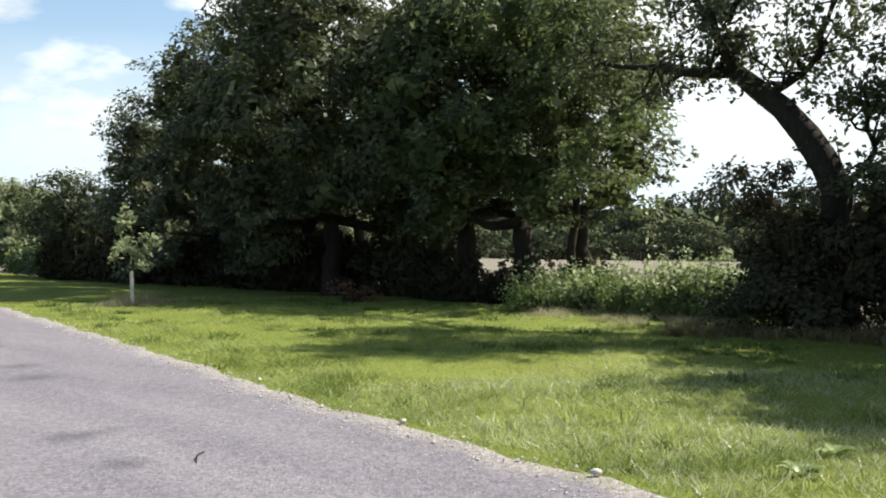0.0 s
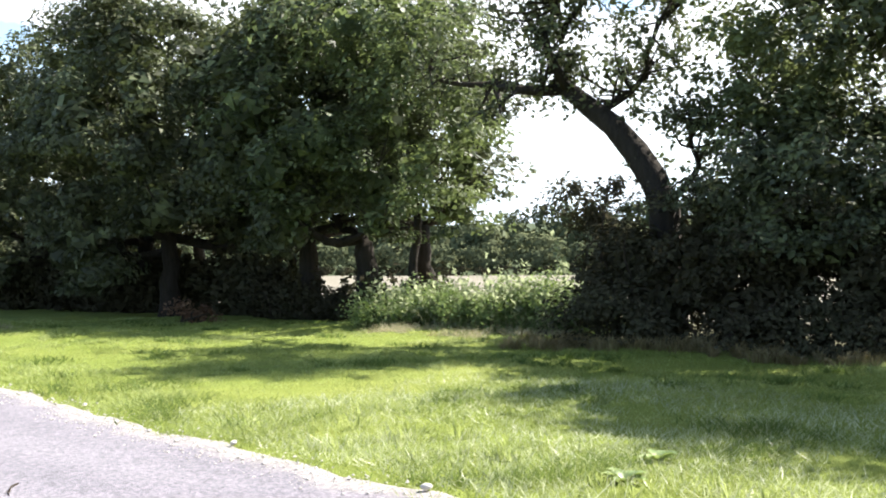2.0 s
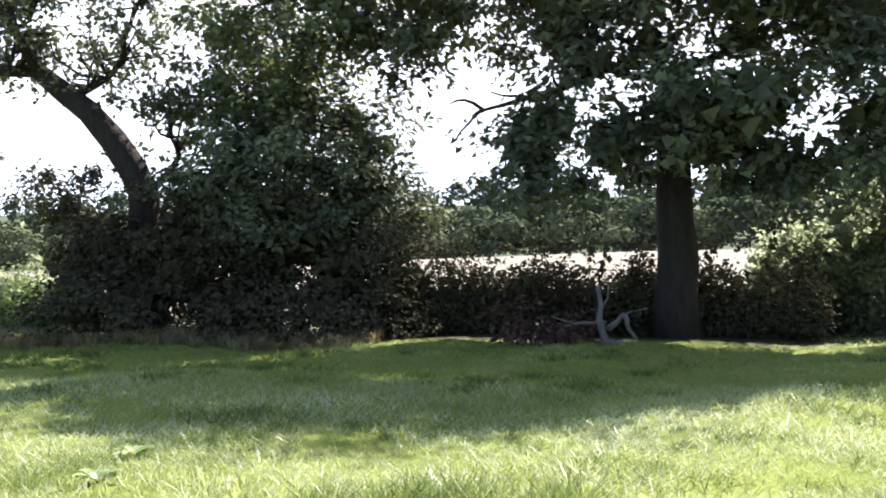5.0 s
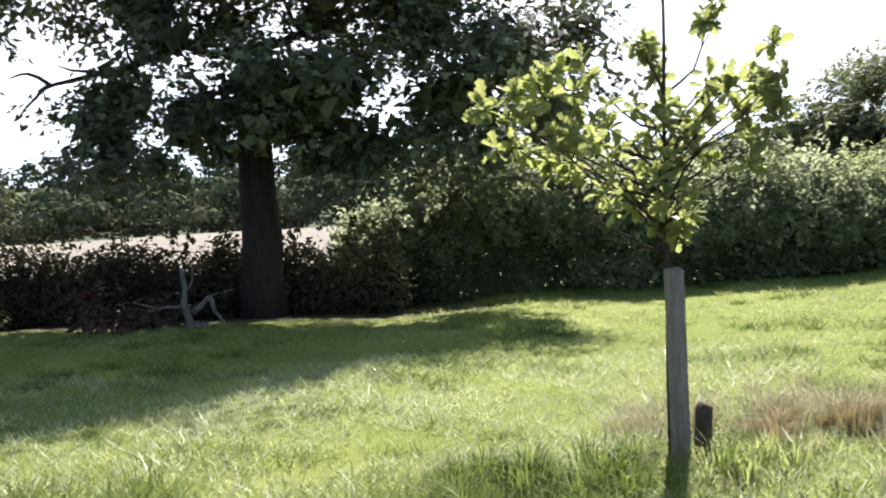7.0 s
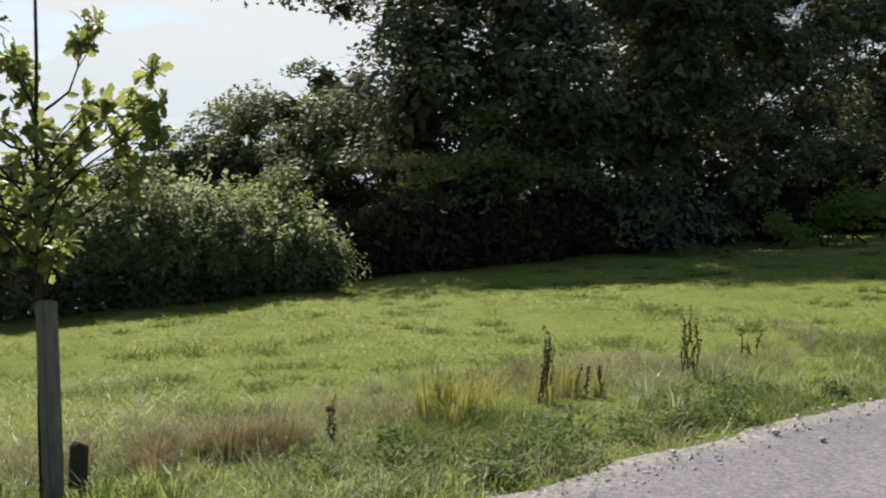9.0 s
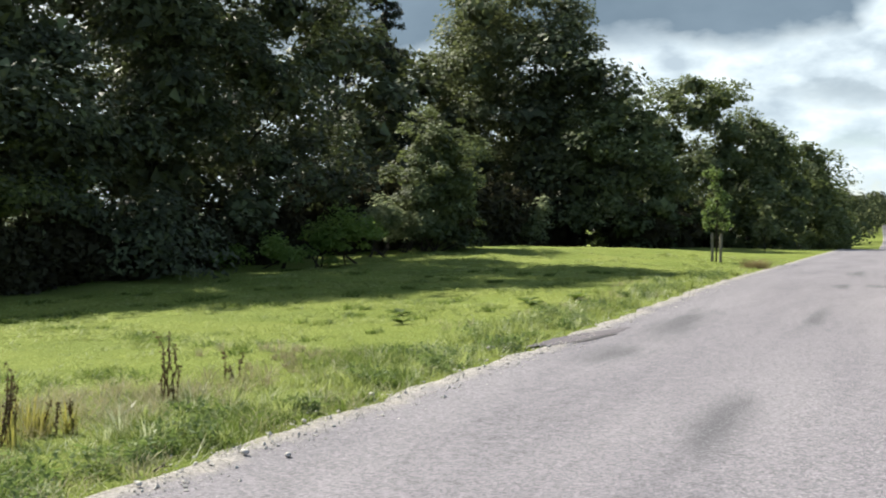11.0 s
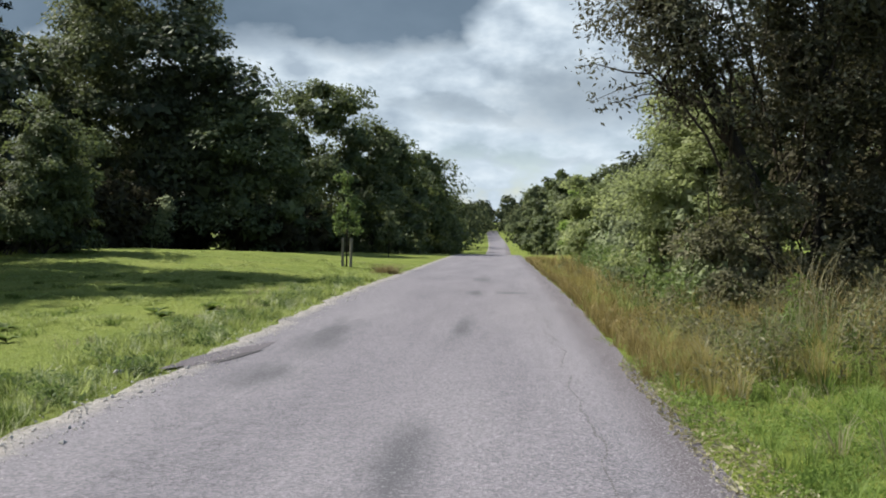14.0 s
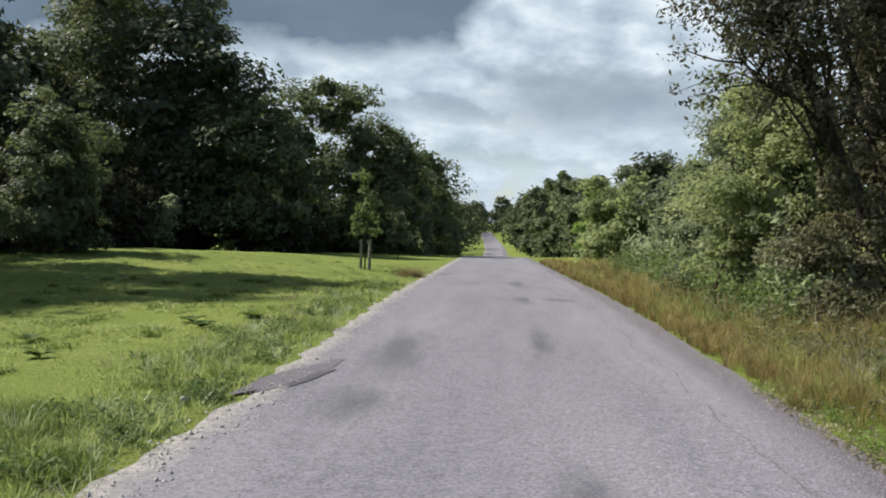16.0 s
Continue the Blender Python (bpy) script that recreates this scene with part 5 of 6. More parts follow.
shrub("bush", "tall dark thicket behind the willow", (5.4, 25.0), [(0, 0, 1.8, 1.8, 2.0, 1.8), (-0.4, -0.4, 4.2, 1.9, 2.0, 2.0), (0.6, 1.0, 6.0, 1.9, 2.0, 1.8), (1.8, -1.0, 3.0, 1.8, 1.8, 2.4)], 24000, 0.14, 0.36, SHADELEAF, 145, stems=12)
tree("tree", "grey-green tree rising behind the lane's bushes", (3.2, 27.5), boughs(147, 14, 1.7, 1.6, 4.6, 0.8), 16000, 0.13, 0.3, LIGHTOAK, 0.1, 1.6, 148)
RIGHT = [((5.2, 44.0), 2.0, 5.4, 9000, 0.2, HEDGE), ((6.6, 70.0), 2.6, 7.0, 9000, 0.24, OAK), ((5.4, 76.0), 2.4, 5.4, 7000, 0.28, HEDGE), ((5.8, 92.0), 2.8, 7.4, 8000, 0.32, HEDGE),
         ((5.4, 112.0), 3.0, 9.0, 8000, 0.38, LIGHTOAK), ((5.2, 134.0), 3.4, 11.6, 8000, 0.42, LIGHTOAK), ((4.8, 156.0), 3.4, 12.4, 8000, 0.46, HEDGE), ((4.4, 186.0), 3.6, 12.0, 7000, 0.5, LIGHTOAK), ((5.0, 230.0), 4.0, 12.0, 7000, 0.55, OAK)]
for k, (p, r, z1, n, lf, m) in enumerate(RIGHT):
    tagged(tree("tree", "green roadside tree on the lane's bushy side", p, boughs(150 + k, 11, r, 0.7, z1 - 1.0, 1.3), int(n * 0.8), lf, 0.45, m, 0.16, 1.2, 160 + k), group="trees on the bushy side")


# ---- distant woods ----
def far_wood(name, label, centres, n, leaf, seed, mat, lobe=0.42):
    """Far crowns: rounded heads of foliage, each covered with smaller lobes of leaves that face outwards."""
    rng = np.random.default_rng(seed)
    n = int(n * 0.75)
    bl = np.array(centres, float)
    m = len(bl) * 16
    k = np.arange(m) // 16
    d = unit(rng.normal(size=(m, 3)) + np.array([0, 0, 0.35]))
    c = bl[k, :3] + d * bl[k, 3:] * 0.72
    r = bl[k, 3:] * (lobe * np.exp(rng.normal(size=m) * 0.3))[:, None]
    w = r[:, 0] * r[:, 2]
    j = rng.choice(m, n, p=w / w.sum())
    o = unit(rng.normal(size=(n, 3)) + 0.7 * d[j])
    pos = c[j] + o * r[j] * rng.uniform(0.86, 1.05, (n, 1))
    ob = new(name, leaf_mesh(name, leaf_quads(pos, leaf, rng, 0.25, 0.8, out=2.2 * o), mat))
    return tagged(ob, label, "woodland", kind="stuff")


def wood_line(x0, y0, x1, y1, step, tall, deep, seed, wide=0.4):
    rng = np.random.default_rng(seed)
    L = math.hypot(x1 - x0, y1 - y0)
    out = []
    for i in range(int(L / step)):
        u = (i + rng.uniform(0, 1)) * step / L
        x, y = x0 + (x1 - x0) * u + rng.uniform(-deep, deep), y0 + (y1 - y0) * u + rng.uniform(-2, 2)
        h = tall * rng.uniform(0.72, 1.1)
        r = wide * rng.uniform(0.8, 1.2) * h
        z = hz(x, y)
        out += [(x, y, z + h * 0.62, r, r, h * 0.4), (x + rng.normal() * r * 0.5, y + rng.normal() * r * 0.6, z + h * 0.3, r * 1.1, r * 1.1, h * 0.3)]
    return out


far_wood("woodland", "line of round field trees across the pale stubble field", wood_line(-272, -330, -270, 130, 10.5, 11.0, 5, 170, 0.78), 70000, 1.05, 171, FARLEAF)
far_wood("woodland", "dark low hedge along the far edge of the stubble field", wood_line(-262, -330, -262, 130, 4.0, 2.6, 1, 190, 0.9), 16000, 0.7, 191, SHADELEAF)
far_wood("woodland", "higher belt of woodland on the slope beyond", wood_line(-335, -420, -330, 200, 11, 14, 14, 172, 0.6), 44000, 2.0, 173, FARLEAF)
far_wood("woodland", "wooded hilltop far behind the fields", wood_line(-540, -640, -520, 300, 9, 20, 30, 174), 50000, 2.1, 175, FARLEAF)
far_wood("woodland", "dark wooded hill beyond the lane's bend", wood_line(-420, -560, -60, -620, 12, 34, 20, 176), 26000, 2.4, 177, FARLEAF)
far_wood("woodland", "trees closing the lane's far end", wood_line(-40, 520, 40, 500, 7, 15, 10, 178), 16000, 1.2, 179, FARLEAF)
far_wood("woodland", "trees across the fields past the bend", wood_line(-130, -160, -24, -150, 6, 9, 8, 180), 26000, 0.8, 181, FARLEAF)

far_wood("woodland", "trees lining the far lane on the meadow side", wood_line(-17, 185, -11, 520, 5, 10, 4, 182), 26000, 0.7, 183, FARLEAF)
far_wood("woodland", "trees lining the far lane on the bushy side", wood_line(9, 185, 9, 520, 5, 11, 4, 184), 26000, 0.7, 185, FARLEAF)
far_wood("woodland", "dark belt of trees filling the distance past the meadow", wood_line(-30, 75, -26, 200, 5, 11, 4, 186), 26000, 0.6, 187, OAK)
far_wood("woodland", "belt of trees filling the distance on the bushy side", wood_line(16, 40, 14, 200, 5, 8, 4, 188), 26000, 0.5, 189, HEDGE)

# ---- saplings with stakes ----
def post(name, w, tall, bottom, tilt, mat, parent, label=""):
    bm = bmesh.new()
    bmesh.ops.create_cube(bm, size=1)
    for v in bm.verts:
        v.co = Vector((v.co.x * w, v.co.y * w, (v.co.z + 0.5) * tall))
    bmesh.ops.bevel(bm, geom=bm.edges[:], offset=w * 0.09, segments=2, affect="EDGES")
    m = Matrix.Translation(bottom) @ pose(0, 0, 0, tilt[0], tilt[1], tilt[2])
    bm.transform(m)
    return part(name, bm, mat, parent, label)


def sapling(label, base, tall, crown, leaves, leaf, r, stakes, seed, mat, spread=0.12):
    rng = np.random.default_rng(seed)
    x, y = base
    z = hz(x, y) - 0.04
    root = tagged(new("sapling"), label, "sapling", "planted saplings")
    root.location = (x, y, z)
    bm = bmesh.new()
    line = [(0.004 * math.sin(3 * k), 0.004 * math.cos(2.3 * k), tall * k / 8) for k in range(9)]
    tube(bm, line, [r * (1 - 0.09 * k) for k in range(9)], 7)
    part("trunk", bm, TWIG, root, smooth_shade=True)
    tips = []
    for c in crown:
        bm = bmesh.new()
        zt = max(0.6, c[2] - 0.25 - 0.3 * math.hypot(c[0], c[1]))
        pts = bent((0, 0, zt), c[:3], rng, 4, 0.08)
        tube(bm, pts, [r * 0.5, r * 0.42, r * 0.34, r * 0.25, r * 0.15], 5)
        for _ in range(4 if leaf > 0.1 else 2):
            q = np.array(c[:3]) + rng.normal(size=3) * c[3] * 0.7
            tube(bm, bent(pts[3], q, rng, 3, 0.1), [r * 0.2, r * 0.16, r * 0.12, r * 0.07], 4)
            tips.append((*q, c[3]))
        tips.append((*c[:3], c[3]))
        part("branch", bm, TWIG, root, smooth_shade=True)
    tips = np.array(tips)
    j = rng.integers(0, len(tips), leaves)
    if leaf < 0.1:      # whorls of leaves round the shoot tips
        grow = unit(rng.normal(size=(leaves, 3)) + np.array([0, 0, 0.15]))
        pos = tips[j, :3] + grow * leaf * rng.uniform(0.35, 0.75, (leaves, 1))
        ob = new("crown", lobed_leaves("crown", pos, leaf, rng, mat, grow))
    else:
        pos = tips[j, :3] + rng.normal(size=(leaves, 3)) * tips[j, 3:4] * np.array([0.34, 0.34, 0.3])
        ob = new("crown", leaf_mesh("crown", leaf_quads(pos, leaf, rng, 0.3, 0.58), mat))
    ob.parent = root
    for w, h, px, py, tilt, lab in stakes:
        post("stake", w, h, (px, py, 0), tilt, GUARD if "pale" in lab else STAKEWOOD, root, lab)
    return root


near_shoots = [(-0.13, 2.2), (-0.07, 2.12), (0.22, 2.25), (-0.43, 2.13), (-0.65, 2.02), (-0.92, 1.93), (-0.84, 1.82), (-0.65, 1.84), (-0.46, 1.88), (-0.72, 1.66), (-0.52, 1.66), (-0.6, 1.54), (-0.35, 1.77),
               (-0.14, 1.85), (-0.09, 1.75), (-0.26, 1.6), (-0.17, 1.51), (-0.23, 1.44), (-0.06, 1.54), (-0.03, 1.37), (0.09, 1.4), (0.09, 1.3), (0.2, 1.96), (0.35, 1.95), (0.58, 2.02), (0.49, 1.92),
               (0.55, 1.77), (0.4, 1.8), (0.23, 1.8), (0.14, 1.75), (0.17, 1.63), (0.49, 1.66), (0.29, 2.0), (0.0, 1.78), (-0.05, 1.22), (0.05, 2.75), (-0.1, 3.1), (-0.78, 1.95)]
near_crown = [(0.43 * u - 0.9 * 0.16 * math.sin(2.4 * k), 0.9 * u + 0.43 * 0.16 * math.sin(2.4 * k), v, 0.1) for k, (u, v) in enumerate(near_shoots)]
sapling("young oak with sunlit yellow-green leaves tied to a weathered stake", (-6.53, 2.77), 3.5, near_crown, 1350, 0.092, 0.016,
        [(0.078, 1.05, 0.06, 0.035, (2.6, 2.0, 8), "weathered grey square timber stake")], 191, YOUNG)
bm = bmesh.new()
tube(bm, [(0, 0, -0.03), (0, 0.005, 0.12), (0.01, 0.01, 0.245), (0.01, 0.02, 0.265)], [0.052, 0.051, 0.05, 0.042], 6, 0.05, np.random.default_rng(5))
stump = tagged(part("cut_stake", bm, OLDSTAKE, None, smooth_shade=True), "short dark broken stake in dry grass by the sapling", "stake")
stump.location = (-6.62, 2.98, hz(-6.62, 2.98))
far_crown = [(0, 0, 1.5, 0.3), (0.25, 0.1, 1.8, 0.3), (-0.3, 0.0, 2.0, 0.35), (0.2, -0.2, 2.4, 0.35), (-0.1, 0.2, 2.8, 0.3), (0.05, 0, 3.2, 0.25), (-0.45, 0.0, 1.5, 0.2), (0.4, 0, 2.2, 0.2)]
sapling("slim young tree held by two stakes on the verge", (-7.2, 40.0), 3.5, [(0.75 * a, 0.75 * b, c, d * 0.85) for a, b, c, d in far_crown], 900, 0.13, 0.03,
        [(0.09, 1.05, -0.14, 0.0, (0, 0, 10), "weathered timber stake"), (0.09, 1.05, 0.14, 0.05, (0, 1, 20), "weathered timber stake")], 192, BRAMBLE)
bend_crown = [(0, 0, 1.25, 0.22), (0.4, 0.25, 1.4, 0.22), (-0.4, -0.25, 1.2, 0.25), (0.2, -0.1, 1.85, 0.2), (-0.2, 0.3, 1.55, 0.22), (0.05, 0.0, 2.0, 0.18)]
sapling("small young tree with a pale stake on the far meadow", (-12.2, -21.4), 2.0, bend_crown, 620, 0.12, 0.02, [(0.065, 0.8, 0.12, 0.15, (0, 0, 0), "pale grey tree guard post")], 193, SHOOT)
for k, (x, y, s) in enumerate(((-8.0, 62.0, 0.7), (-7.4, 76.0, 0.75), (-8.6, 92.0, 0.6), (-7.2, 108.0, 0.7), (0.9, 70.0, 0.6), (1.2, 88.0, 0.6))):
    sapling("small planted tree on the verge further off", (x, y), 3.0 * s, [(a * s, b * s, c * s, d * s * 1.4) for a, b, c, d in far_crown[:6]], 420, 0.24, 0.03, [], 194 + k, HEDGE)


# ---- deadwood under the oak ----
def dead_tree():
    rng = np.random.default_rng(201)
    x, y = -15.0, -0.13
    root = tagged(new("dead_branch_stump"), "bleached grey dead branches standing under the oak", "deadwood")
    root.location = (x, y, hz(x, y) - 0.03)
    for a, b, r, lab in (((0, 0, 0), (0.0, -0.12, 0.78), 0.055, "bleached upright stub"), ((0, 0, 0.22), (0.05, 0.2, 0.42), 0.045, ""), ((0.05, 0.2, 0.42), (0.05, 0.36, 0.1), 0.036, ""), ((0, -0.06, 0.5), (0.1, 0.02, 0.8), 0.018, ""), ((0, 0.2, 0.4), (0.1, 0.5, 0.5), 0.014, ""), ((0, -0.4, 0.28), (0.1, -0.7, 0.4), 0.014, ""),
                         ((0, -0.02, 0.3), (0.0, -0.55, 0.26), 0.028, ""), ((0, -0.05, 0.06), (0.12, 0.25, 0.04), 0.085, "")):
        bm = bmesh.new()
        tube(bm, bent(a, b, rng, 5, 0.06), [r * (1 - 0.1 * k) for k in range(6)], 7, 0.1, rng)
        part("branch", bm, DEADWOOD, root, lab, True)


dead_tree()
RUST = leaf_material("rusty_bracken", (0.035, 0.022, 0.017), (0.055, 0.033, 0.024), (0.085, 0.05, 0.035), 0.1, (0.08, 0.05, 0.03), patch=3)


shrub("dead_bracken", "rusty brown dead bracken in the oak's shade", (-15.2, -1.35), [(0, 0, 0.3, 0.5, 0.6, 0.3), (-0.2, 0.6, 0.25, 0.4, 0.4, 0.25)], 900, 0.1, 0.16, RUST, 86, stems=12, category="bracken")


# ---- verge plants ----
def dock(label, x, y, tall, stalks, seed, mat=None, density=60):
    rng = np.random.default_rng(seed)
    root = tagged(new("dock_plant"), label, "weed", "dry docks")
    root.location = (x, y, hz(x, y) - 0.01)
    pos = []
    for _ in range(stalks):
        bm = bmesh.new()
        f = rng.normal(size=2) * 0.05
        t = f * 0.6 + rng.normal(size=2) * 0.045
        h = tall * rng.uniform(0.6, 1.05)
        pts = bent((*f, 0), (*t, h), rng, 5, 0.03)
        tube(bm, pts, [0.006, 0.0055, 0.005, 0.0045, 0.004, 0.002], 5)
        part("stalk", bm, mat or DOCK, root)
        for _ in range(density):
            u = rng.uniform(0.15, 1)
            k = min(4, int(u * 5))
            w = u * 5 - k
            pos.append(np.array(pts[k]) * (1 - w) + np.array(pts[k + 1]) * w + rng.normal(size=3) * 0.011)
    ob = new("seed_head", leaf_mesh("seed_head", leaf_quads(np.array(pos), 0.023, rng, 0.3, 0.6), mat or DOCK))
    ob.parent = root
    tagged(ob, kind="stuff")


dock("tall dry brown dock with seed heads in the verge", -6.66, 8.16, 0.62, 7, 211, None, 55)
dock("dry brown docks with seed heads in the verge", -6.66, 6.45, 0.54, 7, 212, None, 42)
dock("dry brown docks with seed heads in the verge", -6.6, 6.85, 0.3, 3, 213)
dock("yellowing stalks of a seeded dock", -6.75, 5.5, 0.45, 9, 214, YELLOW, 14)
dock("thin dark dock stem by the sapling", -6.6, 4.55, 0.4, 2, 215)
dock("thin dark dock stem among verge grass", -6.9, 9.4, 0.3, 3, 216)


def rosette(label, x, y, n, L, seed, mat):
    """A low plant of broad leaves."""
    rng = np.random.default_rng(seed)
    root = tagged(new("broadleaf_weed"), label, "weed", "broad-leaved weeds")
    root.location = (x, y, hz(x, y))
    for _ in range(n):
        bm = bmesh.new()
        a = rng.uniform(0, 2 * math.pi)
        l = L * rng.uniform(0.6, 1.1)
        w, lift = l * 0.2, rng.uniform(0.35, 1.0)
        d, s = Vector((math.cos(a), math.sin(a), 0)), Vector((-math.sin(a), math.cos(a), 0))
        rows = []
        for k in range(5):
            u = k / 4
            c = d * l * u + Vector((0, 0, l * lift * (u - 0.62 * u * u) + 0.01))
            hw = w * math.sin(math.pi * min(1, 0.12 + 0.88 * u)) + 0.003
            rows.append((bm.verts.new(c - s * hw + Vector((0, 0, hw * 0.4))), bm.verts.new(c), bm.verts.new(c + s * hw + Vector((0, 0, hw * 0.4)))))
        for p, q in zip(rows, rows[1:]):
            bm.faces.new((p[0], p[1], q[1], q[0]))
            bm.faces.new((p[1], p[2], q[2], q[1]))
        part("leaf", bm, mat, root, smooth_shade=True)


PALELEAF = leaf_material("pale_weed_leaf", (0.12, 0.18, 0.06), (0.22, 0.29, 0.11), (0.42, 0.46, 0.26), 0.35, (0.4, 0.5, 0.12), patch=6, spec=0.5, rough=0.4)
rosette("broad-leaved weed with pale shiny leaves in the grass", -6.6, -2.45, 15, 0.15, 221, PALELEAF)
rosette("broad-leaved weed with pale shiny leaves in the grass", -7.35, -2.62, 12, 0.14, 222, PALELEAF)
for k, (x, y) in enumerate(((-6.83, 18.0), (-7.2, 18.9), (-6.4, 19.3), (-7.6, 14.6), (-8.4, 16.2))):
    rosette("clump of broad green dock leaves in the meadow", x, y, 15, 0.24, 223 + k, RANK)
rosette("leafy weed at the foot of the bushes", 3.0, 21.4, 16, 0.6, 230, BRAMBLE)


# ---- grass ----
def blades(name, label, x, y, tall, wide, mat, seed, lean=0.5, category="grass"):
    """Grass blades, one slim triangle each, at the given places."""
    rng = np.random.default_rng(seed)
    n = len(x)
    z = height(x, y)
    a = rng.uniform(0, 2 * math.pi, n)
    s = np.stack([np.cos(a), np.sin(a), np.zeros(n)], 1) * np.reshape(wide, (-1, 1)) * 0.5
    b = np.stack([x, y, z - 0.01], 1)
    d = rng.normal(size=(n, 2)) * lean
    h = np.reshape(tall, (-1, 1)) * rng.uniform(0.55, 1.25, (n, 1))
    tip = b + np.concatenate([d * h, h], 1)
    v = np.stack([b - s, b + s, tip], 1).reshape(-1, 3)
    return tagged(new(name, mesh_of(name, v, 3, np.arange(3 * n, dtype=np.int32), mat)), label, category, kind="stuff")


def scatter(n, x0, x1, y0, y1, seed, near=7.0, fall=1.5, keep=None):
    """Places in a stretch of the plan, thinning out with the distance from the lane's standing place."""
    rng = np.random.default_rng(seed)
    x, y = rng.uniform(x0, x1, n), rng.uniform(y0, y1, n)
    d = np.hypot(x + 1.4, y - 1.5)
    ok = rng.uniform(0, 1, n) < np.minimum(1, (near / d) ** fall)
    if keep is not None:
        ok &= keep(x, y)
    return x[ok], y[ok], d[ok]


def patchy(x, y, s=1.0):
    return np.sin(1.7 * s * x + 0.6 * y) * np.sin(1.3 * s * y - 0.7 * x + 1) + 0.6 * np.sin(3.9 * s * x + 2) * np.sin(4.3 * s * y)


x, y, d = scatter(900000, -18.0, -5.0, -24, 44, 301, 7.0, 2.0, lambda x, y: (x < left_edge(y) - 0.02 + 0.11 * patchy(x, y, 2.3) + 0.06 * smooth(9, 13, y)) & ((x > -15.4 + 0.4 * patchy(x, y)) | (y > 1.6) | (y < -9)))
blades("meadow_grass", "short mown meadow grass, bright green in the sun", x, y, 0.04 + 0.014 * patchy(x, y), 0.008 * np.maximum(1, d / 7), GRASS, 302, 1.3)
tx, ty, td = scatter(16000, -17.5, -5.2, -24, 44, 313, 8.0, 1.3, lambda x, y: (x < left_edge(y) - 0.3) & (patchy(x, y, 0.6) > -0.2) & ((x > -15.0) | (y > 1.6) | (y < -9)))
rg = np.random.default_rng(314)
k = rg.integers(0, len(tx), 110000)
x, y = tx[k] + rg.normal(size=len(k)) * 0.07, ty[k] + rg.normal(size=len(k)) * 0.07
blades("meadow_tufts", "small tufts standing up in the mown meadow grass", x, y, 0.06 + 0.03 * rg.uniform(-1, 1, len(tx))[k], 0.008 * np.maximum(1, td[k] / 7), GRASS, 315, 1.1)
tx, ty, td = scatter(5000, -17.5, -5.2, -24, 30, 361, 8.0, 1.9, lambda x, y: (x < left_edge(y) - 0.3) & (patchy(x, y, 0.9) > 0.2) & ((x > -14.8) | (y > 4) | (y < -9)))
k = rg.integers(0, len(tx), 26000)
sz = rg.uniform(0.05, 0.16, len(tx))
x, y = tx[k] + rg.normal(size=len(k)) * sz[k], ty[k] + rg.normal(size=len(k)) * sz[k]
blades("clover_tufts", "darker leafy tufts scattered in the meadow", x, y, 0.05 + 0.35 * sz[k], 0.011 * np.maximum(1, td[k] / 7), RANK, 362, 1.1)
x, y, d = scatter(90000, -8.2, -5.0, -24, 46, 303, 9.0, 1.2, lambda x, y: (x < left_edge(y) - 0.08 + 0.1 * patchy(x, y, 2) + 0.08 * smooth(9, 13, y)) & (x > left_edge(y) - 1.3 - 0.5 * patchy(x, y)) & (patchy(x, y, 1.6) > -0.25))
blades("verge_grass", "longer tufted grass along the lane's edge", x, y, 0.09 + 0.03 * patchy(x, y), 0.008 * np.maximum(1, d / 7), GRASS, 304, 1.0)
tx, ty, td = scatter(900, -8.2, -6.0, 2.6, 11, 305, 12, 1, lambda x, y: (patchy(x, y, 0.8) > -0.1) & (np.hypot((x + 6.95) / 0.9, (y - 5.6) / 4.2) < 1))
k = rg.integers(0, len(tx), 4500)
x, y = tx[k] + rg.normal(size=len(k)) * 0.12, ty[k] + rg.normal(size=len(k)) * 0.07
blades("dry_grass", "dry straw-coloured grass round the sapling and docks", x, y, 0.15 + 0.09 * rg.uniform(-1, 1, len(tx))[k], 0.008, STRAW, 306, 0.75)
tx, ty, td = scatter(420, -6.6, -5.3, -3.0, 12, 316, 12, 1, lambda x, y: (x < left_edge(y) - 0.3) & (patchy(x, y, 1.3) > 0.1))
k = rg.integers(0, len(tx), 14000)
x, y = tx[k] + rg.normal(size=len(k)) * 0.09, ty[k] + rg.normal(size=len(k)) * 0.09
blades("rank_grass", "rank dark green tussocks by the lane", x, y, 0.13 + 0.06 * rg.uniform(-1, 1, len(tx))[k], 0.008, RANK, 317, 0.9)
tx, ty, td = scatter(60, -8.5, -5.6, -8, 12, 318, 12, 1, lambda x, y: x < left_edge(y) - 0.4)
blades("seeding_grass", "thin pale seeding grass stalks in the meadow", tx, ty, 0.22, 0.0025, YELLOW, 319, 0.3)
x, y, d = scatter(190000, -0.6, 7.0, -12, 60, 307, 9.0, 1.7, lambda x, y: x > right_edge(y) + 0.1 + 0.12 * patchy(x, y, 2))
blades("verge_grass", "green grass on the bushy side of the lane", x, y, 0.085 + 0.025 * patchy(x, y), 0.008 * np.maximum(1, d / 9), LUSH, 308, 1.0)
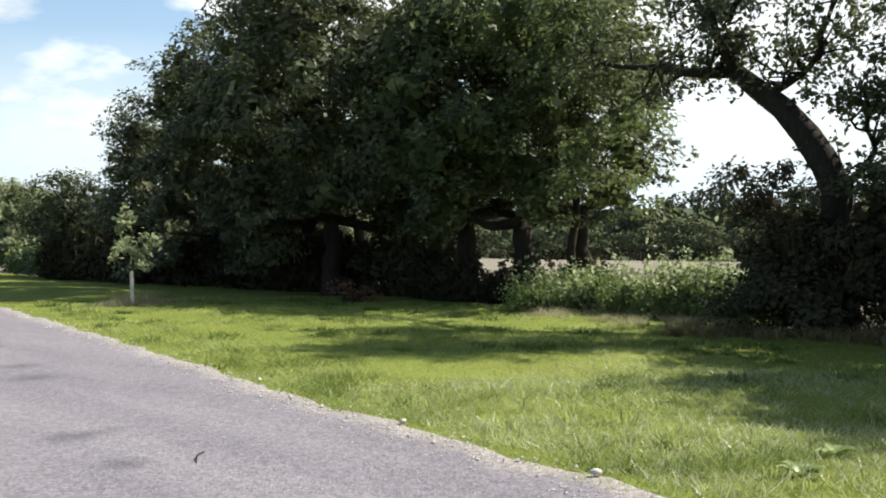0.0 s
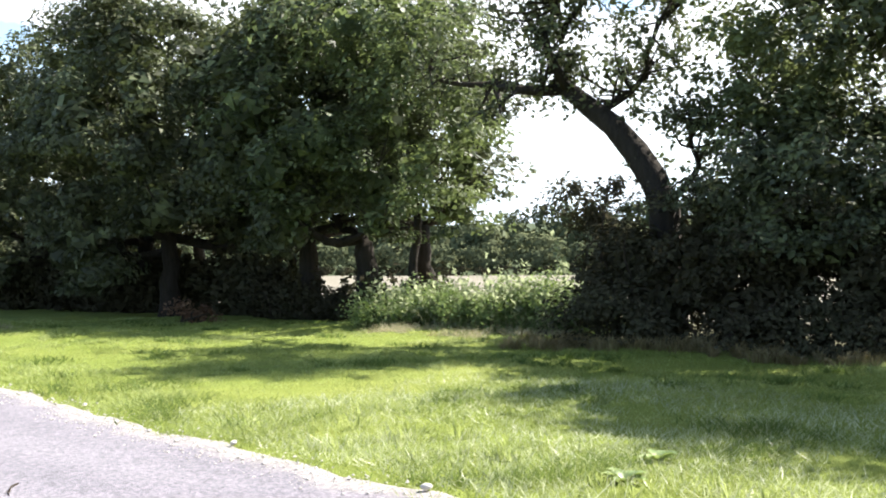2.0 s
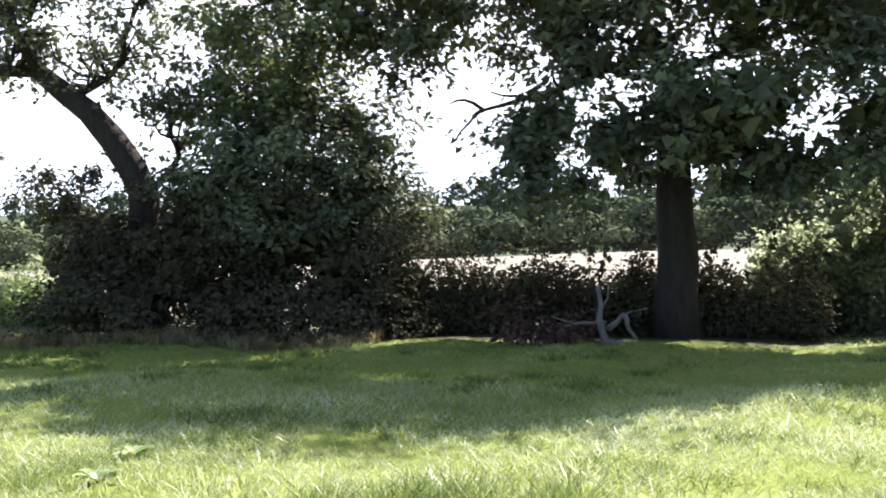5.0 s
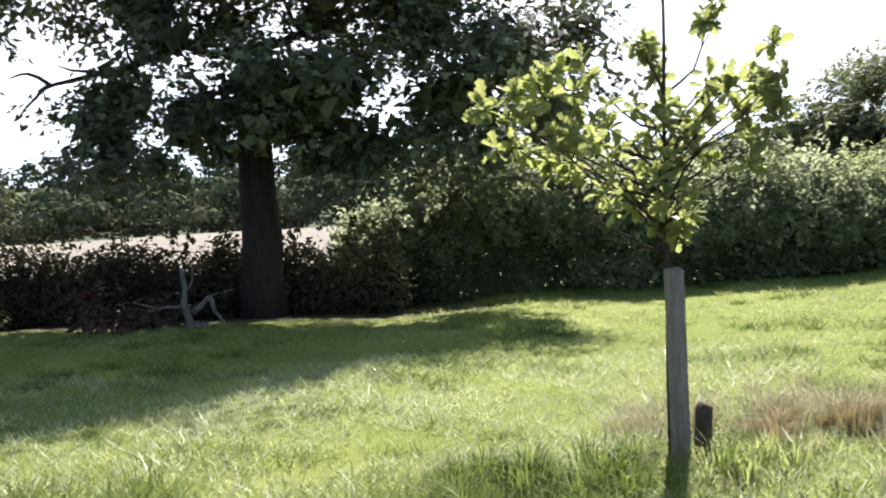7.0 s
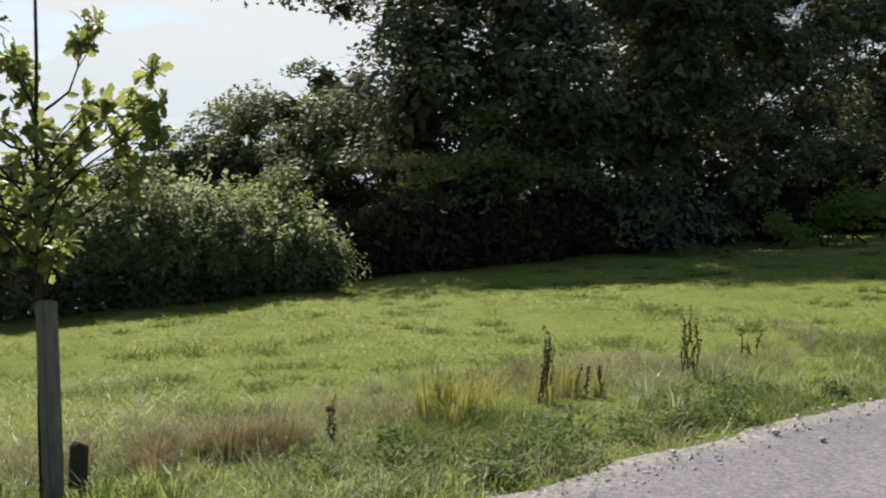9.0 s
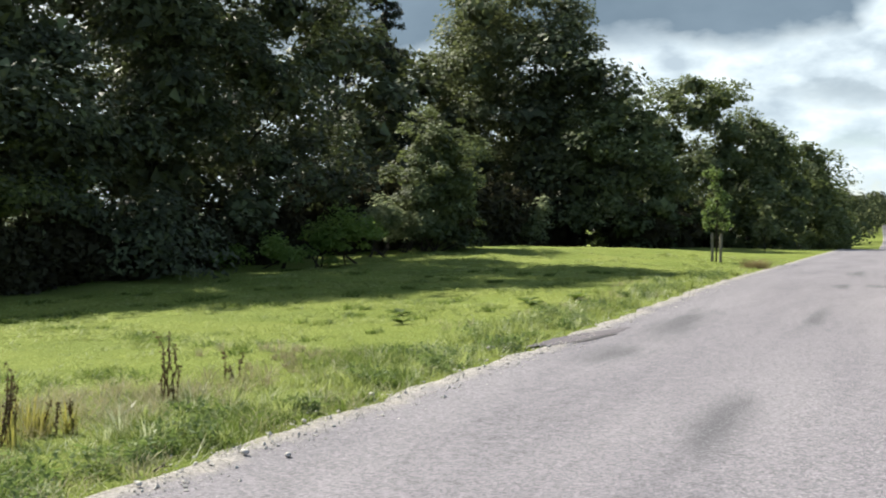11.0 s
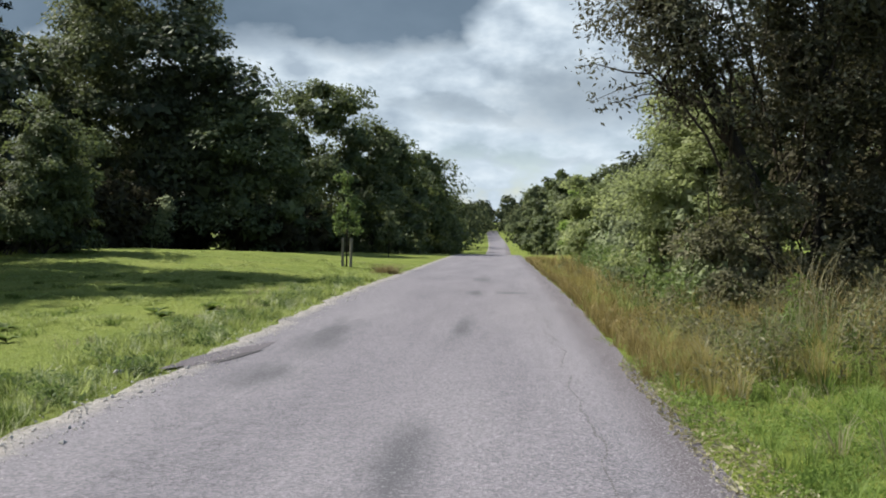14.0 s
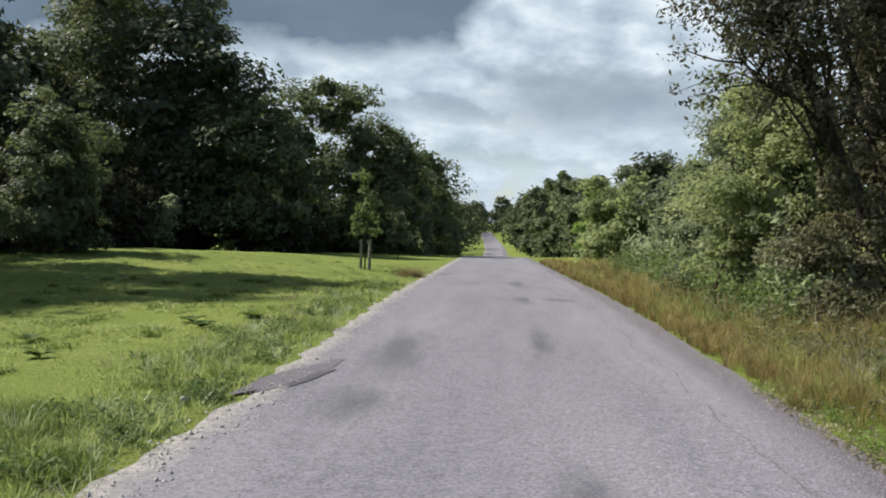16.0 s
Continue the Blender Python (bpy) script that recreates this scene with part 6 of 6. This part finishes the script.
def tufts(name, label, places, per, tall, wide, mat, seed, fan=0.5, wind=(0.0, 0.0)):
    """Tussocks: bent blades that rise from one foot and fan out."""
    rng = np.random.default_rng(seed)
    tx, ty = places
    k = np.repeat(np.arange(len(tx)), per)
    n = len(k)
    size = rng.uniform(0.55, 1.3, len(tx))[k]
    a = rng.uniform(0, 2 * math.pi, n)
    out = np.stack([np.cos(a), np.sin(a)], 1)
    foot = np.stack([tx[k], ty[k]], 1) + out * (rng.uniform(0, 0.09, n) * size)[:, None]
    h = np.broadcast_to(tall, len(tx))[k] * size * rng.uniform(0.5, 1.1, n)
    lean = out * (fan * rng.uniform(0.1, 1.2, n) * h)[:, None] + np.array(wind) * h[:, None] + rng.normal(size=(len(tx), 2))[k] * 0.12 * h[:, None]
    z = height(foot[:, 0], foot[:, 1]) - 0.01
    s = np.stack([-np.sin(a), np.cos(a), np.zeros(n)], 1) * (wide * np.maximum(1, np.hypot(foot[:, 0] + 2, foot[:, 1] - 3) / 12) * 0.5)[:, None]
    b = np.stack([foot[:, 0], foot[:, 1], z], 1)
    m = b + np.concatenate([lean * 0.32, h[:, None] * 0.62], 1)
    t = b + np.concatenate([lean, h[:, None] * (1 - 0.25 * rng.uniform(0, 1, n))[:, None]], 1)
    v = np.stack([b - s, b + s, m + s * 0.8, t, m - s * 0.8], 1).reshape(-1, 3)
    loops = (np.array([0, 1, 2, 0, 2, 4, 4, 2, 3])[None] + 5 * np.arange(n)[:, None]).ravel()
    return tagged(new(name, mesh_of(name, v, 3, loops, mat)), label, "grass", kind="stuff")


def verge_places(n, x0, x1, y0, y1, seed, off, cut, s=0.8, near=14.0):
    x, y, d = scatter(n, x0, x1, y0, y1, seed, near, 1.0, lambda x, y: (x > right_edge(y) + off + 0.2 * patchy(x, y)) & (patchy(x, y, s) > cut))
    return x, y


tufts("tall_grass", "tawny seeding grass tussocks crowding the lane's verge", verge_places(2300, -0.4, 4.5, 11, 55, 401, 0.3, -0.1), 34, 0.46, 0.006, TAWNY, 402, 0.85, (-0.15, 0.0))
tufts("tall_grass", "long pale leaning dry grass on the verge", verge_places(420, 0.2, 4.5, 8.5, 40, 403, 0.7, 0.0), 34, 0.5, 0.006, STRAW, 404, 1.2, (-0.3, -0.1))
tufts("tall_grass", "green grass tussocks on the bushy verge", verge_places(1700, -0.3, 5.0, 11.5, 50, 405, 0.3, -0.35, 1.1), 22, 0.32, 0.008, GRASS, 406, 0.9)
def beside_lane(n, y0, y1, seed, a, b):
    rng = np.random.default_rng(seed)
    y = y0 + (y1 - y0) * rng.uniform(0, 1, n) ** 1.5
    return right_edge(y) + 0.12 + rng.uniform(a, b, n), y


tufts("rusty_grass", "low rusty brown grass along the lane's edge", beside_lane(900, 12.5, 60, 409, 0.0, 0.75), 20, 0.27, 0.007, RUSTY, 410, 0.8, (-0.1, 0.0))
tufts("tall_grass", "fluffy pinkish seed heads of tall dry grass", verge_places(260, 0.0, 2.6, 20, 46, 411, 0.5, -0.2), 40, 0.62, 0.008, RUSTY, 412, 0.5)
def bank_height(p, low, rise):
    """Weeds on the bushy verge stand taller away from the lane."""
    return low + rise * np.clip(p[0] - right_edge(p[1]) - 0.35, 0, 1.9)


p = verge_places(520, 0.0, 3.4, 12.5, 40, 413, 0.55, -0.45, 1.2)
tufts("tall_weeds", "feathery green weeds rising towards the bushes", p, 20, bank_height(p, 0.24, 0.26), 0.010, BRAMBLE, 414, 1.2)
p = verge_places(380, 0.0, 3.4, 13, 40, 415, 0.6, -0.2, 1.5)
tufts("tall_weeds", "pale brown plumes of seeding grass before the bushes", p, 30, bank_height(p, 0.36, 0.3), 0.007, RUSTY, 416, 0.8)
p = verge_places(160, 0.4, 3.2, 13.5, 34, 417, 0.9, -0.3, 1.7)
tufts("dead_stems", "grey dead stems standing among the verge weeds", p, 9, bank_height(p, 0.5, 0.4), 0.007, STRAW, 418, 0.7)
tufts("verge_tussocks", "long bright green grass tussocks on the bushy verge", verge_places(520, -0.4, 3.6, 4.0, 14, 431, 0.2, -0.5, 1.6, 9.0), 30, 0.17, 0.007, LUSH, 432, 1.2)
tufts("straw_litter", "bleached straw lying in the bushy verge's grass", verge_places(170, -0.4, 3.4, 4.0, 15, 433, 0.1, -0.2, 1.3, 9.0), 12, 0.2, 0.005, STRAW, 434, 1.9)
tufts("rank_grass", "darker coarse grass in patches on the bushy verge", verge_places(200, -0.2, 3.6, 4.5, 14, 435, 0.4, 0.1, 1.4, 9.0), 26, 0.17, 0.009, RANK, 436, 1.1)
tufts("rank_grass", "dark green rank tussocks under the bushes", verge_places(520, 0.3, 5.0, 10, 45, 407, 0.8, 0.1, 1.3), 24, 0.42, 0.011, RANK, 408, 0.7)


tx, ty, td = scatter(2600, -0.5, 3.2, 4, 14, 363, 9.0, 1.0, lambda x, y: (x > right_edge(y) + 0.15) & (patchy(x, y, 1.1) > -0.3))
k = rg.integers(0, len(tx), 26000)
pos = np.stack([tx[k], ty[k], np.zeros(len(k))], 1) + rg.normal(size=(len(k), 3)) * np.array([0.08, 0.08, 0])
pos[:, 2] = height(pos[:, 0], pos[:, 1]) + 0.02 + 0.13 * rg.uniform(0, 1, len(k)) * rg.uniform(0.4, 1, len(tx))[k]
tagged(new("leafy_groundcover", leaf_mesh("leafy_groundcover", leaf_quads(pos, 0.03, rg, 0.9, 0.45), LUSH)), "bright leafy weeds low on the verge", "weeds", kind="stuff")
x, y, d = scatter(9000, -0.55, 0.5, 4.5, 14, 367, 9, 1.2, lambda x, y: (x > right_edge(y) - 0.05) & (x < right_edge(y) + 0.45))
pos = np.stack([x, y, height(x, y) + 0.02 + 0.03 * rg.uniform(0, 1, len(x))], 1)
tagged(new("leaf_litter", leaf_mesh("leaf_litter", leaf_quads(pos, 0.038, rg, 1.8, 0.45), STRAW)), "dry fallen leaves and straw along the lane's edge", "litter", kind="stuff")
rw = np.random.default_rng(350)
tx, ty = verge_places(430, 0.0, 5.0, 11, 42, 351, 0.6, -0.4)
k = np.repeat(np.arange(len(tx)), 110)
th, wd = rw.uniform(0.5, 1.15, len(tx)) * bank_height((tx, ty), 0.3, 0.36), rw.uniform(0.1, 0.24, len(tx))
v = rw.uniform(0, 1, len(k)) ** 0.8
pos = np.stack([tx[k], ty[k], height(tx[k], ty[k]) + th[k] * v + 0.02], 1) + rw.normal(size=(len(k), 3)) * (wd[k] * (1.1 - 0.6 * v))[:, None] * np.array([1, 1, 0.25])
pos[:, 2] = np.maximum(pos[:, 2], height(pos[:, 0], pos[:, 1]) + 0.02)
tagged(new("verge_weeds", leaf_mesh("verge_weeds", leaf_quads(pos, 0.06, rw, 0.4, 0.4), OLIVE)), "olive-green leafy weeds among the tall verge grass", "weeds", kind="stuff")


tx, ty, td = scatter(500, -7.0, -5.0, 3.4, 30, 368, 11, 1.1, lambda x, y: (x < left_edge(y) - 0.28) & (x > left_edge(y) - 1.0 - 0.35 * patchy(x, y)) & (patchy(x, y, 1.4) > -0.15))
k = rw.integers(0, len(tx), 13000)
sz = rw.uniform(0.04, 0.12, len(tx))
pos = np.stack([tx[k], ty[k], np.zeros(len(k))], 1) + rw.normal(size=(len(k), 3)) * sz[k][:, None] * np.array([1, 1, 0])
pos[:, 2] = height(pos[:, 0], pos[:, 1]) + 0.02 + 1.7 * sz[k] * rw.uniform(0, 1, len(k)) ** 1.3
tagged(new("verge_weeds", leaf_mesh("verge_weeds", leaf_quads(pos, 0.045, rw, 0.6, 0.45), BRAMBLE)), "low green leafy weeds in clumps along the lane's edge", "weeds", kind="stuff")


def clump(name, label, x, y, r, n, tall, wide, mat, seed, lean):
    rng = np.random.default_rng(seed)
    q = rng.normal(size=(n, 2)) * r
    t = tall * np.exp(-0.4 * (q ** 2).sum(1) / r ** 2)
    return blades(name, label, x + q[:, 0], y + q[:, 1], t, wide, mat, seed + 1, lean)


tx, ty, td = scatter(300, -16.0, -14.5, -9.2, -3.2, 437, 20, 0.5, lambda x, y: patchy(x, y, 1.3) > -0.5)
tufts("dead_weeds", "brown dead weeds at the thicket's shaded foot", (tx, ty), 34, 0.2, 0.010, DEADWEED, 438, 1.0)
clump("dead_weeds", "dark hummock of dead weeds at the lane's edge", -5.3, 35.4, 0.22, 900, 0.4, 0.02, DEADWEED, 385, 0.9)
clump("dry_grass", "pale dry grass at the foot of the far sapling", -12.2, -21.2, 0.6, 900, 0.35, 0.02, STRAW, 387, 0.6)

def around(x, y, n, rx, ry, seed):
    rng = np.random.default_rng(seed)
    return x + rng.normal(size=n) * rx, y + rng.normal(size=n) * ry


tufts("dead_weeds", "brown collapsed dead weeds by the sapling", around(-6.82, 4.1, 11, 0.13, 0.2, 371), 120, 0.22, 0.005, DEADWEED, 372, 1.0)
tufts("dead_weeds", "tangle of brown dead stems by the broken stake", around(-6.85, 3.45, 7, 0.12, 0.18, 373), 100, 0.2, 0.005, DEADWEED, 374, 1.1)
tufts("yellow_grass_clump", "upright clump of yellowing seed stalks", around(-6.74, 5.55, 11, 0.13, 0.15, 375), 40, 0.42, 0.007, YELLOW, 376, 0.45)
tufts("yellow_grass_clump", "upright clump of yellowing seed stalks", around(-6.66, 6.65, 8, 0.11, 0.16, 377), 34, 0.34, 0.007, YELLOW, 378, 0.5)
tufts("green_tussock", "dark green tussock at the sapling's foot", around(-6.35, 2.35, 16, 0.2, 0.3, 379), 46, 0.22, 0.010, RANK, 380, 0.9)
tufts("green_tussock", "dark green tussock at the sapling's foot", around(-6.2, 1.8, 14, 0.2, 0.26, 381), 42, 0.2, 0.010, RANK, 382, 0.9)
tufts("green_tussock", "bright green tussock in the verge", around(-6.15, 3.0, 8, 0.15, 0.2, 383), 42, 0.18, 0.010, GRASS, 384, 0.9)
tx, ty, td = scatter(900, -8.0, -5.2, -6, 26, 393, 9, 1.2, lambda x, y: (x < left_edge(y) - 0.25) & (x > left_edge(y) - 1.7) & (patchy(x, y, 1.5) > -0.1))
tufts("verge_tussocks", "coarse green grass tussocks along the lane's verge", (tx, ty), 22, 0.12, 0.008, GRASS, 394, 1.1)
tx, ty, td = scatter(520, -8.0, -5.2, 1.5, 24, 395, 9, 1.2, lambda x, y: (x < left_edge(y) - 0.2) & (x > left_edge(y) - 1.9) & (patchy(x, y, 1.1) > 0.05))
tufts("straw_litter", "bleached straw lying flat in the verge", (tx, ty), 14, 0.15, 0.006, STRAW, 396, 1.9)
tx, ty, td = scatter(260, -8.2, -6.1, 2.6, 11.5, 399, 9, 1.0, lambda x, y: (x < left_edge(y) - 0.75) & (patchy(x, y, 1.3) > -0.15))
tufts("withered_grass", "withered brown grass in a band behind the verge", (tx, ty), 40, 0.14, 0.005, STRAW, 400, 1.1)
tx, ty, td = scatter(420, -7.2, -5.1, 2, 26, 397, 9, 1.2, lambda x, y: (x < left_edge(y) - 0.2) & (x > left_edge(y) - 0.95) & (patchy(x, y, 1.8) > 0.15))
tufts("rank_grass", "dark green rank tussocks by the lane", (tx, ty), 24, 0.16, 0.010, RANK, 398, 1.0)
tx, ty, td = scatter(620, -6.8, -5.0, 6.5, 30, 424, 11, 1.0, lambda x, y: (x < left_edge(y) - 0.22) & (x > left_edge(y) - 1.25) & (patchy(x, y, 1.2) > -0.45))
tufts("soft_grass", "soft taller pale green grass along the lane's verge", (tx, ty), 34, 0.2, 0.007, GRASS, 425, 0.9)
tx, ty, td = scatter(150, -6.8, -5.0, 6.5, 26, 426, 11, 1.0, lambda x, y: (x < left_edge(y) - 0.3) & (x > left_edge(y) - 1.3) & (patchy(x, y, 1.0) > -0.1))
tufts("soft_grass", "pale seeding grass plumes in the lane's verge", (tx, ty), 34, 0.24, 0.005, PALE, 427, 0.9)
tx, ty, td = scatter(260, -6.4, -5.0, 2.4, 9, 420, 9, 1.0, lambda x, y: (x < left_edge(y) - 0.15) & (x > left_edge(y) - 0.75) & (patchy(x, y, 1.6) > -0.4))
tufts("rank_grass", "dark low grass crowding the lane's gritty edge", (tx, ty), 30, 0.11, 0.009, RANK, 421, 1.2)
tx, ty, td = scatter(130, -6.4, -5.0, 2.4, 9, 422, 9, 1.0, lambda x, y: (x < left_edge(y) - 0.05) & (x > left_edge(y) - 0.6))
tufts("straw_litter", "bleached straw lying flat in the verge", (tx, ty), 9, 0.17, 0.005, STRAW, 423, 2.2)
x, y, d = scatter(42000, -11.0, -5.4, -7, 5, 369, 7, 1.7, lambda x, y: (x < left_edge(y) - 0.3) & (patchy(x, y, 1.2) > -0.75))
blades("pale_grass", "pale dry stems standing among the meadow grass", x, y, 0.07, 0.009, PALE, 370, 0.9)
x, y, d = scatter(11000, -7.2, -5.0, -5, 26, 389, 10, 1.1, lambda x, y: (x < left_edge(y) - 0.12) & (x > left_edge(y) - 1.3) & (patchy(x, y, 1.9) > 0.0))
blades("dry_grass", "dry and pale grass mixed into the lane's verge", x, y, 0.15, 0.007, PALE, 390, 0.9)
x, y, d = scatter(9000, -17.6, -15.6, -13, -8.4, 365, 20, 1, lambda x, y: patchy(x, y, 1.6) > 0.25)
blades("dry_grass", "dry brown grass at the foot of the bramble bank", x, y, 0.13 + 0.05 * patchy(x, y), 0.012, STRAW, 366, 1.0)
x, y, d = scatter(1400, -18.0, -16.7, -14, -9, 391, 20, 1, lambda x, y: patchy(x, y, 0.8) > -0.2)
blades("dry_grass", "dry seed stems standing through the bramble bank", x, y, 0.42 + 0.15 * patchy(x, y), 0.010, STRAW, 392, 0.6)


# ---- stones and small things on the lane ----
def gravel():
    rng = np.random.default_rng(320)
    n = 11000
    y = rng.uniform(-22, 40, n)
    d = np.hypot(-4 - left_edge(y), y - 1.5)
    y = y[rng.uniform(0, 1, n) < np.minimum(1, (9 / np.maximum(d, np.abs(y - 1.5))) ** 1.2)]
    x = left_edge(y) + edge_wobble(y, 2) + rng.normal(size=len(y)) * 0.15 + 0.06
    r = rng.gamma(1.3, 0.0032, len(y)) + 0.0025
    base = np.array([(1, 0, 0), (0, 1, 0), (-1, 0, 0), (0, -1, 0), (0, 0, 0.7), (0, 0, -0.6)], float)
    v = base[None] * (r[:, None, None] * rng.uniform(0.6, 1.3, (len(y), 6, 1)))
    a = rng.uniform(0, 6.28, len(y))
    c, s = np.cos(a)[:, None], np.sin(a)[:, None]
    v = np.stack([v[..., 0] * c - v[..., 1] * s, v[..., 0] * s + v[..., 1] * c, v[..., 2]], -1)
    v = v + np.stack([x, y, zroad(y) + 0.02 + 0.2 * r], 1)[:, None]
    tri = np.array([(0, 1, 4), (1, 2, 4), (2, 3, 4), (3, 0, 4), (1, 0, 5), (2, 1, 5), (3, 2, 5), (0, 3, 5)])
    loops = (tri[None] + 6 * np.arange(len(y))[:, None, None]).ravel()
    tagged(new("gravel", mesh_of("gravel", v.reshape(-1, 3), 3, loops, STONE)), "loose pale gravel along the lane's edge", "gravel", kind="stuff")


gravel()


def stone(x, y, r, seed, label):
    rng = np.random.default_rng(seed)
    bm = bmesh.new()
    bmesh.ops.create_icosphere(bm, subdivisions=2, radius=r)
    for v in bm.verts:
        k = 1 + 0.28 * noise.noise(v.co / r * 1.3 + Vector((seed, 0, 0)))
        v.co = Vector((v.co.x * k * 1.2, v.co.y * k * 0.9, v.co.z * k * 0.7))
    ob = tagged(part("stone", bm, STONE, None, smooth_shade=True), label, "stone", "stones by the lane")
    ob.location = (x, y, float(zroad(y)) + 0.03 + r * 0.3)
    ob.rotation_euler = (0, 0, rng.uniform(0, 6))


for k, (x, y, r) in enumerate(((-4.9, 6.58, 0.026), (-4.62, 6.62, 0.022), (-5.3, 11.97, 0.04), (-5.08, 7.6, 0.022), (-5.0, 5.7, 0.02), (-5.15, 8.8, 0.025), (-5.7, -3.2, 0.03), (-6.0, -5.2, 0.025))):
    stone(x, y, r, 330 + k, "small pale stone lying at the lane's edge")


def stick(x, y, L, a, seed, label):
    rng = np.random.default_rng(seed)
    bm = bmesh.new()
    e = np.array([math.cos(a), math.sin(a), 0]) * L
    main = bent((0, 0, 0), e, rng, 4, 0.05)
    main = [(p[0], p[1], 0.006) for p in main]
    tube(bm, main, [0.006, 0.0065, 0.006, 0.005, 0.003], 5)
    tube(bm, [main[2], (main[2][0] + 0.05, main[2][1] + 0.04, 0.006)], [0.004, 0.002], 4)
    ob = tagged(part("fallen_twig", bm, TWIG, None), label, "twig")
    ob.location = (x, y, float(zroad(y)) + 0.03)


stick(-4.5, -5.4, 0.3, 0.9, 341, "short dark fallen twig lying on the lane")
stick(-5.1, 5.95, 0.2, 1.9, 342, "short pale twig lying at the lane's edge")


# ---- the parked car far down the lane ----
def car(x, y, turn):
    root = tagged(new("car"), "dark teal hatchback standing far down the lane", "car")
    root.location = (x, y, float(zroad(y)) + 0.02)
    root.rotation_euler = (0, 0, turn)
    bm = bmesh.new()
    prof = [(-1.95, 0.3), (-2.0, 0.75), (-1.85, 0.95), (-1.1, 1.0), (-0.45, 1.42), (1.0, 1.46), (1.75, 1.0), (1.95, 0.85), (1.95, 0.3)]
    sides = []
    for w, k in ((-0.82, 1), (0.82, 1)):
        sides.append([bm.verts.new((w * (0.84 if z > 1.1 else 1), px, z)) for px, z in prof])
    bm.faces.new(sides[0][::-1])
    bm.faces.new(sides[1])
    n = len(prof)
    for i in range(n):
        bm.faces.new((sides[0][i], sides[0][(i + 1) % n], sides[1][(i + 1) % n], sides[1][i]))
    bmesh.ops.bevel(bm, geom=bm.edges[:], offset=0.05, segments=2, affect="EDGES")
    part("body", bm, CARPAINT, root, smooth_shade=False)
    for yy, name in ((-0.8, "windscreen"), (1.4, "rear_window")):
        bm = bmesh.new()
        t = 0.36 if yy < 0 else -0.36
        q = [(-0.62, yy - t * 0.8, 1.05), (0.62, yy - t * 0.8, 1.05), (0.58, yy + t * 0.75, 1.38), (-0.58, yy + t * 0.75, 1.38)]
        vs = [bm.verts.new((a, b - (0.03 if yy < 0 else -0.03), c + 0.03)) for a, b, c in q]
        bm.faces.new(vs)
        bmesh.ops.solidify(bm, geom=bm.faces[:], thickness=0.02)
        part(name, bm, CARGLASS, root)
    for sx in (-0.78, 0.78):
        for yy in (-1.2, 1.25):
            bm = bmesh.new()
            bmesh.ops.create_cone(bm, cap_ends=True, segments=20, radius1=0.3, radius2=0.3, depth=0.18)
            bm.transform(pose(sx, yy, 0.3, 0, 90, 0))
            wheel = part("wheel", bm, TYRE, root)
            bm = bmesh.new()
            bmesh.ops.create_cone(bm, cap_ends=True, segments=16, radius1=0.19, radius2=0.17, depth=0.2)
            bm.transform(pose(sx, yy, 0.3, 0, 90, 0))
            part("rim", bm, STONE, wheel, "grey metal rim")
    for sx in (-0.6, 0.6):
        bm = bmesh.new()
        bmesh.ops.create_uvsphere(bm, u_segments=12, v_segments=8, radius=0.13)
        bm.transform(pose(sx, -1.93, 0.72) @ Matrix.Diagonal((1.2, 0.5, 0.8, 1)))
        part("headlight", bm, CARGLASS, root, "clear oval headlight")


car(float(left_edge(-46.0)) + 1.3, -46.0, radians(-19))
